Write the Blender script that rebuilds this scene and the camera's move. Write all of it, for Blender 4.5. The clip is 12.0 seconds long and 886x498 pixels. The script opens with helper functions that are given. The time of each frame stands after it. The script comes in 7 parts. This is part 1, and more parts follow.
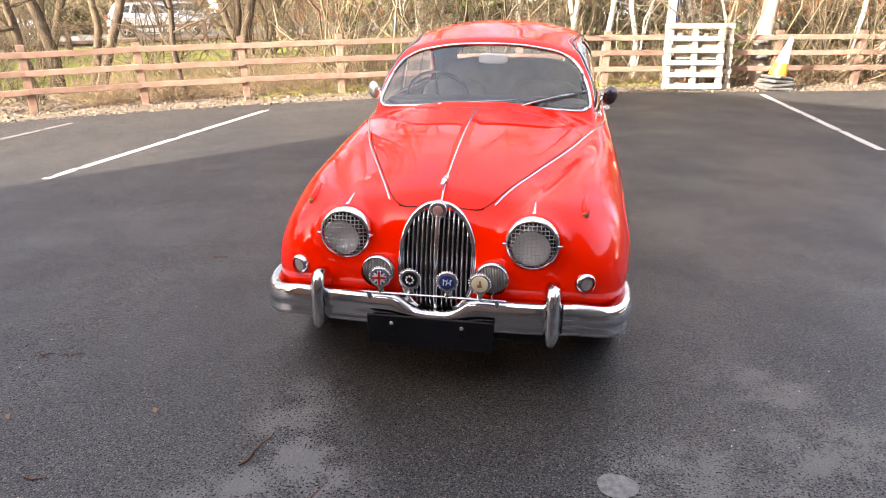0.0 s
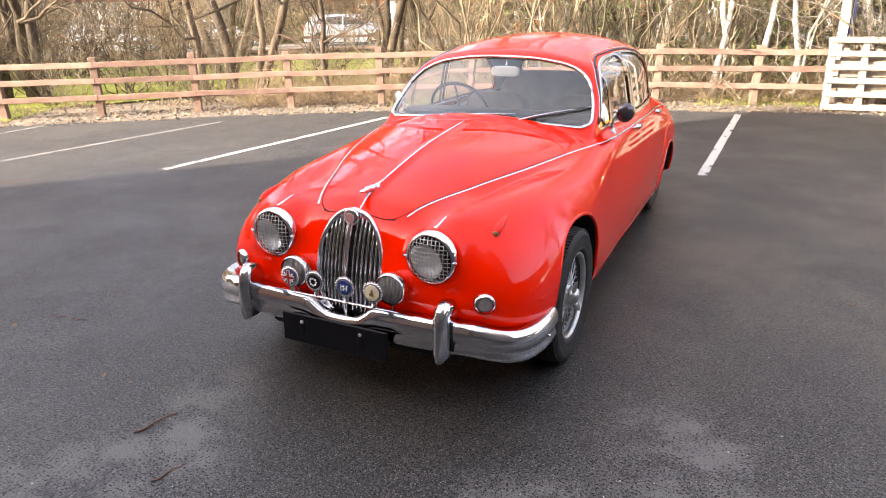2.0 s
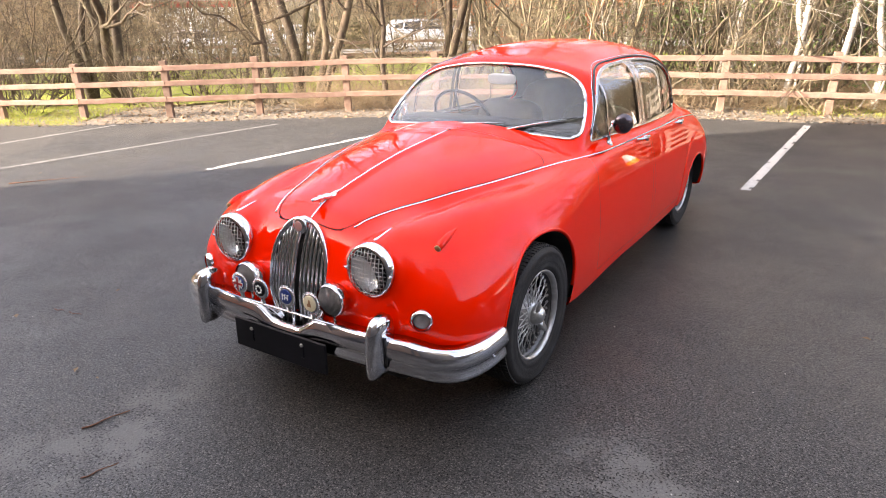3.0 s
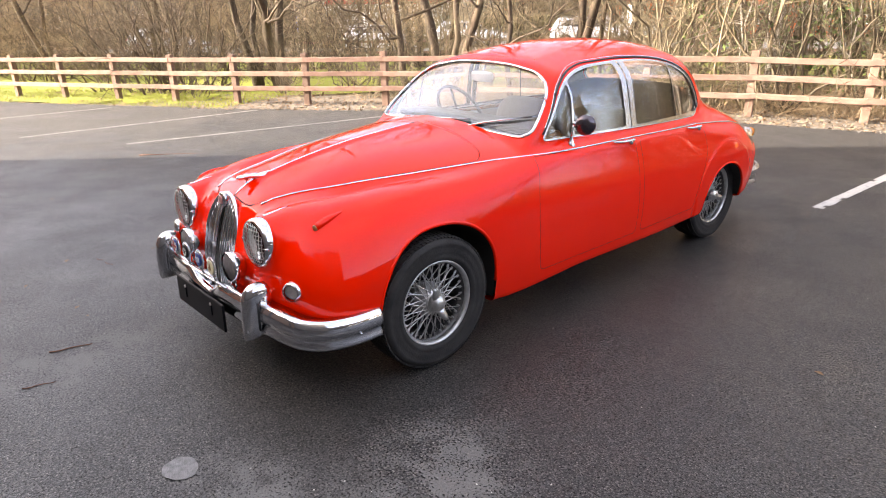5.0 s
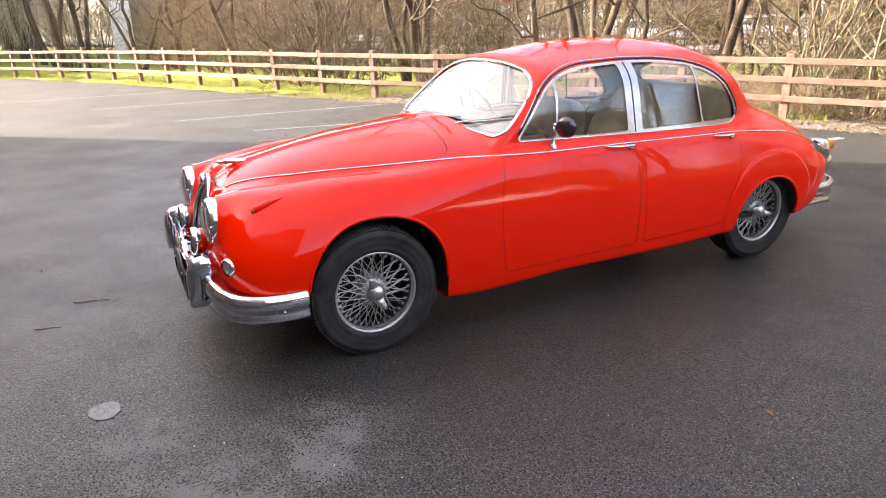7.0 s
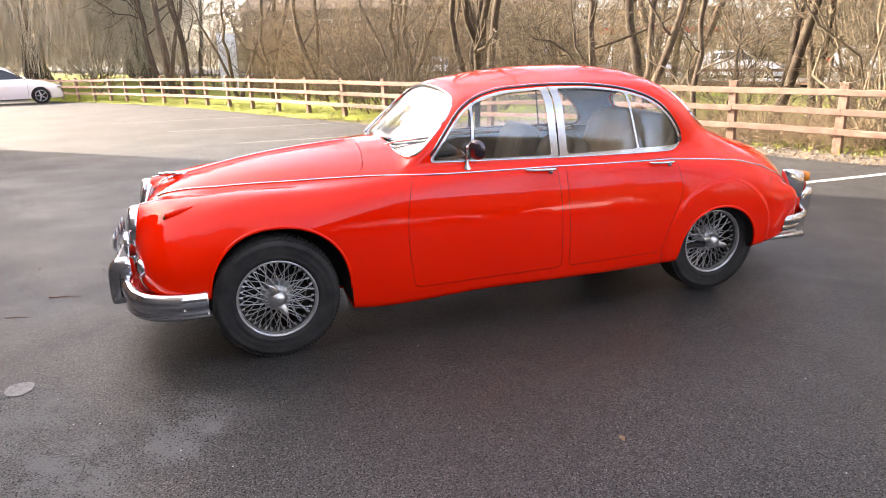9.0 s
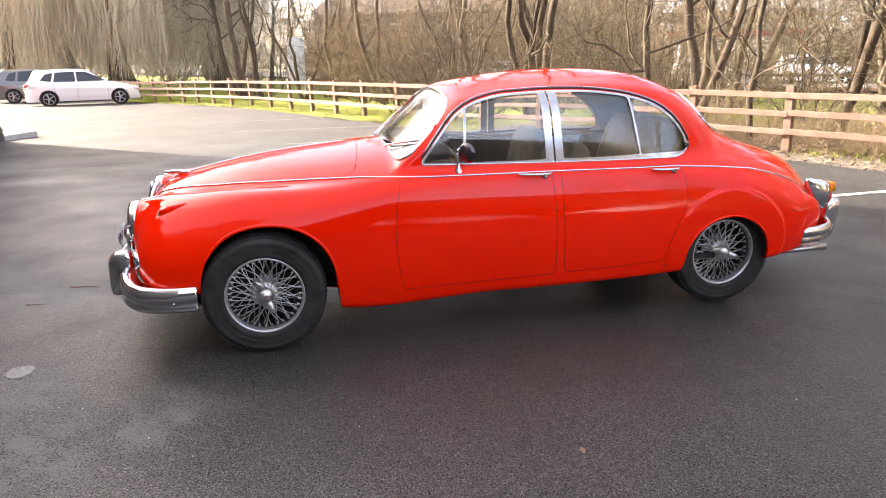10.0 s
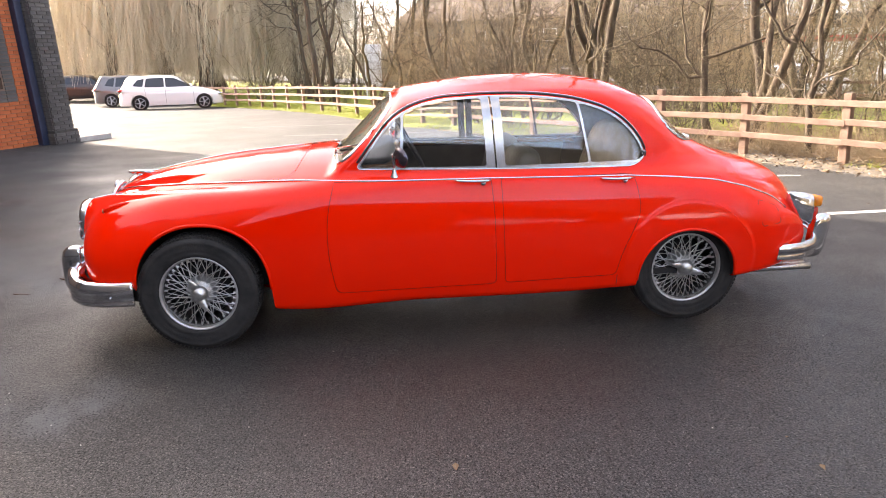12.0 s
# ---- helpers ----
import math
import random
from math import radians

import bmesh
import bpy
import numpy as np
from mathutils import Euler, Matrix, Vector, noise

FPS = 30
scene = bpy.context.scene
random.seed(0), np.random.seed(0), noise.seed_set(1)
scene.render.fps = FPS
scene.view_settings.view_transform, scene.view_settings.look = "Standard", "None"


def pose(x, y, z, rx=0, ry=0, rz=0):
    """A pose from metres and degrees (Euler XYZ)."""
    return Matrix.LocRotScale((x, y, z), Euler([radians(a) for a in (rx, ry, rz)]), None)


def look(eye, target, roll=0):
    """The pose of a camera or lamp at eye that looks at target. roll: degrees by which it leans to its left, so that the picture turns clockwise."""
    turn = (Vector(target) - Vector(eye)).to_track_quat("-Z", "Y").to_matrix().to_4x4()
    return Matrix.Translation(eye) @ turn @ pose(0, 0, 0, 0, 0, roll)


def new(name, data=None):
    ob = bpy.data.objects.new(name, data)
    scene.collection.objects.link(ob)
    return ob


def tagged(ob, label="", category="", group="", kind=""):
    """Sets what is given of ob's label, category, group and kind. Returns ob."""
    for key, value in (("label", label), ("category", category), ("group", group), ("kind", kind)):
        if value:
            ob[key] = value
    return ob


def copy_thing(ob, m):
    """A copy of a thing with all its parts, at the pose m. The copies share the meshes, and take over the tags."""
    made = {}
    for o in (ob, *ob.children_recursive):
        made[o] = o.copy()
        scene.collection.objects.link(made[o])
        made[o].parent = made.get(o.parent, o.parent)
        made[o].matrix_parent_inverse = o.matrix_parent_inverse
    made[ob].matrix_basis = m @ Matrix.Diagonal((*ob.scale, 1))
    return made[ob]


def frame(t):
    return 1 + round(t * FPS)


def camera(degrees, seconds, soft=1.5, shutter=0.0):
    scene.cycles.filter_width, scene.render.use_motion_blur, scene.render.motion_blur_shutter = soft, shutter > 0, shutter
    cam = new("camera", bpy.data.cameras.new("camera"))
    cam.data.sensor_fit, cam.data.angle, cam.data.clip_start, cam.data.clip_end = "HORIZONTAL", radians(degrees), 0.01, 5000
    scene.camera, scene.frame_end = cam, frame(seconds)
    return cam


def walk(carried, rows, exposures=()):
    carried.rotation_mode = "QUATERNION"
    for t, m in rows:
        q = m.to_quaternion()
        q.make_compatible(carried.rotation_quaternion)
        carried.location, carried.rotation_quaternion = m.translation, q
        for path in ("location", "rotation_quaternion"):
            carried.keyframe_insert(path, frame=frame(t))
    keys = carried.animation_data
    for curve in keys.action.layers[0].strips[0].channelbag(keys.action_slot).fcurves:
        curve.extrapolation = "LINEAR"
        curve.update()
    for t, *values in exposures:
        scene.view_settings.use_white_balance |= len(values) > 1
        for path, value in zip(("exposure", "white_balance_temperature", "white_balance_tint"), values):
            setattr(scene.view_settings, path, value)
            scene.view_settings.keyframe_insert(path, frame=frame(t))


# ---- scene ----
cam = camera(65.9, 12.0, 1.0)
PATH = [
    (0, (0.486, -3.239, 1.611), (0.156, -1.398, 0.904), 0.0),
    (0.5, (0.696, -3.113, 1.621), (0.287, -1.289, 0.912), -0.1),
    (1, (0.939, -3.041, 1.617), (0.388, -1.245, 0.93), -0.2),
    (1.5, (1.294, -3.019, 1.628), (0.573, -1.279, 0.957), -0.4),
    (2, (1.535, -2.905, 1.611), (0.707, -1.215, 0.934), -0.4),
    (2.5, (1.746, -2.721, 1.624), (0.802, -1.09, 0.955), -0.6),
    (3, (1.964, -2.558, 1.615), (0.929, -0.981, 0.951), -0.6),
    (3.2, (2.094, -2.494, 1.614), (1.015, -0.945, 0.952), -0.8),
    (4.8, (2.856, -1.971, 1.616), (1.494, -0.669, 0.947), -0.4),
    (5, (2.988, -1.909, 1.617), (1.576, -0.66, 0.949), -0.4),
    (5.5, (3.191, -1.733, 1.618), (1.696, -0.587, 0.946), -0.5),
    (6, (3.317, -1.522, 1.622), (1.774, -0.441, 0.95), -0.5),
    (6.5, (3.426, -1.298, 1.605), (1.818, -0.319, 0.931), -0.6),
    (7, (3.642, -1.06, 1.613), (1.955, -0.221, 0.944), -0.6),
    (7.2, (3.717, -0.977, 1.61), (2.014, -0.17, 0.941), -0.7),
    (8.8, (4.115, -0.271, 1.586), (2.307, 0.349, 0.998), -0.8),
    (9, (4.166, -0.203, 1.58), (2.347, 0.386, 0.994), -0.7),
    (9.5, (4.21, -0.01, 1.546), (2.365, 0.497, 0.965), -0.7),
    (10, (4.272, 0.204, 1.57), (2.399, 0.608, 0.996), -0.7),
    (10.5, (4.345, 0.418, 1.561), (2.449, 0.712, 0.996), -0.7),
    (11, (4.457, 0.62, 1.573), (2.545, 0.822, 1.025), -0.8),
    (11.5, (4.478, 0.795, 1.562), (2.563, 0.968, 1.014), -0.8),
    (12, (4.352, 1.015, 1.546), (2.437, 1.178, 0.993), -0.9),
]
walk(cam, [(t, look(eye, target, roll)) for t, eye, target, roll in PATH], [(0, 3.43, 7700, 13), (12, 3.43, 7700, 13)])

# ---------------------------------------------------------------- light
SUN_TO = Vector((-0.65, -0.76, 0.443)).normalized()  # towards the sun
world = bpy.data.worlds.new("world")
scene.world = world
world.use_nodes = True
wn = world.node_tree.nodes
wn.clear()
sky = wn.new("ShaderNodeTexSky")
sky.sky_type = "NISHITA"
sky.sun_disc = False
sky.sun_elevation = math.asin(SUN_TO.z)
sky.sun_rotation = math.atan2(SUN_TO.x, SUN_TO.y)
sky.air_density, sky.dust_density, sky.ozone_density = 0.4, 2.0, 0.2
bg = wn.new("ShaderNodeBackground")
bg.inputs["Strength"].default_value = 0.19
wo = wn.new("ShaderNodeOutputWorld")
# broken white cloud over the blue
where = wn.new("ShaderNodeTexCoord")
puffs = wn.new("ShaderNodeTexNoise")
puffs.inputs["Scale"].default_value, puffs.inputs["Detail"].default_value, puffs.inputs["Roughness"].default_value = 2.6, 6.0, 0.55
cover = wn.new("ShaderNodeMapRange")
for key, value in (("From Min", 0.36), ("From Max", 0.58), ("To Min", 0.15), ("To Max", 0.9)):
    cover.inputs[key].default_value = value
cloudy = wn.new("ShaderNodeMix")
cloudy.data_type = "RGBA"
glow = wn.new("ShaderNodeMix")
glow.data_type, glow.blend_type = "RGBA", "ADD"
glow.inputs["Factor"].default_value = 0.40
glow.inputs["A"].default_value = (0.80, 0.80, 0.80, 1)
world.node_tree.links.new(sky.outputs[0], glow.inputs["B"])
world.node_tree.links.new(glow.outputs["Result"], cloudy.inputs["B"])
world.node_tree.links.new(where.outputs["Generated"], puffs.inputs["Vector"])
world.node_tree.links.new(puffs.outputs["Fac"], cover.inputs["Value"])
world.node_tree.links.new(cover.outputs[0], cloudy.inputs["Factor"])
world.node_tree.links.new(sky.outputs[0], cloudy.inputs["A"])
world.node_tree.links.new(cloudy.outputs["Result"], bg.inputs[0])
world.node_tree.links.new(bg.outputs[0], wo.inputs[0])
sun_data = bpy.data.lights.new("sun", "SUN")
sun_data.energy, sun_data.angle, sun_data.color = 2.4, radians(0.53), (1.0, 0.97, 0.93)
sun = new("sun", sun_data)
sun.matrix_world = look(SUN_TO * 60, (0, 0, 0))

# ---------------------------------------------------------------- materials


def material(name, color, rough=0.6, metal=0.0, **more):
    """A Principled material; returns it with its node tree's helper handles."""
    m = bpy.data.materials.new(name)
    m.use_nodes = True
    p = m.node_tree.nodes["Principled BSDF"]
    p.inputs["Base Color"].default_value = (*color, 1)
    p.inputs["Roughness"].default_value = rough
    p.inputs["Metallic"].default_value = metal
    for key, value in more.items():
        p.inputs[key.replace("_", " ")].default_value = value
    m.diffuse_color = (*color, 1)
    return m


def nd(m, kind, **settings):
    n = m.node_tree.nodes.new(kind)
    for key, value in settings.items():
        n.inputs[key.replace("_", " ")].default_value = value
    return n


def link(m, a, b):
    m.node_tree.links.new(a, b)


def ramp(m, fac, stops):
    n = m.node_tree.nodes.new("ShaderNodeValToRGB")
    e = n.color_ramp.elements
    while len(e) < len(stops):
        e.new(0.5)
    for el, (at, c) in zip(e, stops):
        el.position, el.color = at, (*c, 1)
    link(m, fac, n.inputs[0])
    return n


def coords(m, which="Object"):
    return m.node_tree.nodes.new("ShaderNodeTexCoord").outputs[which]


def mottled(name, c1, c2, scale=8.0, rough=0.7, rough2=None, bump=0.0, bump_scale=None, metal=0.0, detail=6.0, per_object=0.0, c3=None, stretch=None, where="Object", **more):
    """Two- or three-tone noise colour with relief at a finer scale, at real-world size."""
    m = material(name, c1, rough, metal, **more)
    p = m.node_tree.nodes["Principled BSDF"]
    co = coords(m, where)
    if stretch:
        mp = m.node_tree.nodes.new("ShaderNodeMapping")
        mp.inputs["Scale"].default_value = stretch
        link(m, co, mp.inputs[0])
        co = mp.outputs[0]
    n = nd(m, "ShaderNodeTexNoise", Scale=scale, Detail=detail, Roughness=0.62)
    link(m, co, n.inputs["Vector"])
    stops = [(0.32, c1), (0.68, c2)] if c3 is None else [(0.25, c1), (0.5, c2), (0.75, c3)]
    r = ramp(m, n.outputs["Fac"], stops)
    col = r.outputs[0]
    if per_object:
        info = m.node_tree.nodes.new("ShaderNodeObjectInfo")
        hsv = m.node_tree.nodes.new("ShaderNodeHueSaturation")
        mr = m.node_tree.nodes.new("ShaderNodeMapRange")
        mr.inputs["To Min"].default_value, mr.inputs["To Max"].default_value = 1 - per_object, 1 + per_object
        link(m, info.outputs["Random"], mr.inputs["Value"])
        link(m, mr.outputs[0], hsv.inputs["Value"])
        link(m, col, hsv.inputs["Color"])
        col = hsv.outputs[0]
    link(m, col, p.inputs["Base Color"])
    if rough2 is not None:
        mr = m.node_tree.nodes.new("ShaderNodeMapRange")
        mr.inputs["To Min"].default_value, mr.inputs["To Max"].default_value = rough, rough2
        link(m, n.outputs["Fac"], mr.inputs["Value"])
        link(m, mr.outputs[0], p.inputs["Roughness"])
    if bump:
        n2 = nd(m, "ShaderNodeTexNoise", Scale=bump_scale or scale * 6, Detail=8.0)
        link(m, co, n2.inputs["Vector"])
        b = nd(m, "ShaderNodeBump", Strength=bump, Distance=0.01)
        link(m, n2.outputs["Fac"], b.inputs["Height"])
        link(m, b.outputs[0], p.inputs["Normal"])
    return m


M_RED = mottled("red_paint", (0.91, 0.011, 0.0004), (0.94, 0.015, 0.0007), scale=1.3, rough=0.35, Specular_IOR_Level=0.0, Coat_Weight=0.9, Coat_Roughness=0.012, Coat_IOR=1.4)
M_CHROME = mottled("chrome", (0.70, 0.71, 0.73), (0.58, 0.58, 0.60), scale=14.0, rough=0.04, rough2=0.12, metal=1.0, bump=0.01, bump_scale=60)
M_STEEL = mottled("dull_steel", (0.72, 0.71, 0.69), (0.48, 0.47, 0.45), scale=40.0, rough=0.25, rough2=0.45, metal=1.0)
M_RUBBER = mottled("tyre_rubber", (0.013, 0.0122, 0.0118), (0.036, 0.033, 0.031), scale=9.0, rough=0.75, Specular_IOR_Level=0.3, bump=0.25, bump_scale=120)
M_BLACK = mottled("black_trim", (0.008, 0.008, 0.009), (0.02, 0.02, 0.02), scale=20.0, rough=0.5)
M_PLATE = mottled("black_plate", (0.004, 0.0045, 0.006), (0.008, 0.008, 0.011), scale=12.0, rough=0.45, Specular_IOR_Level=0.12)
M_LINER = mottled("cloth_lining", (0.28, 0.26, 0.23), (0.36, 0.34, 0.31), scale=60.0, rough=0.9)
M_LEATHER = mottled("grey_leather", (0.10, 0.085, 0.062), (0.155, 0.134, 0.10), scale=7.0, rough=0.55, bump=0.15, bump_scale=90)
M_UNDER = mottled("underbody", (0.012, 0.012, 0.012), (0.03, 0.027, 0.025), scale=10.0, rough=0.9)
M_WALNUT = mottled("walnut", (0.09, 0.035, 0.015), (0.18, 0.08, 0.03), scale=5.0, rough=0.25, stretch=(1, 8, 8))
M_GLASS = material("car_glass", (0.95, 0.97, 0.97), 0.0, Transmission_Weight=1.0, IOR=1.55)
M_LENS = material("lamp_glass", (0.95, 0.95, 0.96), 0.06, Transmission_Weight=1.0, IOR=1.45)
M_REFLECTOR = mottled("lamp_reflector", (0.86, 0.87, 0.88), (0.92, 0.92, 0.93), scale=30, rough=0.45, metal=1.0)
M_WHEEL = mottled("silver_wheel", (0.64, 0.63, 0.61), (0.46, 0.45, 0.44), scale=30.0, rough=0.30, rough2=0.45, metal=0.8)
M_FROST = mottled("fluted_glass", (0.17, 0.15, 0.15), (0.27, 0.25, 0.24), scale=40, rough=0.35, Coat_Weight=1.0, Coat_Roughness=0.05)
M_SATIN = mottled("satin_chrome", (0.74, 0.74, 0.74), (0.64, 0.64, 0.64), scale=20, rough=0.3, metal=1.0)
M_FRAME = mottled("window_frame_metal", (0.52, 0.52, 0.53), (0.40, 0.40, 0.41), scale=16.0, rough=0.16, metal=1.0)
# rim steel with the shade inside the wheel put into its colour
M_BARREL = mottled("dark_rim_steel", (0.07, 0.068, 0.066), (0.15, 0.145, 0.14), scale=30.0, rough=0.42, metal=0.8)
M_MIRRORBACK = mottled("smoked_metal", (0.10, 0.085, 0.10), (0.14, 0.12, 0.13), scale=30.0, rough=0.22, metal=0.85)
M_AMBER = mottled("amber_lens", (0.75, 0.20, 0.01), (0.85, 0.28, 0.02), scale=30.0, rough=0.15, Coat_Weight=0.6)
M_REDLENS = mottled("red_lens", (0.35, 0.01, 0.01), (0.5, 0.02, 0.015), scale=30.0, rough=0.15, Coat_Weight=0.6)

import collections

# ---------------------------------------------------------------- mesh helpers


def ob_mesh(name, verts, faces, mat, parent=None, label="", smooth=True, normals=None):
    me = bpy.data.meshes.new(name)
    me.from_pydata([tuple(v) for v in verts], [], [tuple(f) for f in faces])
    if smooth:
        me.polygons.foreach_set("use_smooth", [True] * len(me.polygons))
    for m in mat if isinstance(mat, (list, tuple)) else [mat]:
        me.materials.append(m)
    if normals is not None:
        me.normals_split_custom_set_from_vertices([tuple(n) for n in normals])
    me.update()
    ob = new(name, me)
    if parent:
        ob.parent = parent
    if label:
        ob["label"] = label
    return ob


def part(name, bm, mat, parent=None, label="", smooth=False):
    """Links a bmesh as one mesh object under a thing or a part."""
    me = bpy.data.meshes.new(name)
    bmesh.ops.recalc_face_normals(bm, faces=bm.faces)
    bm.to_mesh(me)
    bm.free()
    if smooth:
        me.polygons.foreach_set("use_smooth", [True] * len(me.polygons))
    me.materials.append(mat)
    ob = new(name, me)
    if parent:
        ob.parent = parent
    if label:
        ob["label"] = label
    return ob


def thing(name, label, category, group="", kind="", at=None):
    return_ob = new(name)
    if at is not None:
        return_ob.matrix_world = at
    return tagged(return_ob, label, category, group, kind)


def box_bm(bm, c, s, m=None, bevel=0.0):
    """Adds a box of size s at c, turned by m, with bevelled edges."""
    made = bmesh.ops.create_cube(bm, size=1.0)["verts"]
    for v in made:
        v.co = Vector((v.co.x * s[0], v.co.y * s[1], v.co.z * s[2]))
    if bevel:
        edges = {e for v in made for e in v.link_edges}
        out = bmesh.ops.bevel(bm, geom=list(edges), offset=bevel, segments=1, affect="EDGES")
        made = list({v for f in out["faces"] for v in f.verts} | {v for v in made if v.is_valid})
    for v in made:
        v.co = (m @ v.co if m else v.co) + Vector(c)
    return made


def box(name, c, s, mat, parent=None, m=None, bevel=0.0, label=""):
    bm = bmesh.new()
    box_bm(bm, c, s, m, bevel)
    return part(name, bm, mat, parent, label)


def tube_data(points, radius, sides=8, closed=False, flat=1.0, up=None, caps=True):
    """Vertices and faces of a tube along points; radius a number or one per point; flat squeezes it along its binormal."""
    pts = np.array(points, float)
    n = len(pts)
    rad = np.ones(n) * radius
    if closed:
        tan = np.roll(pts, -1, 0) - np.roll(pts, 1, 0)
    else:
        tan = np.gradient(pts, axis=0)
    tan /= np.maximum(np.linalg.norm(tan, axis=1), 1e-9)[:, None]
    ref = np.array(up if up is not None else (0.0, 0.0, 1.0), float)
    if up is None and abs(tan[:, 2]).mean() > 0.9:
        ref = np.array((1.0, 0.0, 0.0))
    a = np.cross(tan, ref)
    bad = np.linalg.norm(a, axis=1) < 1e-3
    a[bad] = np.cross(tan[bad], (0.3, 1.0, 0.2))
    a /= np.linalg.norm(a, axis=1)[:, None]
    b = np.cross(a, tan)
    verts, faces = [], []
    for k in range(sides):
        th = 2 * math.pi * (k + 0.5) / sides
        verts.append(pts + a * (rad * math.cos(th))[:, None] + b * (rad * flat * math.sin(th))[:, None])
    verts = np.stack(verts, 1).reshape(-1, 3)
    for i in range(n if closed else n - 1):
        j = (i + 1) % n
        for k in range(sides):
            l = (k + 1) % sides
            faces.append((i * sides + k, j * sides + k, j * sides + l, i * sides + l))
    if caps and not closed:
        faces.append(tuple(range(sides)))
        faces.append(tuple((n - 1) * sides + k for k in reversed(range(sides))))
    return verts, faces


def tube(name, points, radius, mat, parent=None, sides=8, closed=False, flat=1.0, up=None, label=""):
    v, f = tube_data(points, radius, sides, closed, flat, up)
    return ob_mesh(name, v, f, mat, parent, label)


def lathe_data(profile, segs=32, axis="y"):
    """Profile rows (radius, along) turned round an axis through the origin."""
    verts, faces = [], []
    n = len(profile)
    for s in range(segs):
        th = 2 * math.pi * s / segs
        c, d = math.cos(th), math.sin(th)
        for r, h in profile:
            verts.append({"y": (r * c, h, r * d), "x": (h, r * c, r * d), "z": (r * c, r * d, h)}[axis])
    for s in range(segs):
        t = (s + 1) % segs
        for k in range(n - 1):
            faces.append((s * n + k, s * n + k + 1, t * n + k + 1, t * n + k))
    return np.array(verts), faces


def lathe(name, profile, mat, parent=None, at=(0, 0, 0), segs=32, axis="y", label="", turn=None):
    v, f = lathe_data(profile, segs, axis)
    if turn is not None:
        v = v @ np.array(turn.to_3x3()).T
    bm = bmesh.new()
    vs = [bm.verts.new(tuple(p + np.array(at))) for p in v]
    for q in f:
        try:
            bm.faces.new([vs[k] for k in q])
        except ValueError:
            pass
    bmesh.ops.remove_doubles(bm, verts=bm.verts, dist=1e-5)
    return part(name, bm, mat, parent, label, smooth=True)


def hermite(y, xs, vs):
    """A smooth curve through the knots (xs, vs), flat beyond them."""
    xs, vs = np.array(xs, float), np.array(vs, float)
    d = np.gradient(vs, xs)
    d[0] = d[-1] = 0.0
    y = np.clip(y, xs[0], xs[-1])
    i = np.clip(np.searchsorted(xs, y, side="right") - 1, 0, len(xs) - 2)
    h = xs[i + 1] - xs[i]
    t = (y - xs[i]) / h
    t2, t3 = t * t, t * t * t
    return (2 * t3 - 3 * t2 + 1) * vs[i] + (t3 - 2 * t2 + t) * h * d[i] + (-2 * t3 + 3 * t2) * vs[i + 1] + (t3 - t2) * h * d[i + 1]


def knots(text):
    a = np.array([float(v) for v in text.replace(":", " ").replace(",", " ").split()]).reshape(-1, 2)
    return a[:, 0], a[:, 1]


def smax(a, b, k):
    h = np.maximum(k - np.abs(a - b), 0.0) / k
    return np.maximum(a, b) + h * h * k * 0.25


def smin(a, b, k):
    return -smax(-a, -b, k)


def smooth01(a, b, v):
    t = np.clip((v - a) / (b - a), 0, 1)
    return t * t * (3 - 2 * t)


def spline(points, per=8, closed=True):
    """Catmull-Rom through the points."""
    p = np.array(points, float)
    n = len(p)
    out = []
    for i in range(n if closed else n - 1):
        if closed:
            a, b, c, d = p[i - 1], p[i], p[(i + 1) % n], p[(i + 2) % n]
        else:
            a, b, c, d = p[max(i - 1, 0)], p[i], p[i + 1], p[min(i + 2, n - 1)]
        for s in range(per):
            t = s / per
            out.append(0.5 * (2 * b + (c - a) * t + (2 * a - 5 * b + 4 * c - d) * t * t + (3 * b - a - 3 * c + d) * t ** 3))
    if not closed:
        out.append(p[-1])
    return np.array(out)


def rounded(points, r, per=5):
    """A polygon with its corners rounded by r (a number or one per corner)."""
    p = np.array(points, float)
    n = len(p)
    out = []
    for i in range(n):
        rr = r[i] if isinstance(r, (list, tuple)) else r
        a, b, c = p[i - 1], p[i], p[(i + 1) % n]
        u, w = (a - b) / np.linalg.norm(a - b), (c - b) / np.linalg.norm(c - b)
        if rr <= 0:
            out.append(b)
            continue
        for s in range(per + 1):
            t = s / per
            out.append((1 - t) ** 2 * (b + u * rr) + 2 * t * (1 - t) * b + t * t * (b + w * rr))
    return np.array(out)


def poly_sdf(px, py, poly):
    """Signed distance of points to a closed polygon, negative inside."""
    d = np.full(px.shape, 1e9)
    inside = np.zeros(px.shape, bool)
    n = len(poly)
    for i in range(n):
        (ax, ay), (bx, by) = poly[i], poly[(i + 1) % n]
        ex, ey = bx - ax, by - ay
        wx, wy = px - ax, py - ay
        t = np.clip((wx * ex + wy * ey) / max(ex * ex + ey * ey, 1e-12), 0, 1)
        d = np.minimum(d, (wx - t * ex) ** 2 + (wy - t * ey) ** 2)
        if ay != by:
            cross = ((ay > py) != (by > py)) & (px < (bx - ax) * (py - ay) / (by - ay) + ax)
            inside ^= cross
    return np.where(inside, -1, 1) * np.sqrt(d)


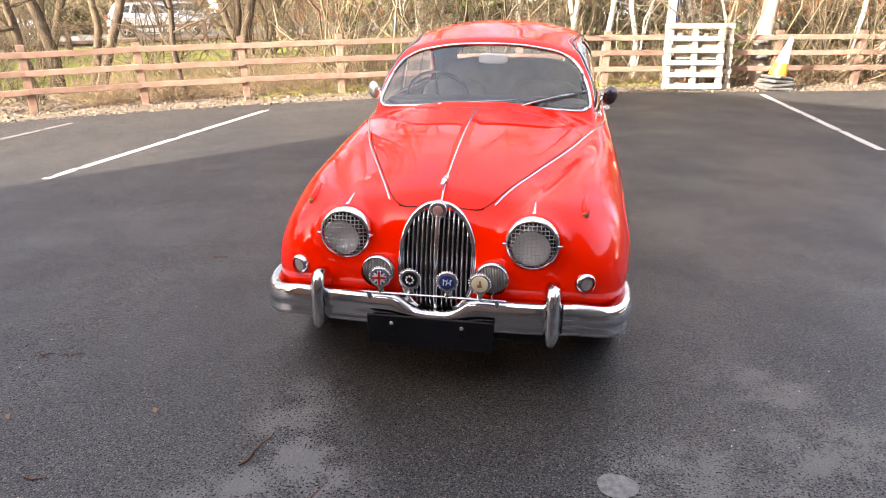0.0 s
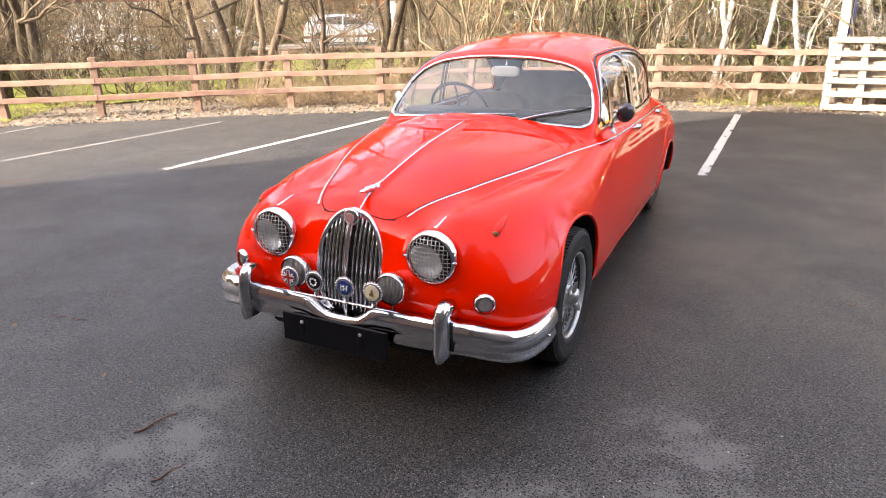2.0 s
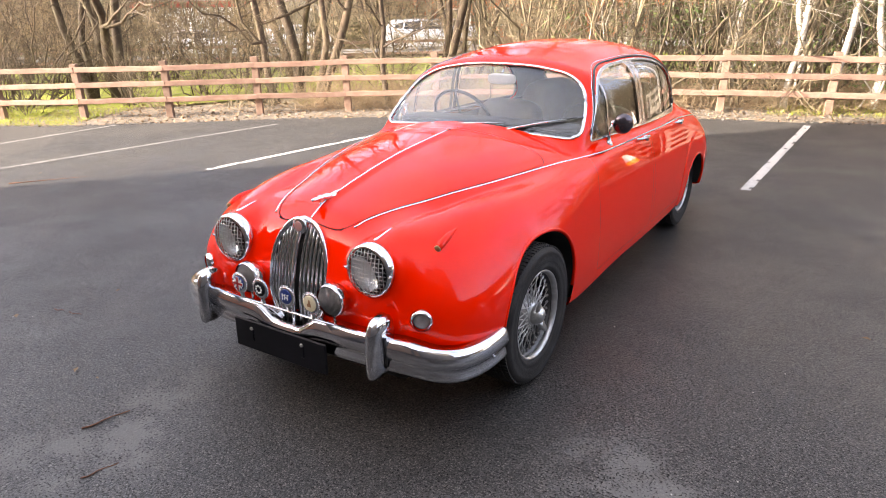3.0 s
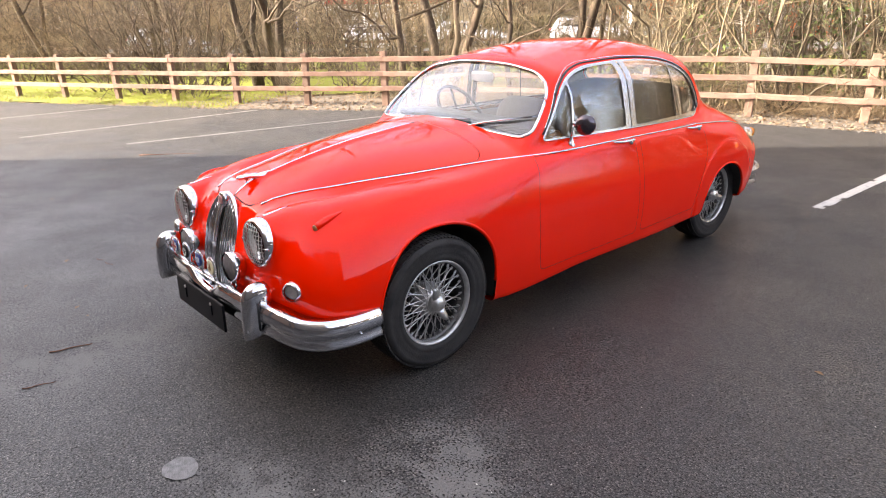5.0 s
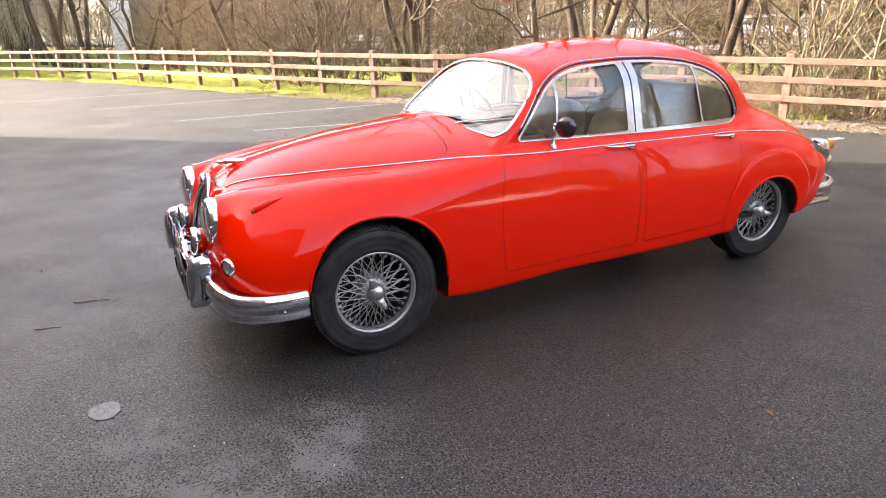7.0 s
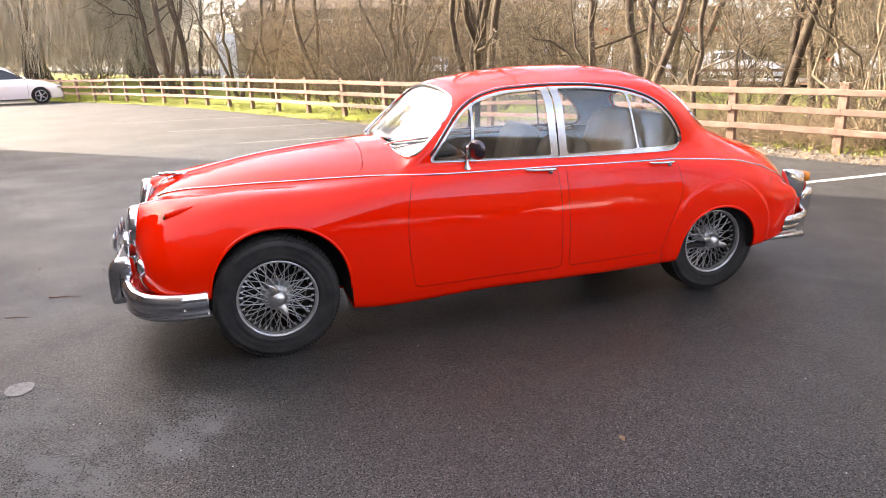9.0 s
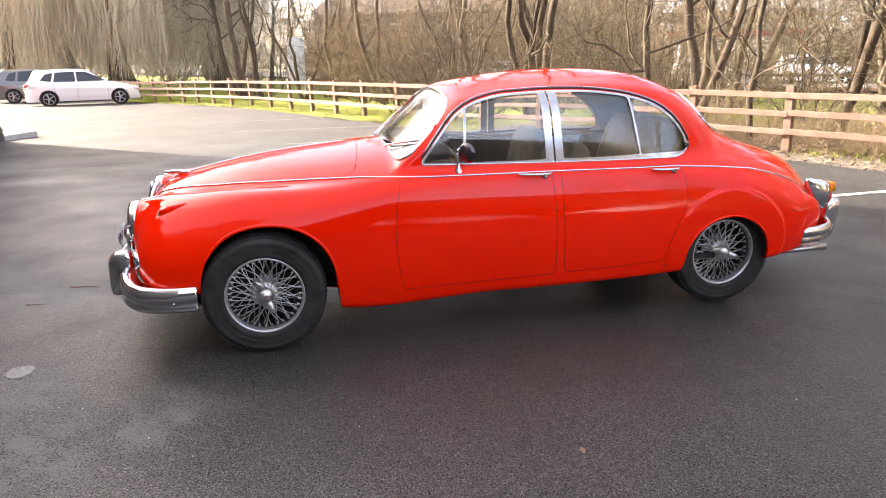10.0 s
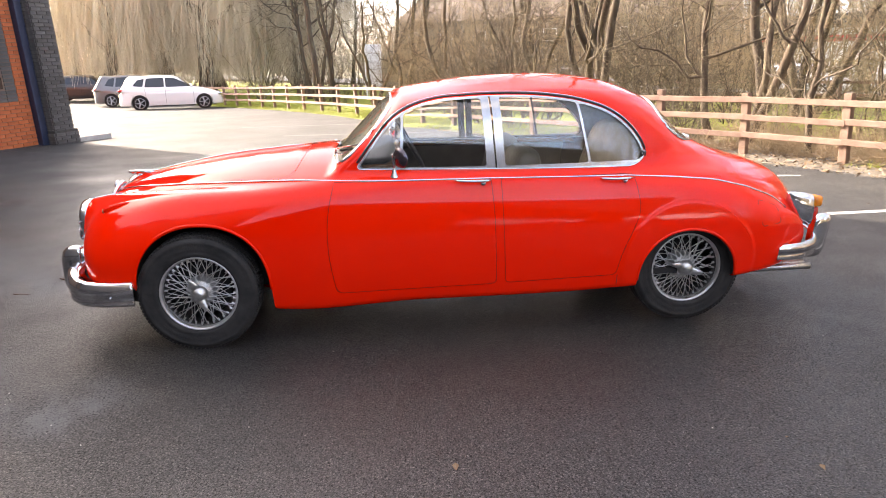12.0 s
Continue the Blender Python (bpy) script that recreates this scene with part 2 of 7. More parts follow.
class Shell:
    """Vertices and faces of a surface that can be cut along curves."""

    def __init__(self, v, f):
        self.v, self.f = np.asarray(v, float), list(f)

    def clip(self, value):
        """The part where value (one per vertex) is positive, cut cleanly along zero."""
        verts, used, cut, faces = [], {}, {}, []
        v = self.v

        def keep(i):
            if i not in used:
                used[i] = len(verts)
                verts.append(v[i])
            return used[i]

        def mid(i, j):
            key = (i, j) if i < j else (j, i)
            if key not in cut:
                t = value[key[0]] / (value[key[0]] - value[key[1]])
                cut[key] = len(verts)
                verts.append(v[key[0]] * (1 - t) + v[key[1]] * t)
            return cut[key]

        pos = value > 0
        for q in self.f:
            s = [pos[i] for i in q]
            if all(s):
                faces.append(tuple(keep(i) for i in q))
            elif any(s):
                out = []
                for k in range(len(q)):
                    i, j = q[k], q[(k + 1) % len(q)]
                    if pos[i]:
                        out.append(keep(i))
                    if pos[i] != pos[j]:
                        out.append(mid(i, j))
                if len(out) > 2:
                    faces.append(tuple(out))
        return Shell(np.array(verts).reshape(-1, 3), faces)

    def split(self, func, gap=0.0):
        """Outside and inside of func(x, y, z) = 0, a gap apart."""
        d = func(*self.v.T) if len(self.v) else np.zeros(0)
        return self.clip(d - gap / 2), self.clip(-d - gap / 2)

    def mirrored(self):
        return Shell(self.v * (-1, 1, 1), [tuple(reversed(q)) for q in self.f])

    def joined(self, other):
        n = len(self.v)
        return Shell(np.vstack([self.v, other.v]), self.f + [tuple(i + n for i in q) for q in other.f])


def gradient(func, p, e=5e-4):
    g = np.empty_like(p)
    for k in range(3):
        d = np.zeros(3)
        d[k] = e
        g[:, k] = (func(*(p + d).T) - func(*(p - d).T)) / (2 * e)
    return g


def iso_shell(func, lo, hi, h, level=0.0, seam=True):
    """The surface func = level as quads on a grid, its vertices drawn onto the surface. With seam, x = 0 is a plane of symmetry."""
    ax = [np.arange(lo[k], hi[k] + h, h) for k in range(3)]
    if seam:
        ax[0] = np.arange(-h / 2, hi[0] + h, h)
    X, Y, Z = np.meshgrid(*ax, indexing="ij")
    V = func(X.ravel(), Y.ravel(), Z.ravel()).reshape(X.shape) - level
    s = V > 0
    nx, ny, nz = V.shape
    cs = sum(s[i : nx - 1 + i, j : ny - 1 + j, k : nz - 1 + k].astype(int) for i in (0, 1) for j in (0, 1) for k in (0, 1))
    cells = np.argwhere((cs > 0) & (cs < 8))
    index = -np.ones((nx - 1, ny - 1, nz - 1), int)
    index[tuple(cells.T)] = np.arange(len(cells))
    acc, cnt = np.zeros((len(cells), 3)), np.zeros(len(cells))
    corner = [(i, j, k) for i in (0, 1) for j in (0, 1) for k in (0, 1)]
    for a in corner:
        for d in range(3):
            if a[d]:
                continue
            b = tuple(a[m] + (m == d) for m in range(3))
            va, vb = V[tuple((cells + a).T)], V[tuple((cells + b).T)]
            hit = (va > 0) != (vb > 0)
            t = np.where(hit, va / np.where(hit, va - vb, 1), 0)
            acc += np.where(hit[:, None], np.array(a) + t[:, None] * (np.array(b) - np.array(a)), 0)
            cnt += hit
    p = np.array([ax[0][0], ax[1][0], ax[2][0]]) + (cells + acc / cnt[:, None]) * h
    mid = cells[:, 0] == 0
    if seam:
        p[mid, 0] = 0
    for _ in range(4):
        g = gradient(func, p)
        step = ((func(*p.T) - level) / np.maximum((g * g).sum(1), 0.05))[:, None] * g
        p -= np.clip(step, -h, h)
        if seam:
            p[mid, 0] = 0
    faces = []
    for d in range(3):
        o1, o2 = (d + 1) % 3, (d + 2) % 3
        sl = [slice(None)] * 3
        sl2 = [slice(None)] * 3
        sl[d], sl2[d] = slice(0, -1), slice(1, None)
        e = np.argwhere(s[tuple(sl)] != s[tuple(sl2)])
        ok = (e[:, o1] > 0) & (e[:, o2] > 0) & (e[:, o1] < V.shape[o1] - 1) & (e[:, o2] < V.shape[o2] - 1)
        e = e[ok]
        u1, u2 = np.zeros(3, int), np.zeros(3, int)
        u1[o1], u2[o2] = 1, 1
        quad = np.stack([index[tuple(q.T)] for q in (e - u1 - u2, e - u2, e, e - u1)], 1)
        flip = ~s[tuple(e.T)]
        quad[~flip] = quad[~flip][:, ::-1]
        faces += [tuple(q) for q in quad.tolist() if min(q) >= 0]
    return Shell(p, faces)

# ---------------------------------------------------------------- the red saloon: nose towards -y, front axle at y = 0
K_ZC = knots("-.72:.70 -.64:.778 -.54:.815 -.33:.872 .03:.943 .38:.983 .59:1.003 .72:1.01 1.0:.98 2.5:.97 2.8:.985 2.98:.965 3.19:.908 3.39:.848 3.60:.755 3.72:.67 3.85:.5")
K_ZE = knots("-.72:.68 -.64:.75 -.56:.785 -.2:.84 .13:.866 .46:.884 .8:.895 1.6:.893 2.4:.88 2.65:.865 2.86:.84 3.09:.785 3.3:.71 3.48:.61 3.7:.45")
K_XE = knots("-.70:.15 -.56:.22 -.2:.37 .13:.5 .46:.6 .8:.69 1.2:.73 2.4:.73 2.86:.72 3.09:.68 3.3:.60 3.48:.5 3.7:.35")
K_ZR = knots("-.75:.69 -.68:.735 -.6:.768 -.5:.795 -.3:.825 -.1:.842 .2:.85 .5:.862 .8:.87 1.2:.86 1.5:.80 2.0:.7")
K_XR = knots("-.7:.40 -.5:.44 -.2:.52 .2:.60 .6:.66 1.0:.70")
K_WP = knots("-.5:.80 -.1:.808 .25:.808 .8:.797 1.6:.797 2.4:.79 2.73:.787 3.2:.787")
K_LF = knots(".30:.58 .42:.60 .55:.598 .66:.575 .76:.545 .86:.48")
K_LR = knots(".25:.86 .40:.94 .55:.955 .70:.94 .85:.90")
K_ZB = knots("-.8:.37 -.36:.355 .26:.225 .36:.205 1.2:.213 2.3:.232 2.5:.245 3.0:.27 3.4:.30 3.8:.38")
K_KS = knots("-.6:.13 .0:.14 .7:.08 1.2:.055 2.2:.055 2.7:.11 3.3:.16")
K_WB = knots(".70:.652 .9:.658 1.1:.670 1.4:.686 1.75:.694 2.1:.684 2.4:.652 2.65:.585 2.9:.47")
K_HR = knots(".85:1.255 1.11:1.337 1.29:1.367 1.47:1.392 1.83:1.413 2.05:1.411 2.39:1.368 2.58:1.32 2.73:1.265 3.0:1.1")
K_YR = knots(".85:3.07 .97:2.965 1.1:2.845 1.2:2.735 1.29:2.60 1.36:2.45 1.5:2.1")
LAMP = (0.386, -0.642, 0.668)


def low_field(x, y, z):
    """Wings, doors, bonnet and boot: negative inside."""
    ax = np.sqrt(x * x + 1e-5)
    zc, ze, xe = hermite(y, *K_ZC), hermite(y, *K_ZE), hermite(y, *K_XE)
    crown = zc - (zc - ze) * (ax / xe) ** 2.2
    crown = np.where(ax > xe * 1.6, zc - (zc - ze) * 1.6 ** 2.2 - (ax - xe * 1.6) * 2, crown)
    crown = crown + 0.012 * np.exp(-((ax / 0.022) ** 2)) * smooth01(-0.62, -0.45, y) * (1 - smooth01(0.45, 0.62, y))
    off = ax - hermite(y, *K_XR)
    wing = hermite(y, *K_ZR) - np.where(off < 0, 4.2, 2.0) * off ** 2
    top = z - smax(crown, wing, 0.025)
    wm = hermite(y, *K_WP) - 0.075 * (np.maximum(z - 0.52, 0) / 0.4) ** 2 - 0.035 * (np.maximum(0.5 - z, 0) / 0.3) ** 2
    ff = np.maximum(-0.08 - y, 0) / hermite(z, *K_LF)
    fr = np.maximum(y - 2.75, 0) / hermite(z, *K_LR)
    q = ax / wm
    side = np.where(y < 1, (q ** 4.5 + ff ** 4.5) ** (1 / 4.5), (q ** 2.6 + fr ** 2.6) ** (1 / 2.6))
    side = (side - 1) * 0.78
    side = side - 0.007 * (1 - smooth01(0.95, 1.03, np.hypot((y - 2.72) / 0.40, (z - 0.36) / 0.38)))
    f = smax(side, top, hermite(y, *K_KS))
    pod = np.sqrt((ax - LAMP[0]) ** 2 + (z - LAMP[2] + 0.10 * np.minimum(y + 0.642, 0)) ** 2 + 1e-9) - (0.112 + 0.05 * np.maximum(-0.25 - y, 0) * 0 + 0.0)
    pod = smax(pod, LAMP[1] - y, 0.02)
    pod = smax(pod, y + 0.30, 0.1)
    f = smin(f, pod, 0.075)
    return smax(f, hermite(y, *K_ZB) - z, 0.04)


def cab_field(x, y, z):
    """Roof and pillars: negative inside."""
    ax = np.sqrt(x * x + 1e-5)
    side = ax - (hermite(y, *K_WB) - 0.17 * (z - 0.91) - 0.12 * np.maximum(z - 1.0, 0) ** 2)
    top = z - (hermite(y, *K_HR) - 0.105 * (ax / 0.6) ** 2.4)
    front = (0.715 + 0.97 * (z - 0.97) + 0.10 * (z - 0.97) ** 2 + (0.16 + 0.3 * np.clip(z - 0.97, 0, 0.4)) * ax * ax - y) * 0.72
    rear = (y - (hermite(z, *K_YR) - 0.80 * ax * ax)) * 0.70
    f = smax(smax(side, top, 0.11), front, 0.045)
    return smax(smax(f, rear, 0.07), 0.80 - z, 0.02)


def car_field(x, y, z):
    k = 0.03 + 0.10 * smooth01(2.3, 2.8, y)
    return smin(low_field(x, y, z), cab_field(x, y, z), k)


def side_x(y, z, lo=0.3, hi=0.95, field=car_field):
    """Half-width of the car at (y, z)."""
    y, z = np.atleast_1d(y).astype(float), np.atleast_1d(z).astype(float)
    a, b = np.full(y.shape, lo), np.full(y.shape, hi)
    for _ in range(36):
        m = (a + b) / 2
        neg = field(m, y, z) < 0
        a, b = np.where(neg, m, a), np.where(neg, b, m)
    return (a + b) / 2


def top_z(x, y, lo=0.45, hi=1.5, field=car_field):
    x, y = np.atleast_1d(x).astype(float), np.atleast_1d(y).astype(float)
    a, b = np.full(y.shape, lo), np.full(y.shape, hi)
    for _ in range(36):
        m = (a + b) / 2
        neg = field(x, y, m) < 0
        a, b = np.where(neg, m, a), np.where(neg, b, m)
    return (a + b) / 2


def front_y(x, z, lo=-0.9, hi=0.9, field=car_field):
    """The foremost surface at (x, z)."""
    x, z = np.atleast_1d(x).astype(float), np.atleast_1d(z).astype(float)
    a, b = np.full(x.shape, lo), np.full(x.shape, hi)
    for _ in range(40):
        m = (a + b) / 2
        neg = field(x, m, z) < 0
        b, a = np.where(neg, m, b), np.where(neg, a, m)
    return (a + b) / 2


def rear_y(x, z, lo=2.0, hi=3.9, field=car_field):
    return -front_y(x, z, -hi, -lo, lambda a, b, c: field(a, -b, c))


# outlines: (y, z) on the flanks, (x, z) on the screens, (x, y) on the bonnet
WINDOW_SIDE = rounded([(.865, .945), (.985, 1.105), (1.085, 1.215), (1.20, 1.265), (1.34, 1.295), (1.60, 1.312), (1.86, 1.308), (2.08, 1.28), (2.26, 1.225), (2.39, 1.13), (2.465, 1.02), (2.475, .965), (2.42, .922), (2.0, .928), (1.4, .938)], [.03, .08, .08, .06, .06, .1, .1, .08, .08, .08, .05, .035, .05, .1, .1])
DOOR_F = rounded([(.745, .885), (.700, .70), (.700, .50), (.735, .285), (1.615, .305), (1.605, .70), (1.59, .885)], [.01, .1, .1, .04, .03, .05, .01])
DOOR_R = rounded([(1.645, .885), (1.655, .60), (1.665, .307), (2.295, .325), (2.325, .46), (2.395, .61), (2.425, .70), (2.39, .885)], [.01, .1, .03, .03, .06, .06, .05, .01])
SCREEN = rounded([(-.622, .985), (-.597, 1.09), (-.545, 1.195), (-.44, 1.262), (-.22, 1.298), (0, 1.306), (.22, 1.298), (.44, 1.262), (.545, 1.195), (.597, 1.09), (.622, .985), (.58, .968), (.3, .985), (0, .992), (-.3, .985), (-.58, .968)], [.035, .06, .06, .08, .08, .1, .08, .08, .06, .06, .035, .03, .1, .1, .1, .03])
BACKLIGHT = rounded([(-.42, 1.03), (-.47, 1.09), (-.43, 1.17), (-.25, 1.24), (0, 1.255), (.25, 1.24), (.43, 1.17), (.47, 1.09), (.42, 1.03), (.2, 1.01), (-.2, 1.01)], [.04, .05, .06, .08, .1, .08, .06, .05, .04, .1, .1])


def bonnet_edge(y):
    return hermite(y, *K_XE) - 0.012


BONNET = rounded([(0, -.575), (.13, -.59), (.19, -.575), *[(float(bonnet_edge(np.array(v))), v) for v in (-.5, -.3, -.1, .1, .3, .44)], (.55, .52), (.3, .56), (0, .575)], [0, .05, .05, .03, .1, .1, .1, .1, .03, .06, .1, 0])
ARCH_F = [(.03 + .357 * math.copysign(abs(math.cos(a)) ** (2 / 2.25), math.cos(a)), .33 + .362 * math.sin(a) ** (2 / 2.25)) for a in np.linspace(0, math.pi, 49)]
ARCH_F = np.array([(.405, .10), (.392, .23), *ARCH_F, (-.327, .10)])
ARCH_R = [(2.715 + .293 * math.cos(a), .285 + .29 * abs(math.sin(a)) ** .95) for a in np.linspace(0, math.pi, 49)]
ARCH_R = np.array([(3.012, .10), *ARCH_R, (2.418, .10)])


def grille_half(z):
    """Half-width of the grille at height z."""
    t = np.clip((z - 0.352) / (0.803 - 0.352), 0, 1)
    return 0.156 * np.sqrt(np.maximum(1 - np.abs(2 * t ** 0.88 - 1.0) ** 2.3, 0))


def build_saloon():
    car = thing("saloon_car", "glossy red vintage four-door saloon car on wire wheels", "car")
    shell = iso_shell(car_field, (0, -0.82, 0.15), (0.93, 3.9, 1.48), 0.0125)

    def add(name, sh, mat, parent=car, label=""):
        n = gradient(car_field, sh.v)
        n /= np.maximum(np.linalg.norm(n, axis=1), 1e-6)[:, None]
        return ob_mesh(name, sh.v, sh.f, mat, parent, label, normals=n)

    def both(name, sh, mat, parent=car, label=""):
        return add(name, sh, mat, parent, label), add(name, sh.mirrored(), mat, parent, label)

    for arch in (ARCH_F, ARCH_R):
        shell, _ = shell.split(lambda x, y, z: np.maximum(poly_sdf(y, z, arch), 0.42 - np.abs(x)))
    shell, pane_side = shell.split(lambda x, y, z: np.maximum(poly_sdf(y, z, WINDOW_SIDE), 0.40 - np.abs(x)))
    shell, pane_front = shell.split(lambda x, y, z: np.maximum(np.maximum(poly_sdf(x, z, SCREEN), y - 1.25), np.abs(cab_field(x, y, z)) - 0.014))
    shell, pane_rear = shell.split(lambda x, y, z: np.maximum(np.maximum(poly_sdf(x, z, BACKLIGHT), 2.3 - y), np.abs(cab_field(x, y, z)) - 0.03))
    zz = np.linspace(0.352, 0.803, 40)
    ring = np.array([(w, h) for w, h in zip(grille_half(zz), zz)] + [(-w, h) for w, h in zip(grille_half(zz)[-2:0:-1], zz[-2:0:-1])])
    shell, _ = shell.split(lambda x, y, z: np.maximum(poly_sdf(x, z, ring), y + 0.60))
    shell, _ = shell.split(lambda x, y, z: np.maximum(np.hypot(np.abs(x) - LAMP[0], z - LAMP[2]) - 0.098, y + 0.55))
    shell, door_f = shell.split(lambda x, y, z: np.maximum(poly_sdf(y, z, DOOR_F), 0.5 - np.abs(x)), 0.0024)
    shell, door_r = shell.split(lambda x, y, z: np.maximum(poly_sdf(y, z, DOOR_R), 0.5 - np.abs(x)), 0.0024)
    bon = np.array([p for p in BONNET] + [(-p[0], p[1]) for p in BONNET[::-1][1:-1]])
    shell, bonnet = shell.split(lambda x, y, z: np.maximum(poly_sdf(x, y, bon), 0.70 - z), 0.004)
    add("body_shell", shell.joined(shell.mirrored()), M_RED, label="glossy red steel bodywork")
    doors = [both("front_door", door_f, M_RED), both("rear_door", door_r, M_RED)]
    add("bonnet", bonnet.joined(bonnet.mirrored()), M_RED)
    # dark lining behind the joints, cloth inside the roof
    inner = iso_shell(car_field, (0, -0.82, 0.15), (0.93, 3.9, 1.48), 0.03, level=-0.022)
    for arch in (ARCH_F, ARCH_R):
        inner, _ = inner.split(lambda x, y, z: np.maximum(poly_sdf(y, z, arch), 0.40 - np.abs(x)))
    inner, _ = inner.split(lambda x, y, z: np.maximum(poly_sdf(y, z, WINDOW_SIDE), 0.38 - np.abs(x)))
    inner, _ = inner.split(lambda x, y, z: np.maximum(poly_sdf(x, z, SCREEN), y - 1.25))
    inner, _ = inner.split(lambda x, y, z: np.maximum(poly_sdf(x, z, BACKLIGHT), 2.3 - y))
    inner, _ = inner.split(lambda x, y, z: np.maximum(poly_sdf(x, z, ring), y + 0.60))
    inner, _ = inner.split(lambda x, y, z: np.maximum(np.hypot(np.abs(x) - LAMP[0], z - LAMP[2]) - 0.105, y + 0.50))
    lining = inner.clip(inner.v[:, 2] - 0.93)
    under = inner.clip(0.93 - inner.v[:, 2])
    ob_mesh("headlining", (s := lining.joined(lining.mirrored())).v, s.f, M_LINER, car, "pale cloth roof lining")
    ob_mesh("inner_panel", (s := under.joined(under.mirrored())).v, s.f, M_UNDER, car, "dark inner panels")

    # glass
    def glass(name, sh):
        # weld the halves, then close the rim between the outer and the inner face
        seen, to = {}, []
        for p in np.round(sh.v, 4):
            to.append(seen.setdefault(tuple(p + 0.0), len(seen)))
        keep = np.zeros(len(seen), int)
        keep[to] = np.arange(len(to))
        v = sh.v[keep]
        f = [q for q in (tuple(dict.fromkeys(to[k] for k in q)) for q in sh.f) if len(q) > 2]
        n = gradient(car_field, v)
        n /= np.linalg.norm(n, axis=1)[:, None]
        m = len(v)
        edges = collections.Counter(frozenset((q[k], q[k - 1])) for q in f for k in range(len(q)))
        rim = [(q[k], q[k - 1], q[k - 1] + m, q[k] + m) for q in f for k in range(len(q)) if edges[frozenset((q[k], q[k - 1]))] == 1]
        ob = ob_mesh(name, np.vstack([v - n * 0.006, v - n * 0.010]), f + [tuple(k + m for k in reversed(q)) for q in f] + rim, M_GLASS, car, normals=np.vstack([n, -n]))
        ob.visible_shadow = False

    # side glass in broad bright frames
    bars = (lambda z: 1.105 + (z - 0.932) * 0.067, lambda z: 1.590 - (z - 0.932) * 0.065, lambda z: 1.662 - (z - 0.932) * 0.065, lambda z: 2.155 - (z - 0.932) * 0.205)
    frame_shell = pane_side
    panes = []
    for lo_b, hi_b, inset in ((None, bars[0], 0.007), (bars[0], bars[1], 0.008), (bars[2], bars[3], 0.008), (bars[3], None, 0.008)):
        def pane_f(x, y, z):
            d = poly_sdf(y, z, WINDOW_SIDE) + inset
            d = smax(d, 0.943 - z + 0.006 * (y - 1.0), 0.01)
            if lo_b:
                d = smax(d, lo_b(z) + (0.015 if lo_b is bars[2] else 0.007) - y, 0.012)
            if hi_b:
                d = smax(d, y - hi_b(z) + (0.015 if hi_b is bars[1] else 0.007), 0.012)
            return d
        frame_shell, one = frame_shell.split(pane_f)
        panes.append(one)
    front_fr, rear_fr = frame_shell.split(lambda x, y, z: bars[1](z) + 0.036 - y, 0.010)
    front_fr, rear_fr = rear_fr, front_fr
    for sgn in (1, -1):
        for nm, fs in (("front_window_frame", front_fr), ("rear_window_frame", rear_fr)):
            n = gradient(car_field, fs.v)
            n /= np.linalg.norm(n, axis=1)[:, None]
            up_ = Shell(fs.v + n * 0.003, fs.f)
            up_ = up_ if sgn > 0 else up_.mirrored()
            ob_mesh(nm, up_.v, up_.f, M_FRAME, car, "bright metal window frame", normals=n * (sgn, 1, 1))
        for one in panes:
            glass("side_glass", one if sgn > 0 else one.mirrored())
    glass("windscreen", pane_front.joined(pane_front.mirrored()))
    glass("rear_window", pane_rear.joined(pane_rear.mirrored()))

    # chrome round the glass
    def on_side(poly, out=0.0):
        return np.column_stack([side_x(poly[:, 0], poly[:, 1]) + out, poly])

    def grown(poly, d):
        c = np.roll(poly, -1, 0) - np.roll(poly, 1, 0)
        nrm = np.column_stack([c[:, 1], -c[:, 0]]) / np.maximum(np.linalg.norm(c, axis=1), 1e-9)[:, None]
        area = np.sum(poly[:, 0] * np.roll(poly[:, 1], -1) - np.roll(poly[:, 0], -1) * poly[:, 1])
        return poly + nrm * d * (1 if area > 0 else -1)

    def dense(poly, step=0.03):
        out = []
        for a, b in zip(poly, np.roll(poly, -1, 0)):
            k = max(1, int(np.linalg.norm(b - a) / step))
            out += [a + (b - a) * i / k for i in range(k)]
        return np.array(out)

    for s in (1, -1):
        m = np.array((s, 1, 1))
        w = dense(WINDOW_SIDE)
        tube("window_trim", on_side(grown(w, 0.002)) * m, 0.0048, M_CHROME, car, 6, True, label="chrome window surround")
        gutter = [p for p in grown(w, 0.015) if p[1] > 0.968]
        k = min(range(len(gutter)), key=lambda i: gutter[i][0] + gutter[i][1])
        gutter = np.array(gutter[k:] + gutter[:k])
        tube("rain_gutter", on_side(gutter, 0.002) * m, 0.0068, M_BLACK, car, 6)
        tube("gutter_trim", on_side(grown(gutter, 0.0) + (0, 0.0085), 0.003) * m, 0.0024, M_CHROME, car, 6)
        # waist moulding along bonnet edge, doors and tail
        strip = []
        for y in np.linspace(-0.555, 0.70, 26):
            x = float(hermite(np.array(y), *K_XE))
            strip.append((x, y, float(top_z(x, y, field=low_field)[0]) + 0.002))
        z_s = lambda y: float(np.interp(y, *knots(".70:.888 1.6:.888 2.35:.878 2.63:.860 2.86:.838 3.07:.787 3.26:.715 3.43:.60")))
        for y in np.linspace(0.78, 3.38, 54):
            strip.append((float(side_x(y, z_s(y))[0]) + 0.002, y, z_s(y)))
        strip = np.array(strip)
        for c in range(3):
            strip[20:36, c] = np.convolve(np.pad(strip[:, c], 3, mode="edge"), np.ones(7) / 7, "valid")[20:36]
        tube("waist_moulding", strip * m, 0.0048, M_CHROME, car, 6, label="thin chrome waist strip")
    fr = dense(SCREEN)
    fr = grown(fr, 0.004)
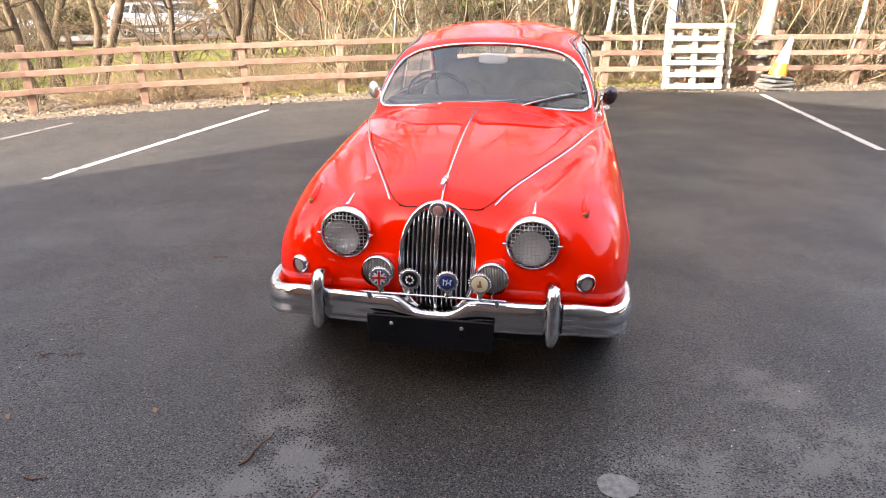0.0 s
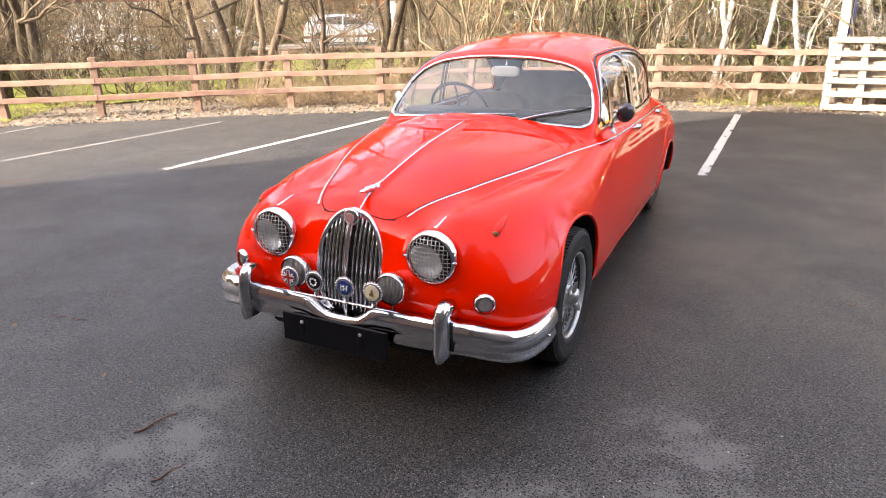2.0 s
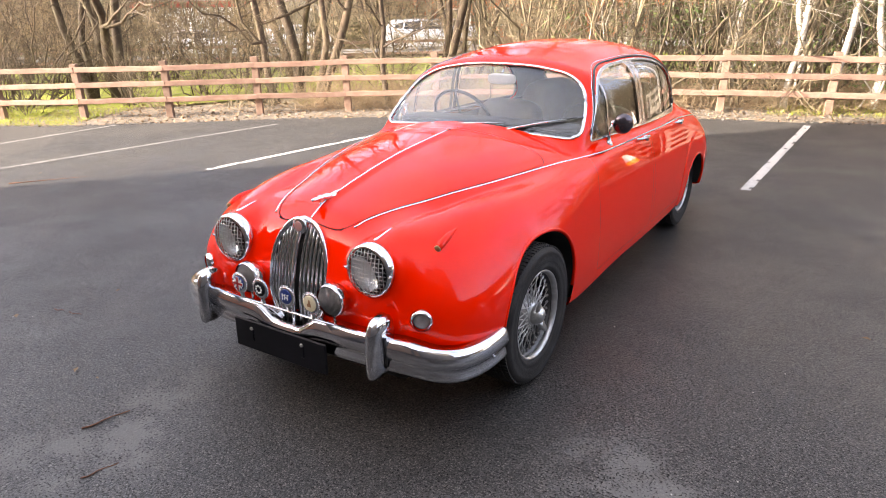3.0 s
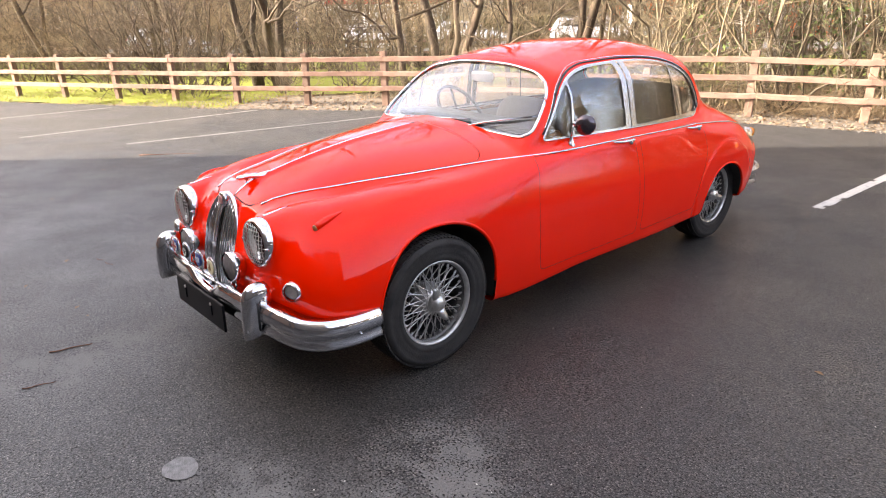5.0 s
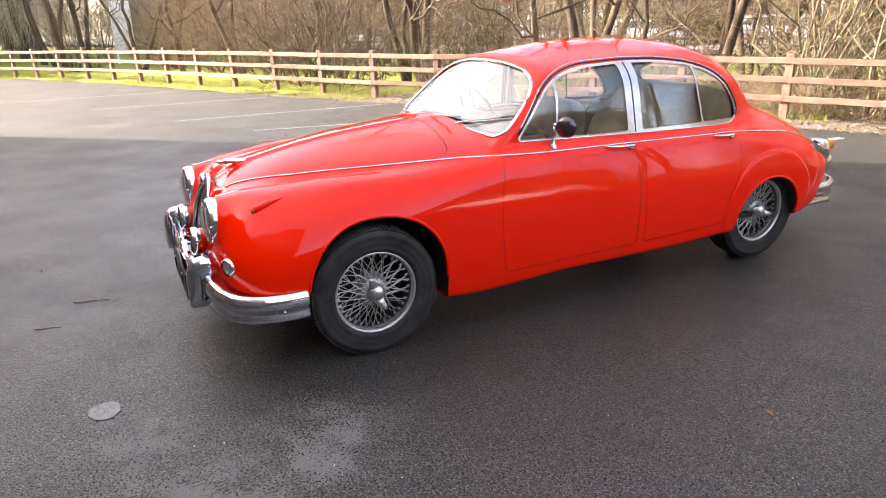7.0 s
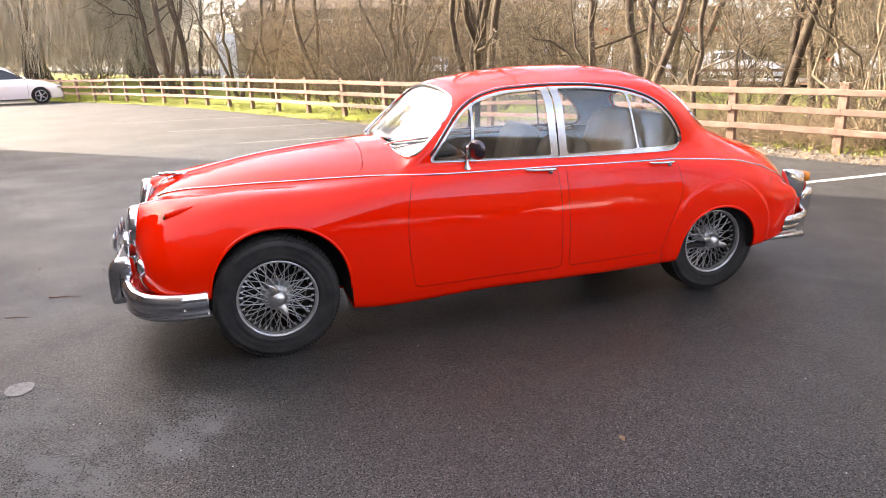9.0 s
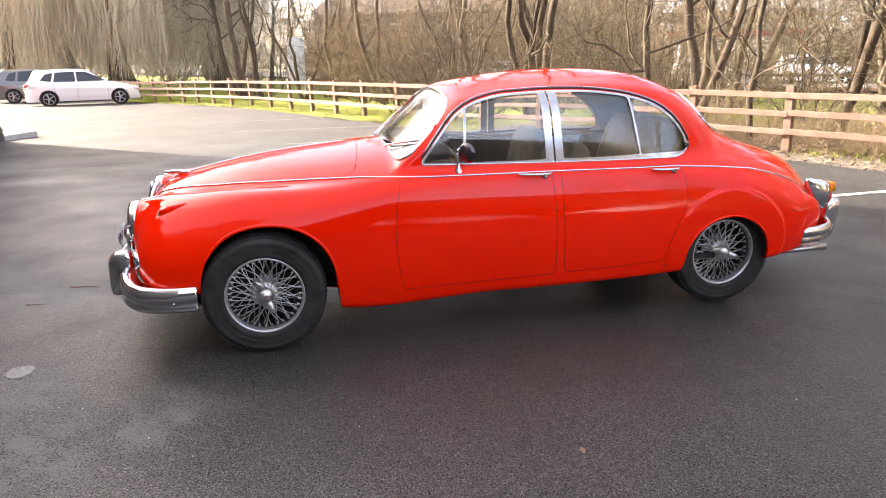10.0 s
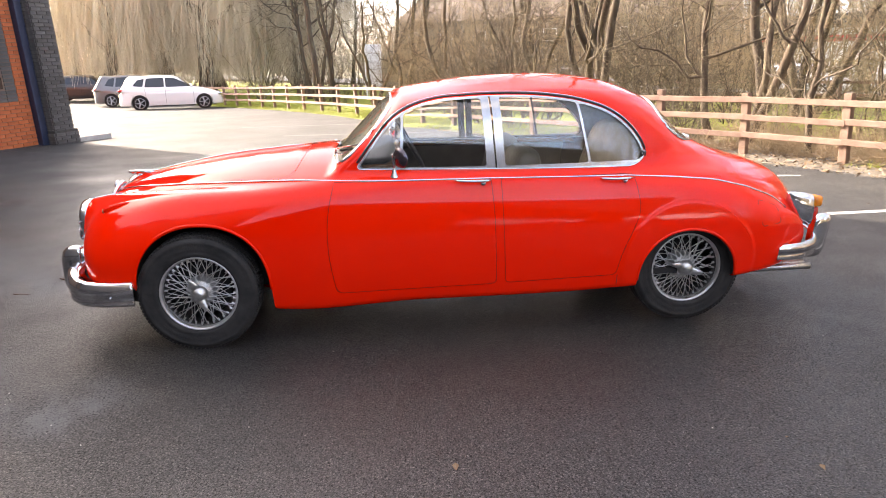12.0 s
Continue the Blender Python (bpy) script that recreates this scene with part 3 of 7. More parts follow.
    tube("windscreen_trim", np.column_stack([fr[:, 0], front_y(fr[:, 0], fr[:, 1], 0.5, 1.6, cab_field), fr[:, 1]]), 0.0095, M_CHROME, car, 6, True)
    br = grown(dense(BACKLIGHT), 0.004)
    tube("rear_window_trim", np.column_stack([br[:, 0], rear_y(br[:, 0], br[:, 1], 2.2, 3.4), br[:, 1]]), 0.010, M_CHROME, car, 6, True)
    # arch lips
    for s in (1, -1):
        for arch in (ARCH_F[2:-1], ARCH_R[1:-1]):
            a = spline(arch[::2], 2, False)
            x = side_x(a[:, 0], a[:, 1], 0.5)
            tube("arch_lip", np.column_stack([(x - 0.006) * s, a]), 0.010, M_RED, car, 6)
    return car, ring


saloon, GRILLE_RING = build_saloon()


def sweep(name, path, profile, mat, parent, label="", closed_profile=True):
    """Sweeps a profile (out, up) along a path in plan; out points to the path's left."""
    p = np.array(path, float)
    t = np.gradient(p, axis=0)
    t[:, 2] = 0
    t /= np.linalg.norm(t, axis=1)[:, None]
    left = np.column_stack([-t[:, 1], t[:, 0], np.zeros(len(p))])
    prof = np.array(profile, float)
    m = len(prof)
    v = (p[:, None] + left[:, None] * prof[None, :, :1] + np.array((0, 0, 1.0))[None, None] * prof[None, :, 1:2]).reshape(-1, 3)
    f = [(i * m + k, i * m + (k + 1) % m, (i + 1) * m + (k + 1) % m, (i + 1) * m + k) for i in range(len(p) - 1) for k in range(m if closed_profile else m - 1)]
    if closed_profile:
        f += [tuple(reversed(range(m))), tuple((len(p) - 1) * m + k for k in range(m))]
    return ob_mesh(name, v, f, mat, parent, label)


def pillow_data(c, s, e=0.5, e2=None, nu=28, nv=16, flutes=0, depth=0.0, turn=None):
    """A rounded cushion: half sizes s, squareness e; flutes run up its front and top."""
    e2 = e2 or e
    v, f = [], []

    def sp(a, p):
        return math.copysign(abs(a) ** p, a)

    for i in range(nv + 1):
        ph = -math.pi / 2 + math.pi * i / nv
        for j in range(nu):
            th = 2 * math.pi * j / nu
            x = sp(math.cos(ph), e2) * sp(math.cos(th), e)
            y = sp(math.cos(ph), e2) * sp(math.sin(th), e)
            z = sp(math.sin(ph), e2)
            k = 1.0
            if flutes and abs(x) < 0.8:
                k = 1 - depth * (0.5 + 0.5 * math.cos(x * flutes * math.pi))
            q = Vector((x * s[0], y * s[1] * k, z * s[2]))
            v.append((turn @ q if turn else q) + Vector(c))
    for i in range(nv):
        for j in range(nu):
            k = (j + 1) % nu
            f.append((i * nu + j, i * nu + k, (i + 1) * nu + k, (i + 1) * nu + j))
    return v, f


def pillow(name, c, s, mat, parent, label="", **kw):
    v, f = pillow_data(c, s, **kw)
    return ob_mesh(name, v, f, mat, parent, label)


def disc(name, c, r, depth, mat, parent, label="", segs=28, dome=0.0, turn=None):
    """A thick disc facing -y, its face domed."""
    prof = [(0.0002, -depth - dome)] + [(r * k, -depth - dome * (1 - k * k)) for k in (0.35, 0.65, 0.88)] + [(r * 0.97, -depth * 0.9), (r, -depth * 0.6), (r, 0.0), (0.0002, 0.0)]
    return lathe(name, prof, mat, parent, c, segs, "y", label, turn)


M_DARK = mottled("grille_dark", (0.006, 0.006, 0.006), (0.014, 0.014, 0.014), scale=20, rough=0.8)
M_WHITE = mottled("white_enamel", (0.72, 0.72, 0.70), (0.8, 0.8, 0.78), scale=30, rough=0.3)
M_BLUE = mottled("blue_enamel", (0.01, 0.03, 0.16), (0.015, 0.04, 0.2), scale=30, rough=0.3)
M_BADGERED = mottled("red_enamel", (0.4, 0.01, 0.015), (0.5, 0.015, 0.02), scale=30, rough=0.3)
M_CREAM = mottled("cream_enamel", (0.62, 0.54, 0.36), (0.7, 0.62, 0.44), scale=30, rough=0.35)
M_FOGBOWL = mottled("dull_lamp_bowl", (0.13, 0.12, 0.12), (0.24, 0.23, 0.22), scale=30, rough=0.3, metal=0.5)
M_ROSE = mottled("faded_rose_enamel", (0.5, 0.22, 0.2), (0.62, 0.36, 0.34), scale=60, rough=0.3, metal=0.4)
M_RUST = mottled("tarnished_brass", (0.25, 0.11, 0.05), (0.4, 0.22, 0.1), scale=60, rough=0.5, metal=0.6)


def build_front(car, ring):
    zz = np.linspace(0.356, 0.80, 30)
    face = lambda x, z: -0.697 + 0.20 * max(z - 0.50, 0) + 0.9 * max(z - 0.60, 0) ** 2 + 0.9 * x * x
    # surround, centre bar, upright slats
    pts = np.array([(x, face(x, z) - 0.004, z) for x, z in ring])
    grille = tube("grille", pts, 0.0115, M_CHROME, car, 8, True, label="upright chrome radiator grille with dark gaps")
    bar = np.array([(0, face(0, z) - 0.014, z) for z in np.linspace(0.36, 0.797, 16)])
    tube("centre_bar", bar, np.linspace(0.008, 0.0125, 16), M_CHROME, grille, 8, up=(0, 1, 0))
    for k in range(1, 8):
        for s in (1, -1):
            x = k * 0.0198 + 0.004
            inside = [z for z in zz if grille_half(np.array(z)) > x + 0.006]
            line = [(x * s, face(x, z), z) for z in np.linspace(inside[0], inside[-1], 12)]
            tube("slat", line, 0.0033, M_CHROME, grille, 6, up=(0, 1, 0))
            tube("slat_fin", [(p[0], p[1] + 0.012, p[2]) for p in line], 0.0125, M_STEEL, grille, 4, flat=0.2, up=(1, 0, 0))
    bm = bmesh.new()
    box_bm(bm, (0, -0.60, 0.555), (0.30, 0.03, 0.36))
    part("radiator_core", bm, M_DARK, grille)
    crest = disc("crest", (0, face(0, 0.775) - 0.012, 0.778), 0.037, 0.014, M_CHROME, grille, "round chrome crest with a rosy middle", dome=0.006)
    disc("crest_middle", (0, face(0, 0.775) - 0.031, 0.778), 0.021, 0.003, M_ROSE, crest, dome=0.002)
    # mascot: a plain stretched shape on a plinth
    base = [(0, y, float(top_z(0, y, field=low_field)[0]) + 0.004) for y in np.linspace(-0.475, -0.385, 9)]
    masc = tube("bonnet_mascot", base, [0.010, 0.012, 0.013, 0.013, 0.012, 0.010, 0.008, 0.006, 0.004], M_CHROME, car, 8, label="small chrome bonnet mascot")
    tube("mascot_body", spline([(0, -0.398, .862), (0, -0.43, .858), (0, -0.46, .862), (0, -0.50, .866), (0, -0.53, .864), (0, -0.557, .866)], 4, False), 1.35 * np.array([.004, .007, .009, .011, .011, .010, .010, .011, .012, .011, .009, .009, .010, .010, .008, .007, .008, .008, .007, .005, .003])[:21], M_CHROME, masc, 8)
    for y_ in (-0.525, -0.44):
        tube("mascot_leg", [(0, y_, 0.862), (0, y_ + 0.022, 0.850), (0, y_ + 0.014, 0.838)], [0.006, 0.005, 0.004], M_CHROME, masc, 6)
    strip = np.array([(0, y, float(top_z(0, y, field=low_field)[0]) + 0.001) for y in np.linspace(-0.585, 0.52, 28)])
    tube("bonnet_strip", strip, 0.0042, M_CHROME, car, 6, label="thin chrome strip along the bonnet")
    # lamps
    for s in (1, -1):
        x, y, z = LAMP[0] * s, -0.655, LAMP[2]
        lamp = lathe("headlamp", [(0.096, -0.030), (0.104, -0.028), (0.109, -0.016), (0.111, 0.0), (0.110, 0.03), (0.098, 0.03), (0.092, -0.012)], M_CHROME, car, (x, y, z), 40, "y", "round headlamp with chrome rim and mesh stone guard")
        lathe("reflector", [(0.0005, 0.055), (0.03, 0.05), (0.06, 0.035), (0.085, 0.01), (0.094, -0.012)], M_REFLECTOR, lamp, (x, y, z), 32)
        lens = disc("lens", (x, y - 0.010, z), 0.094, 0.004, M_LENS, lamp, dome=0.018, segs=40)
        lens.visible_shadow = False
        for k in range(-5, 6):
            for vert in (0, 1):
                a = k * 0.0165
                half = math.sqrt(max(0.094 ** 2 - a * a, 1e-6))
                pts = [(x + (a if vert else u), y - 0.034 - 0.016 * (1 - (a * a + u * u) / 0.0088), z + (u if vert else a)) for u in np.linspace(-half, half, 9)]
                tube("guard_wire", pts, 0.0011, M_STEEL, lamp, 4)
        for e in (1, -1):
            tube("guard_clip", [(x + e * 0.100, y - 0.03, z), (x + e * 0.118, y - 0.024, z)], 0.005, M_CHROME, lamp, 6)
        t = [(x, yy, float(top_z(abs(x), yy, field=low_field)[0]) + 0.001) for yy in np.linspace(-0.630, -0.515, 8)]
        tube("lamp_flash", t, np.linspace(0.008, 0.003, 8), M_CHROME, car, 6, flat=0.7)
        # side lamp
        sx, sz = 0.603 * s, 0.502
        sy = float(front_y(abs(sx), sz)[0])
        yaw = pose(0, 0, 0, 0, 0, 28 * s)
        sl = lathe("side_lamp", [(0.034, -0.022), (0.042, -0.018), (0.045, 0.0), (0.045, 0.02), (0.03, 0.02), (0.032, -0.01)], M_CHROME, car, (sx, sy + 0.004, sz), 28, "y", "small round chrome side lamp", yaw)
        disc("side_lens", (sx, sy + 0.004, sz), 0.0335, 0.014, M_FROST, sl, dome=0.006, turn=yaw)
        disc("side_bowl", (sx, sy + 0.004, sz), 0.0325, 0.008, M_REFLECTOR, sl, turn=yaw)
        # tell-tale pod on the wing
        px = 0.590
        pod = [(px * s, yy, float(top_z(px, yy, field=low_field)[0]) + 0.001) for yy in np.linspace(-0.500, -0.365, 8)]
        tp = tube("wing_lamp", pod, np.array([.014, .017, .0175, .0165, .0145, .011, .007, .002]), M_RED, car, 10, label="small teardrop lamp on the wing")
        disc("tip", (px * s, -0.498, pod[0][2]), 0.0135, 0.010, M_RUST, tp, dome=0.004)
        # fog lamp on the bar
        fx, fy, fz = 0.236 * s, -0.722, 0.535
        fog = lathe("fog_lamp", [(0.064, -0.026), (0.068, -0.022), (0.069, 0.0), (0.06, 0.03), (0.03, 0.06), (0.0005, 0.066)], M_CHROME, car, (fx, fy, fz), 32, "y", "round spot lamp with fluted lens")
        disc("fog_bowl", (fx, fy - 0.004, fz), 0.062, 0.010, M_FOGBOWL, fog)
        for k in range(-9, 10):
            h = math.sqrt(0.060 ** 2 - (k * 0.0063) ** 2)
            tube("flute", [(fx + k * 0.0063, fy - 0.018, fz - h), (fx + k * 0.0063, fy - 0.0225, fz), (fx + k * 0.0063, fy - 0.018, fz + h)], 0.0022, M_FROST, fog, 5, up=(0, 1, 0))
        tube("stalk", [(fx, fy + 0.01, fz - 0.06), (fx, fy, 0.465), (fx, fy + 0.005, 0.43)], 0.009, M_CHROME, fog, 8)
    # bumper: plan path from one flank to the other
    half = [(0.775, -0.335), (0.778, -0.43), (0.768, -0.52), (0.742, -0.598), (0.690, -0.660), (0.61, -0.698), (0.48, -0.722), (0.34, -0.733), (0.22, -0.738), (0.12, -0.740), (0.0, -0.741)]
    half = spline(half, 6, False)
    plan = np.vstack([half, (half * (-1, 1))[::-1][1:]])

    def bumper_z(x):
        return 0.330 + 0.042 * (1 - smooth01(0.55, 0.80, abs(x))) - 0.062 * math.exp(-((x / 0.125) ** 4))

    path = [(x, y, bumper_z(x)) for x, y in plan]
    prof = [(-0.050, 0.060), (0.000, 0.070), (0.018, 0.074), (0.031, 0.064), (0.040, 0.044), (0.043, 0.018), (0.040, 0.000), (0.031, -0.007), (0.030, -0.022), (0.035, -0.040), (0.037, -0.052), (0.030, -0.060), (0.018, -0.058), (0.008, -0.030), (0.004, 0.040), (-0.050, 0.050)]
    
    bumper = sweep("front_bumper", path, prof, M_CHROME, car, "heavy chrome front bumper dipped under the grille")
    for s in (1, -1):
        sect = spline([(-0.036, 0.075), (-0.033, -0.008), (-0.016, -0.038), (0, -0.045), (0.016, -0.038), (0.033, -0.008), (0.036, 0.075), (0, 0.08)], 3)
        levels = [(0.285, .25, -.022), (0.292, .62, -.012), (0.31, .9, -.004), (0.35, 1, 0), (0.42, 1, 0), (0.475, .96, .004), (0.505, .86, .012), (0.525, .62, .022), (0.533, .2, .03)]
        v, f = [], []
        m = len(sect)
        for zz_, k, dy in levels:
            v += [(0.48 * s + a * k, -0.772 + b * k + dy, zz_) for a, b in sect]
        for i in range(len(levels) - 1):
            f += [(i * m + j, i * m + (j + 1) % m, (i + 1) * m + (j + 1) % m, (i + 1) * m + j) for j in range(m)]
        f += [tuple(reversed(range(m))), tuple((len(levels) - 1) * m + j for j in range(m))]
        ob_mesh("overrider", v, f, M_CHROME, bumper, "upright chrome overrider")
        tube("overrider_gasket", [(0.48 * s + 0.040 * s, -0.758, z) for z in (0.33, 0.39, 0.455)], 0.004, M_BLACK, bumper, 5)
        disc("bumper_bolt", (0.0, 0.0, 0.0), 0.007, 0.006, M_CHROME, bumper, dome=0.004).matrix_local = pose(0.812 * s, -0.45, 0.322, 0, 0, 90 * s)
    # plate: black, its characters covered
    plate = box("number_plate", (-0.008, -0.798, 0.304), (0.522, 0.012, 0.135), M_PLATE, car, bevel=0.004, label="plain black number plate")
    for px in (-0.165, 0.125):
        disc("plate_screw", (px, -0.804, 0.338), 0.008, 0.004, M_STEEL, plate, dome=0.003)
        box("plate_bracket", (px, -0.806, 0.308), (0.024, 0.006, 0.05), M_PLATE, plate, bevel=0.002)
    # badge bar and round badges
    barb = tube("badge_bar", [(-0.300, -0.792, 0.468), (-0.15, -0.794, 0.468), (0.15, -0.794, 0.468), (0.300, -0.792, 0.468)], 0.0085, M_CHROME, car, 8, flat=0.55, label="chrome badge bar with four round badges")
    for px in (-0.262, 0.262):
        tube("bar_bracket", [(px, -0.790, 0.466), (px, -0.775, 0.445), (px, -0.765, 0.43)], 0.009, M_STEEL, barb, 6)
    for bx, kind in ((-0.207, "flag"), (-0.083, "dark"), (0.066, "blue"), (0.196, "cream")):
        by, bz = -0.800, 0.540
        bd = disc("badge", (bx, by, bz), 0.041, 0.008, M_CHROME, barb, dome=0.003)
        tube("badge_stem", [(bx, by + 0.002, bz - 0.036), (bx, by + 0.004, 0.470)], 0.013, M_CHROME, bd, 6, flat=0.35, up=(0, 1, 0))
        v, f = [], []
        for k in range(24):
            th = 2 * math.pi * k / 24
            vv, ff = tube_data([(bx + 0.038 * math.cos(th), by - 0.004, bz + 0.038 * math.sin(th)), (bx + 0.046 * math.cos(th), by - 0.004, bz + 0.046 * math.sin(th))], 0.0035, 4)
            n = len(v)
            v += vv.tolist()
            f += [tuple(i + n for i in q) for q in ff]
        ob_mesh("badge_edge", v, f, M_CHROME, bd, "scalloped edge")
        m_in = {"flag": M_BLUE, "dark": M_PLATE, "blue": M_BLUE, "cream": M_CREAM}[kind]
        disc("badge_face", (bx, by - 0.0105, bz), 0.031 if kind != "cream" else 0.033, 0.003, m_in, bd, dome=0.001)
        bm = bmesh.new()
        yy = by - 0.0155
        if kind == "flag":
            for a, w, mat in ((0, 0.016, M_WHITE), (90, 0.016, M_WHITE), (40, 0.008, M_WHITE), (-40, 0.008, M_WHITE)):
                box_bm(bm, (bx, yy, bz), (0.058, 0.002, w), pose(0, 0, 0, 0, a, 0).to_3x3())
            part("flag_cross", bm, M_WHITE, bd)
            bm = bmesh.new()
            for a in (0, 90):
                box_bm(bm, (bx, yy - 0.002, bz), (0.058, 0.002, 0.009), pose(0, 0, 0, 0, a, 0).to_3x3())
            part("flag_red_cross", bm, M_BADGERED, bd)
        elif kind == "dark":
            for k in range(8):
                th = math.pi * k / 4
                box_bm(bm, (bx + 0.015 * math.cos(th), yy, bz + 0.015 * math.sin(th)), (0.007, 0.002, 0.007))
            part("badge_ring", bm, M_WHITE, bd)
        elif kind == "blue":
            for dx, dz, w, h, a in ((-0.013, 0, 0.004, 0.026, 0), (-0.007, 0.007, 0.010, 0.004, 0), (0.0, 0, 0.004, 0.026, 12), (0.005, -0.002, 0.010, 0.004, 0), (0.014, 0.0, 0.004, 0.022, 0), (0.018, 0.010, 0.007, 0.004, 0)):
                box_bm(bm, (bx + dx, yy, bz + dz), (w, 0.002, h), pose(0, 0, 0, 0, a, 0).to_3x3())
            part("badge_bars", bm, M_WHITE, bd)
        else:
            box_bm(bm, (bx, yy, bz - 0.006), (0.018, 0.002, 0.012))
            box_bm(bm, (bx + 0.002, yy, bz + 0.008), (0.008, 0.002, 0.016))
            part("badge_shape", bm, M_RUST, bd)


def spoke_mesh(a, b, r=0.0026):
    v, f = tube_data([a, b], r, 4, caps=False)
    me = bpy.data.meshes.new("spoke")
    me.from_pydata(v.tolist(), [], f)
    me.polygons.foreach_set("use_smooth", [True] * len(f))
    me.materials.append(M_STEEL)
    return me


def build_wheels(car):
    R = 0.318
    outer = [spoke_mesh((0.050, 0.050, 0), Vector((0.036, 0.188 * math.cos(a), 0.188 * math.sin(a)))) for a in (0.50, -0.50)]
    inner = [spoke_mesh((0.004, 0.072, 0), Vector((0.012, 0.184 * math.cos(a), 0.184 * math.sin(a)))) for a in (0.66, -0.66)]
    first = None
    for s, y, x, spin in ((1, 0.0, 0.712, -74), (1, 2.748, 0.612, -26), (-1, 0.0, 0.712, 70), (-1, 2.748, 0.612, 5)):
        at = pose(x * s, y, R, spin * s, 0, 0 if s > 0 else 180)
        if first:
            # the same wheel again
            made = {}
            for o in (first, *first.children_recursive):
                made[o] = o.copy()
                scene.collection.objects.link(made[o])
                made[o].parent = made.get(o.parent, o.parent)
            made[first].matrix_local = at
            continue
        lip = [(0.196, 0.056), (0.199, 0.064), (0.207, 0.066), (0.209, 0.074), (0.206, 0.080), (0.200, 0.080), (0.195, 0.072), (0.191, 0.056), (0.196, 0.056)]
        wheel = lathe("wheel", lip, M_WHEEL, car, axis="x", segs=64, label="silver wire-spoked wheel with a two-eared spinner")
        barrel = [(0.168, -0.085), (0.196, -0.085), (0.203, -0.080), (0.203, -0.072), (0.190, -0.066), (0.188, -0.03), (0.190, 0.02), (0.197, 0.057), (0.193, 0.057), (0.186, 0.02), (0.181, -0.03), (0.168, -0.085)]
        # barrel coloured darker than the lip, for the shade inside the wheel
        lathe("rim_barrel", barrel, M_BARREL, wheel, axis="x", segs=64, label="inner rim, coloured dark for the shade inside it")
        tyre = [(0.198, -0.078), (0.215, -0.086), (0.250, -0.096), (0.285, -0.094), (0.306, -0.084), (0.314, -0.068), (0.318, -0.04), (0.319, 0.0), (0.318, 0.04), (0.314, 0.068), (0.307, 0.083), (0.295, 0.090), (0.285, 0.094), (0.2825, 0.0925), (0.262, 0.0955), (0.245, 0.0950), (0.232, 0.091), (0.230, 0.0925), (0.215, 0.086), (0.203, 0.075), (0.198, 0.068)]
        lathe("tyre", tyre, M_RUBBER, wheel, axis="x", segs=72, label="black tyre with worn dusty sidewall")
        # tread blocks round the shoulder
        v, f = [], []
        for k in range(90):
            th = 2 * math.pi * k / 90
            for u in (-0.066, -0.034, 0.0, 0.034, 0.066):
                r0 = 0.3195 - (0.0045 if abs(u) > 0.05 else 0)
                n = len(v)
                for dr in (-0.004, 0.0035):
                    for du in (-0.0135, 0.0135):
                        for dt in (-0.008, 0.008):
                            rr, tt = r0 + dr, th + dt / 0.32 + u * 0.5
                            v.append((u + du, rr * math.cos(tt), rr * math.sin(tt)))
                f += [(n + a, n + b, n + c, n + d) for a, b, c, d in ((0, 1, 3, 2), (4, 6, 7, 5), (0, 4, 5, 1), (2, 3, 7, 6), (0, 2, 6, 4), (1, 5, 7, 3))]
        ob_mesh("tread", v, f, M_RUBBER, wheel, smooth=False)["kind"] = "stuff"
        hub = [(0.078, -0.04), (0.083, 0.0), (0.081, 0.012), (0.072, 0.020), (0.067, 0.040), (0.062, 0.046), (0.051, 0.050), (0.048, 0.058), (0.042, 0.062), (0.040, -0.04)]
        lathe("hub", hub, M_WHEEL, wheel, axis="x", segs=32)
        spn = [(0.044, 0.056), (0.046, 0.066), (0.044, 0.078), (0.040, 0.088), (0.034, 0.093), (0.030, 0.100), (0.014, 0.106), (0.0005, 0.107)]
        spinner = lathe("spinner", spn, M_STEEL, wheel, axis="x", segs=28, label="chrome two-eared spinner")
        for e in (1, -1):
            tube("ear", [(0.082, 0.030 * e, 0), (0.088, 0.056 * e, 0.004 * e), (0.096, 0.076 * e, 0.010 * e), (0.102, 0.094 * e, 0.016 * e)], [0.026, 0.022, 0.016, 0.006], M_STEEL, wheel, 8, flat=0.45, up=(1, 0, 0))
        lathe("brake_drum", [(0.0005, -0.045), (0.15, -0.045), (0.155, -0.06), (0.155, -0.1), (0.0005, -0.1)], M_UNDER, wheel, axis="x", segs=32)
        for k in range(36):
            o = new("spoke", outer[k % 2])
            o.parent, o.matrix_local = wheel, pose(0, 0, 0, 10 * k, 0, 0)
        for k in range(36):
            o = new("spoke", inner[k % 2])
            o.parent, o.matrix_local = wheel, pose(0, 0, 0, 10 * k + 4, 0, 0)
        for k in range(36):
            o = new("nipple", nipple_mesh)
            o.parent, o.matrix_local = wheel, pose(0, 0, 0, 10 * k, 0, 0)
        wheel.matrix_local = at
        first = wheel
    # dark wells and axles behind the wheels
    for s in (1, -1):
        for arch, inner_x in ((ARCH_F, 0.46), (ARCH_R, 0.46)):
            a = spline(arch[1:-1:2], 2, False)
            x = side_x(a[:, 0], np.maximum(a[:, 1], 0.25), 0.5) - 0.016
            n = len(a)
            v = [(xx * s, p[0], p[1]) for xx, p in zip(x, a)] + [(inner_x * s, p[0], p[1]) for p in a]
            f = [(i, i + 1, n + i + 1, n + i) for i in range(n - 1)] + [tuple(n + i for i in range(n))]
            ob_mesh("wheel_well", v, f, M_UNDER, car, smooth=False)
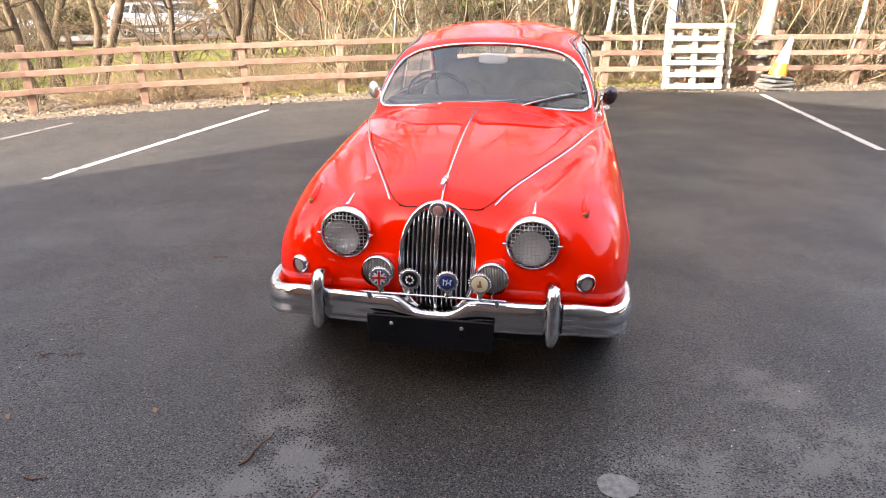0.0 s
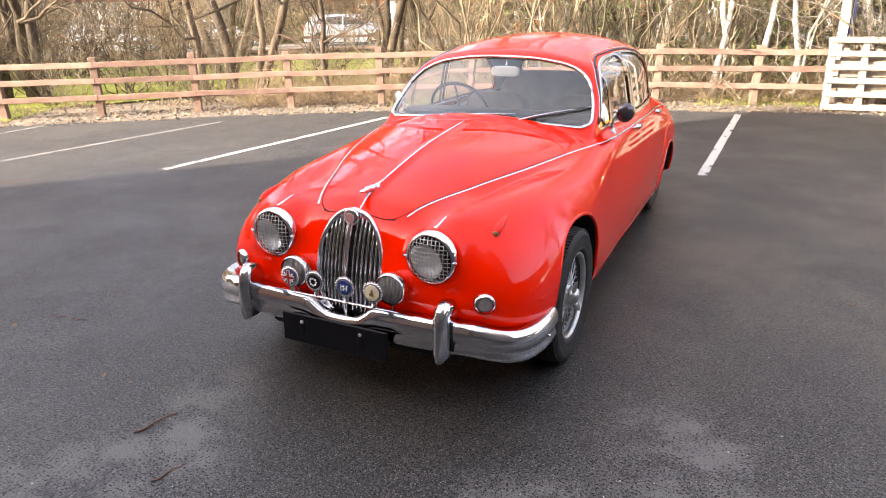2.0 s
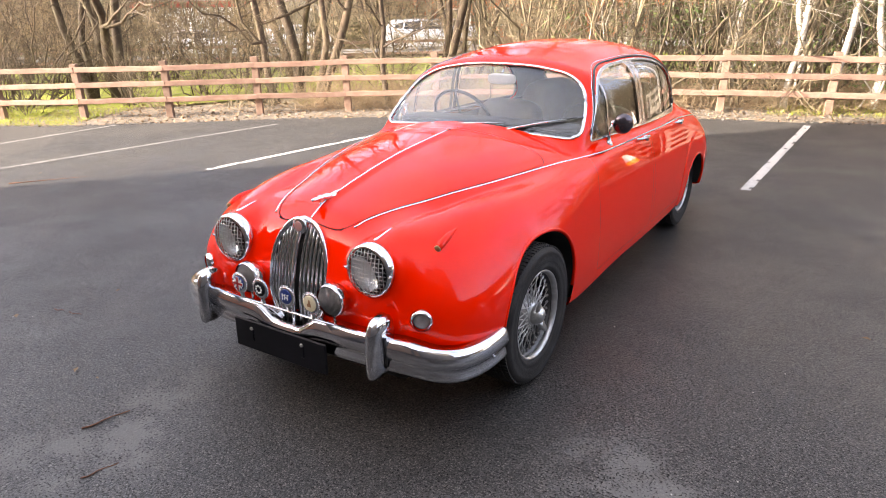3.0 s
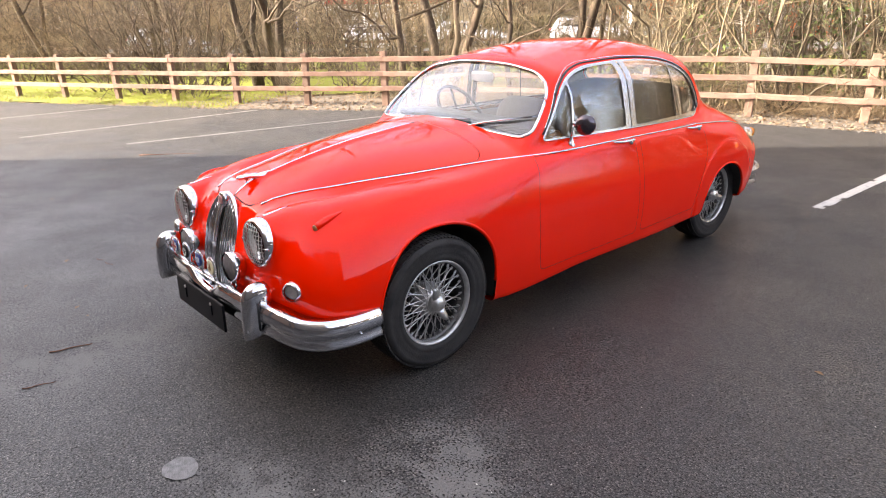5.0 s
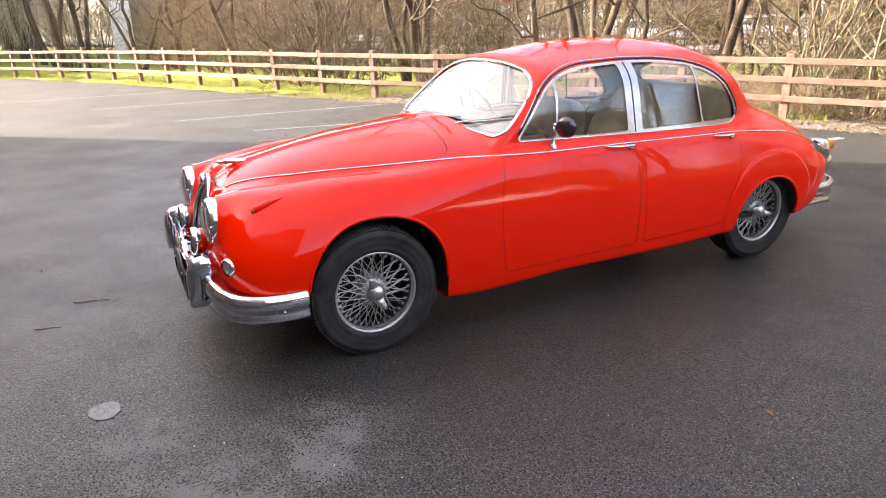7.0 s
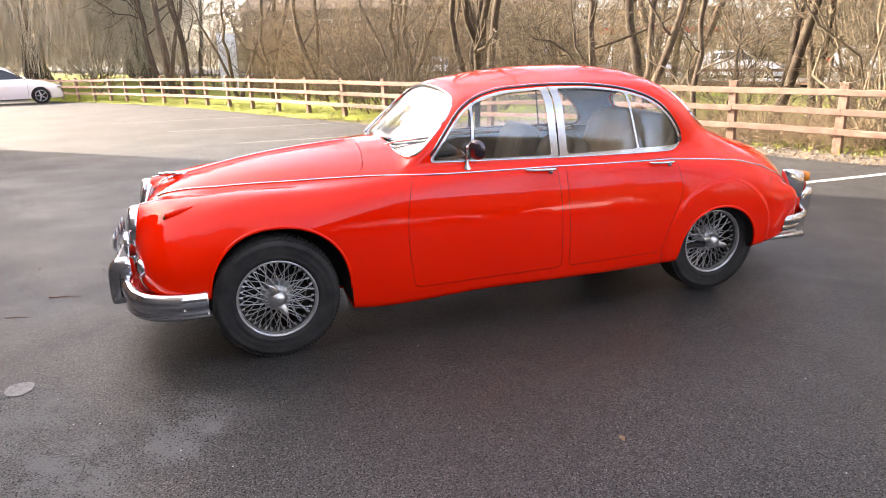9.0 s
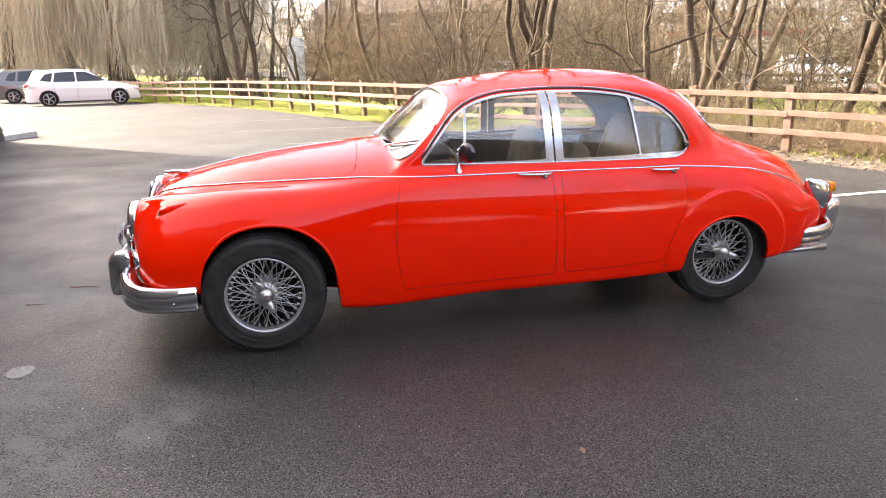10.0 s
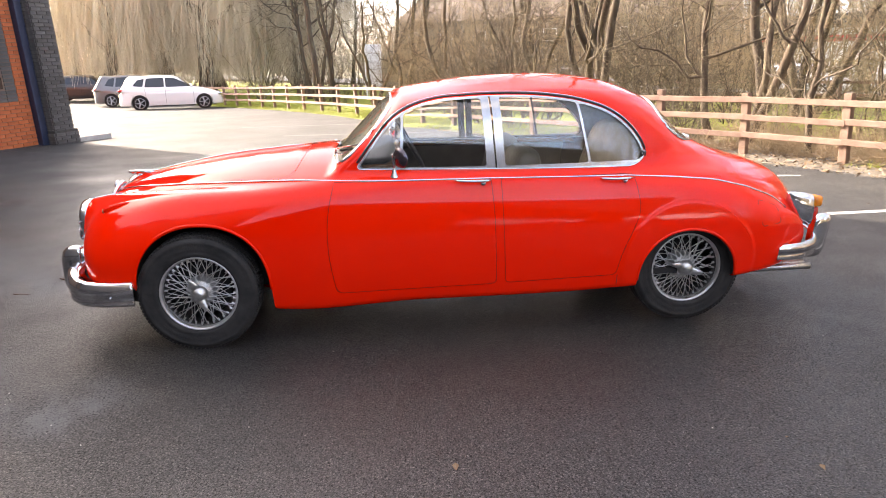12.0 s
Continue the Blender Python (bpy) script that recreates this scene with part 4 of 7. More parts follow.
    for y in (0.0, 2.748):
        tube("axle", [(-0.60, y, 0.318), (0.60, y, 0.318)], 0.035, M_UNDER, car, 8)


nv, nf = tube_data([(0.036, 0.190, 0), (0.037, 0.173, 0)], 0.0055, 5)
nipple_mesh = bpy.data.meshes.new("nipple")
nipple_mesh.from_pydata(nv.tolist(), [], nf)
nipple_mesh.materials.append(M_WHEEL)


def build_trim(car):
    for s in (1, -1):
        # handles
        for y0, y1, zz in ((1.39, 1.59, 0.878), (2.195, 2.38, 0.866)):
            ys = np.linspace(y0, y1, 9)
            out = np.array([0.004, 0.018, 0.026, 0.030, 0.031, 0.030, 0.027, 0.020, 0.010])
            pts = np.column_stack([(side_x(ys, np.full(9, zz)) + out) * s, ys, np.full(9, zz) + np.linspace(0.004, 0.0, 9)])
            h = tube("door_handle", pts, [0.006, 0.009, 0.010, 0.010, 0.010, 0.011, 0.012, 0.011, 0.007], M_CHROME, car, 8, flat=0.75, label="chrome lever door handle")
            yb = y1 - 0.045
            lathe("lock_button", [(0.017, 0.0), (0.017, 0.018), (0.012, 0.028), (0.0005, 0.031)] if s > 0 else [(0.017, 0.0), (0.017, -0.018), (0.012, -0.028), (0.0005, -0.031)], M_CHROME, h, (float(side_x(yb, zz)[0]) * s, yb, zz - 0.012), 16, "x")
        # mirror on the door: foot, stem, round head
        bx = float(side_x(1.07, 0.903)[0])
        foot = lathe("door_mirror", [(0.024, -0.01), (0.024, 0.004), (0.016, 0.014), (0.011, 0.03), (0.008, 0.05)], M_CHROME, car, ((bx - 0.012) * s, 1.07, 0.903), 20, "z", "round chrome door mirror on a stalk")
        tube("stem", [((bx - 0.012) * s, 1.07, 0.93), ((bx - 0.008) * s, 1.068, 0.97), ((bx + 0.005) * s, 1.066, 1.02)], 0.0065, M_CHROME, foot, 8)
        lathe("ball", [(0.0005, -0.013), (0.009, -0.009), (0.013, 0.0), (0.009, 0.009), (0.0005, 0.013)], M_CHROME, foot, ((bx + 0.005) * s, 1.07, 1.02), 16, "z")
        turn = pose(0, 0, 0, 4, 0, 38 * s)
        back = turn @ Vector((0, 0.010, 0))
        # the head at +x has a darker metal than the one at -x
        lathe("mirror_head", [(0.0005, -0.022), (0.02, -0.020), (0.042, -0.013), (0.054, 0.0), (0.056, 0.006), (0.052, 0.008), (0.0005, 0.008)], M_MIRRORBACK if s > 0 else M_SATIN, foot, ((bx + 0.055) * s, 1.10, 1.012), 28, "y", "", turn)
        disc("mirror_glass", ((bx + 0.055) * s + back.x, 1.10 + back.y, 1.012 + back.z), 0.051, 0.002, M_CHROME, foot, turn=turn)
        # tail lamp: chrome body, white, amber and red lenses
        def wedge(name, stations, mat, parent, label=""):
            """A slim rounded body from stations (y, low, high, half width)."""
            v, f, m = [], [], 12
            for y, lo, hi, hw in stations:
                for k in range(m):
                    a = 2 * math.pi * k / m
                    cx, cz = math.cos(a), math.sin(a)
                    v.append((0.500 * s + hw * math.copysign(abs(cx) ** 0.6, cx), y, (lo + hi) / 2 + (hi - lo) / 2 * math.copysign(abs(cz) ** 0.6, cz)))
            n = len(stations)
            f = [(i * m + k, i * m + (k + 1) % m, (i + 1) * m + (k + 1) % m, (i + 1) * m + k) for i in range(n - 1) for k in range(m)]
            f += [tuple(reversed(range(m))), tuple((n - 1) * m + k for k in range(m))]
            return ob_mesh(name, v, f, mat, parent, label)

        lampb = wedge("tail_lamp", [(3.435, .65, .706, .012), (3.47, .585, .708, .028), (3.51, .525, .704, .036), (3.55, .505, .698, .038), (3.585, .500, .690, .037), (3.592, .505, .686, .035)], M_CHROME, car, "slim silver tail lamp with amber and red lenses")
        wedge("amber_lens", [(3.592, .612, .686, .034), (3.618, .612, .684, .033), (3.642, .613, .680, .028), (3.652, .620, .672, .018)], M_AMBER, lampb)
        wedge("red_lens", [(3.592, .525, .611, .030), (3.612, .540, .611, .027), (3.628, .560, .611, .022), (3.634, .577, .606, .014)], M_REDLENS, lampb)
    # rear bumper
    half = [(0.668, 3.295), (0.664, 3.37), (0.640, 3.46), (0.575, 3.555), (0.46, 3.635), (0.33, 3.690), (0.15, 3.722), (0.0, 3.727)]
    half = spline(half, 6, False)
    plan = np.vstack([half, (half * (-1, 1))[::-1][1:]])[::-1]
    prof = [(0.004, 0.050), (0.018, 0.058), (0.031, 0.050), (0.040, 0.034), (0.043, 0.014), (0.038, -0.002), (0.030, -0.008), (0.030, -0.022), (0.036, -0.040), (0.034, -0.054), (0.018, -0.056), (0.012, -0.030), (0.012, 0.030)]
    rb = sweep("rear_bumper", [(x, y, 0.388) for x, y in plan], [(a, b * 0.86) for a, b in prof], M_CHROME, car, "chrome wrap-round rear bumper")
    for s in (1, -1):
        sect = spline([(-0.030, -0.07), (-0.030, 0.010), (-0.014, 0.036), (0, 0.042), (0.014, 0.036), (0.030, 0.010), (0.030, -0.07), (0, -0.075)], 3)
        levels = [(0.285, .45, -.035), (0.300, .80, -.022), (0.35, 1, -.008), (0.42, 1, 0), (0.48, 1, .008), (0.525, .95, .014), (0.553, .72, .014), (0.562, .3, .006)]
        v, f, m = [], [], len(sect)
        for zz_, k, dy in levels:
            v += [(0.430 * s + a * k, 3.725 + b * k + dy, zz_ - 0.012) for a, b in sect]
        for i in range(len(levels) - 1):
            f += [(i * m + j, i * m + (j + 1) % m, (i + 1) * m + (j + 1) % m, (i + 1) * m + j) for j in range(m)]
        f += [tuple(reversed(range(m))), tuple((len(levels) - 1) * m + j for j in range(m))]
        ob_mesh("overrider", v, f, M_CHROME, rb, "upright chrome overrider")
    ex = tube("exhaust_pipe", [(0.56, 3.0, 0.245), (0.585, 3.40, 0.262), (0.600, 3.565, 0.268)], 0.021, M_STEEL, car, 12, label="twin steel exhaust pipes")
    tube("second_pipe", [(0.50, 3.0, 0.245), (0.525, 3.40, 0.262), (0.540, 3.565, 0.268)], 0.021, M_STEEL, ex, 12)
    # wipers
    for (ax_, az), (mx, mz), (tx, tz) in (((-0.24, 0.985), (0.0, 1.012), (0.20, 1.022)), ((0.19, 0.982), (0.40, 1.035), (0.60, 1.070))):
        line = [(ax_, az), ((ax_ + mx) / 2, (az + mz) / 2 + 0.004), (mx, mz), (tx, tz)]
        pts = [(a, float(front_y(a, b, 0.5, 1.6, cab_field)[0]) - o, b) for (a, b), o in zip(line, (0.03, 0.026, 0.02, 0.012))]
        w = tube("wiper", pts, [0.0065, 0.0055, 0.0045, 0.003], M_CHROME, car, 6, label="chrome wiper arm with black blade")
        bl = [(mx + (tx - mx) * t, mz + (tz - mz) * t) for t in np.linspace(-0.75, 1, 8)]
        tube("blade", [(a, float(front_y(a, b, 0.5, 1.6, cab_field)[0]) - 0.008, b) for a, b in bl], 0.0055, M_BLACK, w, 5)
        lathe("spindle", [(0.018, -0.02), (0.018, 0.01), (0.010, 0.022), (0.0005, 0.026)], M_CHROME, w, (ax_, pts[0][1], az - 0.006), 16, "z")
    # fuel flap and flank creases drawn as raised lines
    flap = rounded([(3.125, 0.715), (3.27, 0.665), (3.285, 0.575), (3.15, 0.565)], 0.025)
    tube("fuel_flap_joint", np.column_stack([side_x(flap[:, 0], flap[:, 1]) - 0.0012, flap]), 0.0022, M_UNDER, car, 4, True)
    # joint between sill and rear wing
    for s in (1, -1):
        tube("sill_joint", [((float(side_x(2.305, z)[0]) - 0.001) * s, 2.305, z) for z in np.linspace(0.262, 0.322, 5)], 0.0022, M_UNDER, car, 4)
    # rear wing spat line
    cr = spline([(2.445, 0.62), (2.50, 0.672), (2.60, 0.725), (2.72, 0.742), (2.84, 0.717), (2.94, 0.66), (3.02, 0.585), (3.085, 0.49)], 5, False)
    for s in (1, -1):
        tube("wing_seam", np.column_stack([(side_x(cr[:, 0], cr[:, 1]) - 0.0012) * s, cr]), 0.0026, M_RED, car, 5)


def build_cabin(car):
    bm = bmesh.new()
    box_bm(bm, (0, 1.6, 0.30), (1.36, 2.2, 0.03))
    part("floor_pan", bm, M_UNDER, car)
    for name, c, s_ in (("front_crossmember", (0, -0.30, 0.26), (1.0, 0.62, 0.15)), ("chassis_rails", (0, 1.5, 0.20), (0.96, 2.2, 0.07)), ("rear_axle_frame", (0, 2.95, 0.26), (0.9, 0.8, 0.12))):
        box(name, c, s_, M_UNDER, car, bevel=0.02)
    for s in (1, -1):
        box("jacking_point", (0.70 * s, 0.66, 0.205), (0.04, 0.05, 0.03), M_UNDER, car, bevel=0.005)
    for s in (1, -1):
        turn = pose(0, 0, 0, -12, 0, 0).to_3x3()
        seat = pillow("front_seat", (0.33 * s, 1.52, 0.52), (0.25, 0.27, 0.10), M_LEATHER, car, "pleated grey leather front seat", e=0.45)
        pillow("seat_back", (0.33 * s, 1.80, 0.73), (0.25, 0.095, 0.28), M_LEATHER, seat, e=0.55, e2=0.5, flutes=14, depth=0.12, turn=turn, nu=72, nv=20)
        # door cards and cappings
        ys = np.linspace(0.80, 2.35, 24)
        v = [(float(side_x(y, z)[0] - 0.035) * s, y, z) for y in ys for z in (0.35, 0.6, 0.80, 0.895)]
        f = [(i * 4 + k, (i + 1) * 4 + k, (i + 1) * 4 + k + 1, i * 4 + k + 1) for i in range(23) for k in range(3)]
        ob_mesh("door_card", v, f, M_LEATHER, car, "grey leather door card")
        cap = np.array([(float(side_x(y, 0.925)[0] - 0.030) * s, y, 0.912) for y in np.linspace(0.90, 2.42, 20)])
        tube("door_capping", cap, 0.016, M_WALNUT, car, 6, label="walnut door capping")
    bench = pillow("rear_seat", (0, 2.28, 0.52), (0.58, 0.26, 0.12), M_LEATHER, car, "pleated grey leather rear bench", e=0.4)
    pillow("bench_back", (0, 2.56, 0.80), (0.60, 0.12, 0.30), M_LEATHER, bench, e=0.4, e2=0.5, flutes=26, depth=0.10, turn=pose(0, 0, 0, -18, 0, 0).to_3x3(), nu=96, nv=20)
    box("parcel_shelf", (0, 2.66, 0.955), (0.84, 0.20, 0.02), M_LEATHER, car, bevel=0.005)
    dash = pillow("dashboard", (0, 1.0, 0.90), (0.62, 0.13, 0.085), M_WALNUT, car, "polished walnut dashboard", e=0.35)
    pillow("dash_roll", (0, 0.96, 0.975), (0.61, 0.13, 0.03), M_BLACK, dash, e=0.5)
    wheel_m = pose(-0.34, 1.20, 0.955, -62, 0, 0)
    ringp = [wheel_m @ Vector((0.20 * math.cos(a), 0.20 * math.sin(a), 0)) for a in np.linspace(0, 2 * math.pi, 36, endpoint=False)]
    sw = tube("steering_wheel", ringp, 0.011, M_BLACK, car, 8, True, label="thin black steering wheel")
    for a in (0.2, math.pi - 0.2, -math.pi / 2):
        tube("wheel_spoke", [wheel_m @ Vector((0, 0, -0.02)), wheel_m @ Vector((0.2 * math.cos(a), 0.2 * math.sin(a), 0))], 0.008, M_BLACK, sw, 6)
    tube("column", [wheel_m @ Vector((0, 0, -0.02)), wheel_m @ Vector((0, 0, -0.3))], 0.025, M_BLACK, sw, 8)
    mir = pillow("interior_mirror", (0.03, 1.03, 1.225), (0.088, 0.014, 0.030), M_WHITE, car, "pale interior mirror", e=0.5)
    tube("mirror_stem", [(0.03, 1.03, 1.24), (0.03, 1.06, 1.29)], 0.006, M_CHROME, mir, 6)


build_front(saloon, GRILLE_RING)
build_wheels(saloon)
build_trim(saloon)
build_cabin(saloon)


# ---------------------------------------------------------------- the car park and what lies round it
def ground_z(x, y):
    """The car park is level round the car and falls away gently to the west."""
    return hermite(x, *knots("-60:-.95 -40:-.90 -31:-.82 -24:-.55 -16:-.30 -10:-.165 -6:-.075 -3:-.02 -2:-.005 -1.2:0 -.6:0 0:0 2:0 5:0 9:0"))


def gz(x, y):
    return float(ground_z(np.array(float(x)), np.array(float(y))))


FENCE = spline([(12.0, 12.2), (8.5, 11.5), (5.1, 10.6), (1.4, 9.7), (-2.0, 8.7), (-3.3, 8.1), (-4.75, 7.45), (-6.1, 6.73), (-7.3, 5.95), (-8.5, 5.1), (-9.7, 4.35), (-11.2, 3.6), (-12.7, 2.85), (-14.2, 2.1), (-16.2, 1.2), (-18.5, 0.2), (-21.0, -1.0), (-24.0, -2.7), (-27.5, -4.6), (-31.0, -6.8), (-35.0, -9.2), (-39.0, -11.4)], 6, False)
_seg = np.r_[0, np.cumsum(np.linalg.norm(np.diff(FENCE, axis=0), axis=1))]


def along(s):
    """The fence line's point and direction at s metres from its east end."""
    p = np.array([np.interp(s, _seg, FENCE[:, 0]), np.interp(s, _seg, FENCE[:, 1])])
    q = np.array([np.interp(s + 0.05, _seg, FENCE[:, 0]), np.interp(s + 0.05, _seg, FENCE[:, 1])])
    d = q - p
    return p, d / np.linalg.norm(d)


def beyond(x, y):
    """Distance past the fence line, negative on the car park's side."""
    poly = np.vstack([FENCE, [(-60, -30), (-60, -90), (90, -90), (90, 12.2)]])
    return poly_sdf(np.asarray(x, float), np.asarray(y, float), poly)


def sheet(name, xs, ys, keep, lift, mat, label, category, rough=0.0):
    """A sheet on the ground where keep(x, y) is positive, lifted by lift; rough adds unevenness."""
    X, Y = np.meshgrid(xs, ys, indexing="ij")
    X, Y = X.ravel(), Y.ravel()
    Z = ground_z(X, Y) + lift
    if rough:
        Z = Z + np.array([rough * noise.noise(Vector((x * 0.9, y * 0.9, 3))) for x, y in zip(X, Y)])
    m = len(ys)
    f = [(i * m + j, (i + 1) * m + j, (i + 1) * m + j + 1, i * m + j + 1) for i in range(len(xs) - 1) for j in range(m - 1)]
    sh = Shell(np.column_stack([X, Y, Z]), f).clip(keep(X, Y))
    return tagged(ob_mesh(name, sh.v, sh.f, mat), label, category, kind="structure")


# asphalt: fine chippings, damp areas, dry areas tinted towards sunlit brightness, pale worn patches
def asphalt():
    m = material("asphalt", (0.04, 0.04, 0.04), 0.6, Specular_IOR_Level=0.58)
    p = m.node_tree.nodes["Principled BSDF"]
    co = coords(m)

    def tex(scale, detail=4.0, roughness=0.6):
        n = nd(m, "ShaderNodeTexNoise", Scale=scale, Detail=detail, Roughness=roughness)
        link(m, co, n.inputs["Vector"])
        return n.outputs["Fac"]

    def math_(op, a, b):
        n = m.node_tree.nodes.new("ShaderNodeMath")
        n.operation = op
        for k, v in enumerate((a, b)):
            if isinstance(v, (int, float)):
                n.inputs[k].default_value = v
            else:
                link(m, v, n.inputs[k])
        return n.outputs[0]

    def rng(v, a, b, c=0.0, d=1.0):
        n = m.node_tree.nodes.new("ShaderNodeMapRange")
        n.inputs["From Min"].default_value, n.inputs["From Max"].default_value = a, b
        n.inputs["To Min"].default_value, n.inputs["To Max"].default_value = c, d
        link(m, v, n.inputs["Value"])
        return n.outputs[0]

    chips = m.node_tree.nodes.new("ShaderNodeTexVoronoi")
    chips.inputs["Scale"].default_value = 140.0
    link(m, co, chips.inputs["Vector"])
    fine = tex(260.0, 3.0)
    broad = tex(0.55, 5.0, 0.55)
    # worn pale patches near the car, where fines fill the gaps between the stones
    worn = None
    for x, y, r, most in ((-0.60, -0.86, 0.26, 0.75), (-0.50, -1.05, 0.28, 0.85), (-0.40, -1.25, 0.28, 0.95), (-0.33, -1.42, 0.28, 1.0), (-0.50, -1.50, 0.36, 0.9), (-0.62, -1.75, 0.5, 0.8), (-0.62, -2.1, 0.6, 0.9), (1.40, -0.47, 0.36, 1.0), (1.52, -0.95, 0.44, 1.0), (1.0, -1.16, 0.34, 0.9), (-1.1, -2.3, 0.7, 0.8), (2.4, -0.6, 0.40, 0.4), (0.9, -2.0, 0.5, 0.7)):
        d = m.node_tree.nodes.new("ShaderNodeVectorMath")
        d.operation = "DISTANCE"
        d.inputs[1].default_value = (x, y, 0)
        link(m, co, d.inputs[0])
        blob = rng(d.outputs["Value"], r * 0.25, r * 1.15, most, 0.0)
        worn = blob if worn is None else math_("MAXIMUM", worn, blob)
    edge = tex(5.0, 6.0, 0.65)
    speck = tex(100.0, 2.5, 0.58)
    ragged = math_("MULTIPLY", worn, rng(edge, 0.36, 0.60, 0.05, 1.15))
    filled = rng(math_("ADD", speck, math_("MULTIPLY", ragged, 0.25)), 0.54, 0.66)
    mask = math_("MULTIPLY", filled, rng(ragged, 0.0, 0.7, 0.08, 0.75))
    # small gaps between the stones, dark and dull
    gaps = math_("MAXIMUM", rng(speck, 0.37, 0.47), math_("MULTIPLY", filled, ragged))
    base = ramp(m, chips.outputs["Distance"], [(0.0, (0.085, 0.081, 0.077)), (0.35, (0.048, 0.046, 0.044)), (0.62, (0.004, 0.004, 0.004))])
    split = m.node_tree.nodes.new("ShaderNodeSeparateColor")
    link(m, chips.outputs["Color"], split.inputs[0])
    stones = ramp(m, split.outputs[0], [(0.0, (0.40, 0.40, 0.40)), (0.6, (0.92, 0.905, 0.89)), (0.92, (1.45, 1.43, 1.40)), (1.0, (2.4, 2.35, 2.3))])
    tint = ramp(m, broad, [(0.3, (0.80, 0.80, 0.83)), (0.7, (1.25, 1.22, 1.18))])
    mul = m.node_tree.nodes.new("ShaderNodeMix")
    mul.data_type, mul.blend_type = "RGBA", "MULTIPLY"
    mul.inputs["Factor"].default_value = 1.0
    grain = m.node_tree.nodes.new("ShaderNodeMix")
    grain.data_type, grain.blend_type = "RGBA", "MULTIPLY"
    grain.inputs["Factor"].default_value = 1.0
    link(m, base.outputs[0], grain.inputs["A"])
    link(m, stones.outputs[0], grain.inputs["B"])
    pits = ramp(m, gaps, [(0.0, (0.2, 0.2, 0.2)), (1.0, (1.35, 1.34, 1.33))])
    pitted = m.node_tree.nodes.new("ShaderNodeMix")
    pitted.data_type, pitted.blend_type = "RGBA", "MULTIPLY"
    pitted.inputs["Factor"].default_value = 1.0
    link(m, grain.outputs["Result"], pitted.inputs["A"])
    link(m, pits.outputs[0], pitted.inputs["B"])
    link(m, pitted.outputs["Result"], mul.inputs["A"])
    link(m, tint.outputs[0], mul.inputs["B"])
    pale = m.node_tree.nodes.new("ShaderNodeMix")
    pale.data_type = "RGBA"
    link(m, mask, pale.inputs["Factor"])
    link(m, mul.outputs["Result"], pale.inputs["A"])
    pale.inputs["B"].default_value = (0.138, 0.134, 0.128, 1)
    # drier and paler away from the car, sunlit ground's brightness put into its colour
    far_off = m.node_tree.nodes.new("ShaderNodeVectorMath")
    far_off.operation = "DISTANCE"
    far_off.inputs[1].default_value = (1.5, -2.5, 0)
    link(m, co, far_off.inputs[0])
    dry_sunlit = rng(math_("ADD", math_("MULTIPLY", far_off.outputs["Value"], 0.05), math_("MULTIPLY", broad, 0.22)), 0.36, 0.72)
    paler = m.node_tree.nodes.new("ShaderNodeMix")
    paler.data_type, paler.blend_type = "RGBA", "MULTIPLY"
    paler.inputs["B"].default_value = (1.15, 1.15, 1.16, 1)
    link(m, dry_sunlit, paler.inputs["Factor"])
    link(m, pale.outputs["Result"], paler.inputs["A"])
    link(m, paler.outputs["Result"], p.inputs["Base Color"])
    damp = tex(0.9, 4.0)
    ro = math_("ADD", rng(damp, 0.35, 0.65, 0.31, 0.52), math_("MULTIPLY", math_("MAXIMUM", mask, dry_sunlit), 0.42))
    link(m, ro, p.inputs["Roughness"])
    link(m, rng(gaps, 0.0, 1.0, 0.14, 0.52), p.inputs["Specular IOR Level"])
    h = math_("ADD", math_("MULTIPLY", chips.outputs["Distance"], -0.5), math_("MULTIPLY", fine, 0.35))
    b = nd(m, "ShaderNodeBump", Strength=0.8, Distance=0.004)
    link(m, math_("ADD", h, math_("MULTIPLY", gaps, 0.45)), b.inputs["Height"])
    link(m, b.outputs[0], p.inputs["Normal"])
    return m


M_ASPHALT = asphalt()
M_EARTH = mottled("earth", (0.07, 0.05, 0.032), (0.15, 0.12, 0.07), scale=0.6, rough=0.95, bump=0.5, bump_scale=14, c3=(0.12, 0.15, 0.035))
M_LAWN = mottled("lawn", (0.13, 0.152, 0.009), (0.21, 0.232, 0.014), scale=0.8, rough=0.9, bump=0.6, bump_scale=30, c3=(0.112, 0.112, 0.028))
M_VERGE = mottled("leaf_litter", (0.05, 0.035, 0.024), (0.12, 0.095, 0.068), scale=9.0, rough=0.95, bump=0.8, bump_scale=40, c3=(0.21, 0.178, 0.145))
M_ROAD = mottled("far_road", (0.10, 0.10, 0.10), (0.16, 0.155, 0.15), scale=0.7, rough=0.85, bump=0.2, bump_scale=30)
M_PAINT = mottled("road_paint", (0.30, 0.295, 0.28), (0.42, 0.415, 0.40), scale=16.0, rough=0.7, bump=0.3, bump_scale=140, c3=(0.22, 0.214, 0.207))
M_FAINT = mottled("worn_road_paint", (0.09, 0.088, 0.086), (0.20, 0.195, 0.19), scale=9.0, rough=0.7, bump=0.3, bump_scale=140)

steps_x = np.concatenate([[-900, -400, -200, -120, -80], np.arange(-60, -14, 2.0), np.arange(-14, 14, 1.0), [16, 20, 26, 34, 50, 80, 140, 300, 700]])
steps_y = np.concatenate([[-700, -300, -120, -60, -40, -30, -24, -20], np.arange(-18, 26, 1.0), [28, 32, 38, 46, 60, 80, 120, 200, 400, 900]])
sheet("ground", steps_x, steps_y, lambda x, y: np.ones(x.shape), -0.06, M_EARTH, "brown winter earth and rough grass reaching the horizon", "ground")
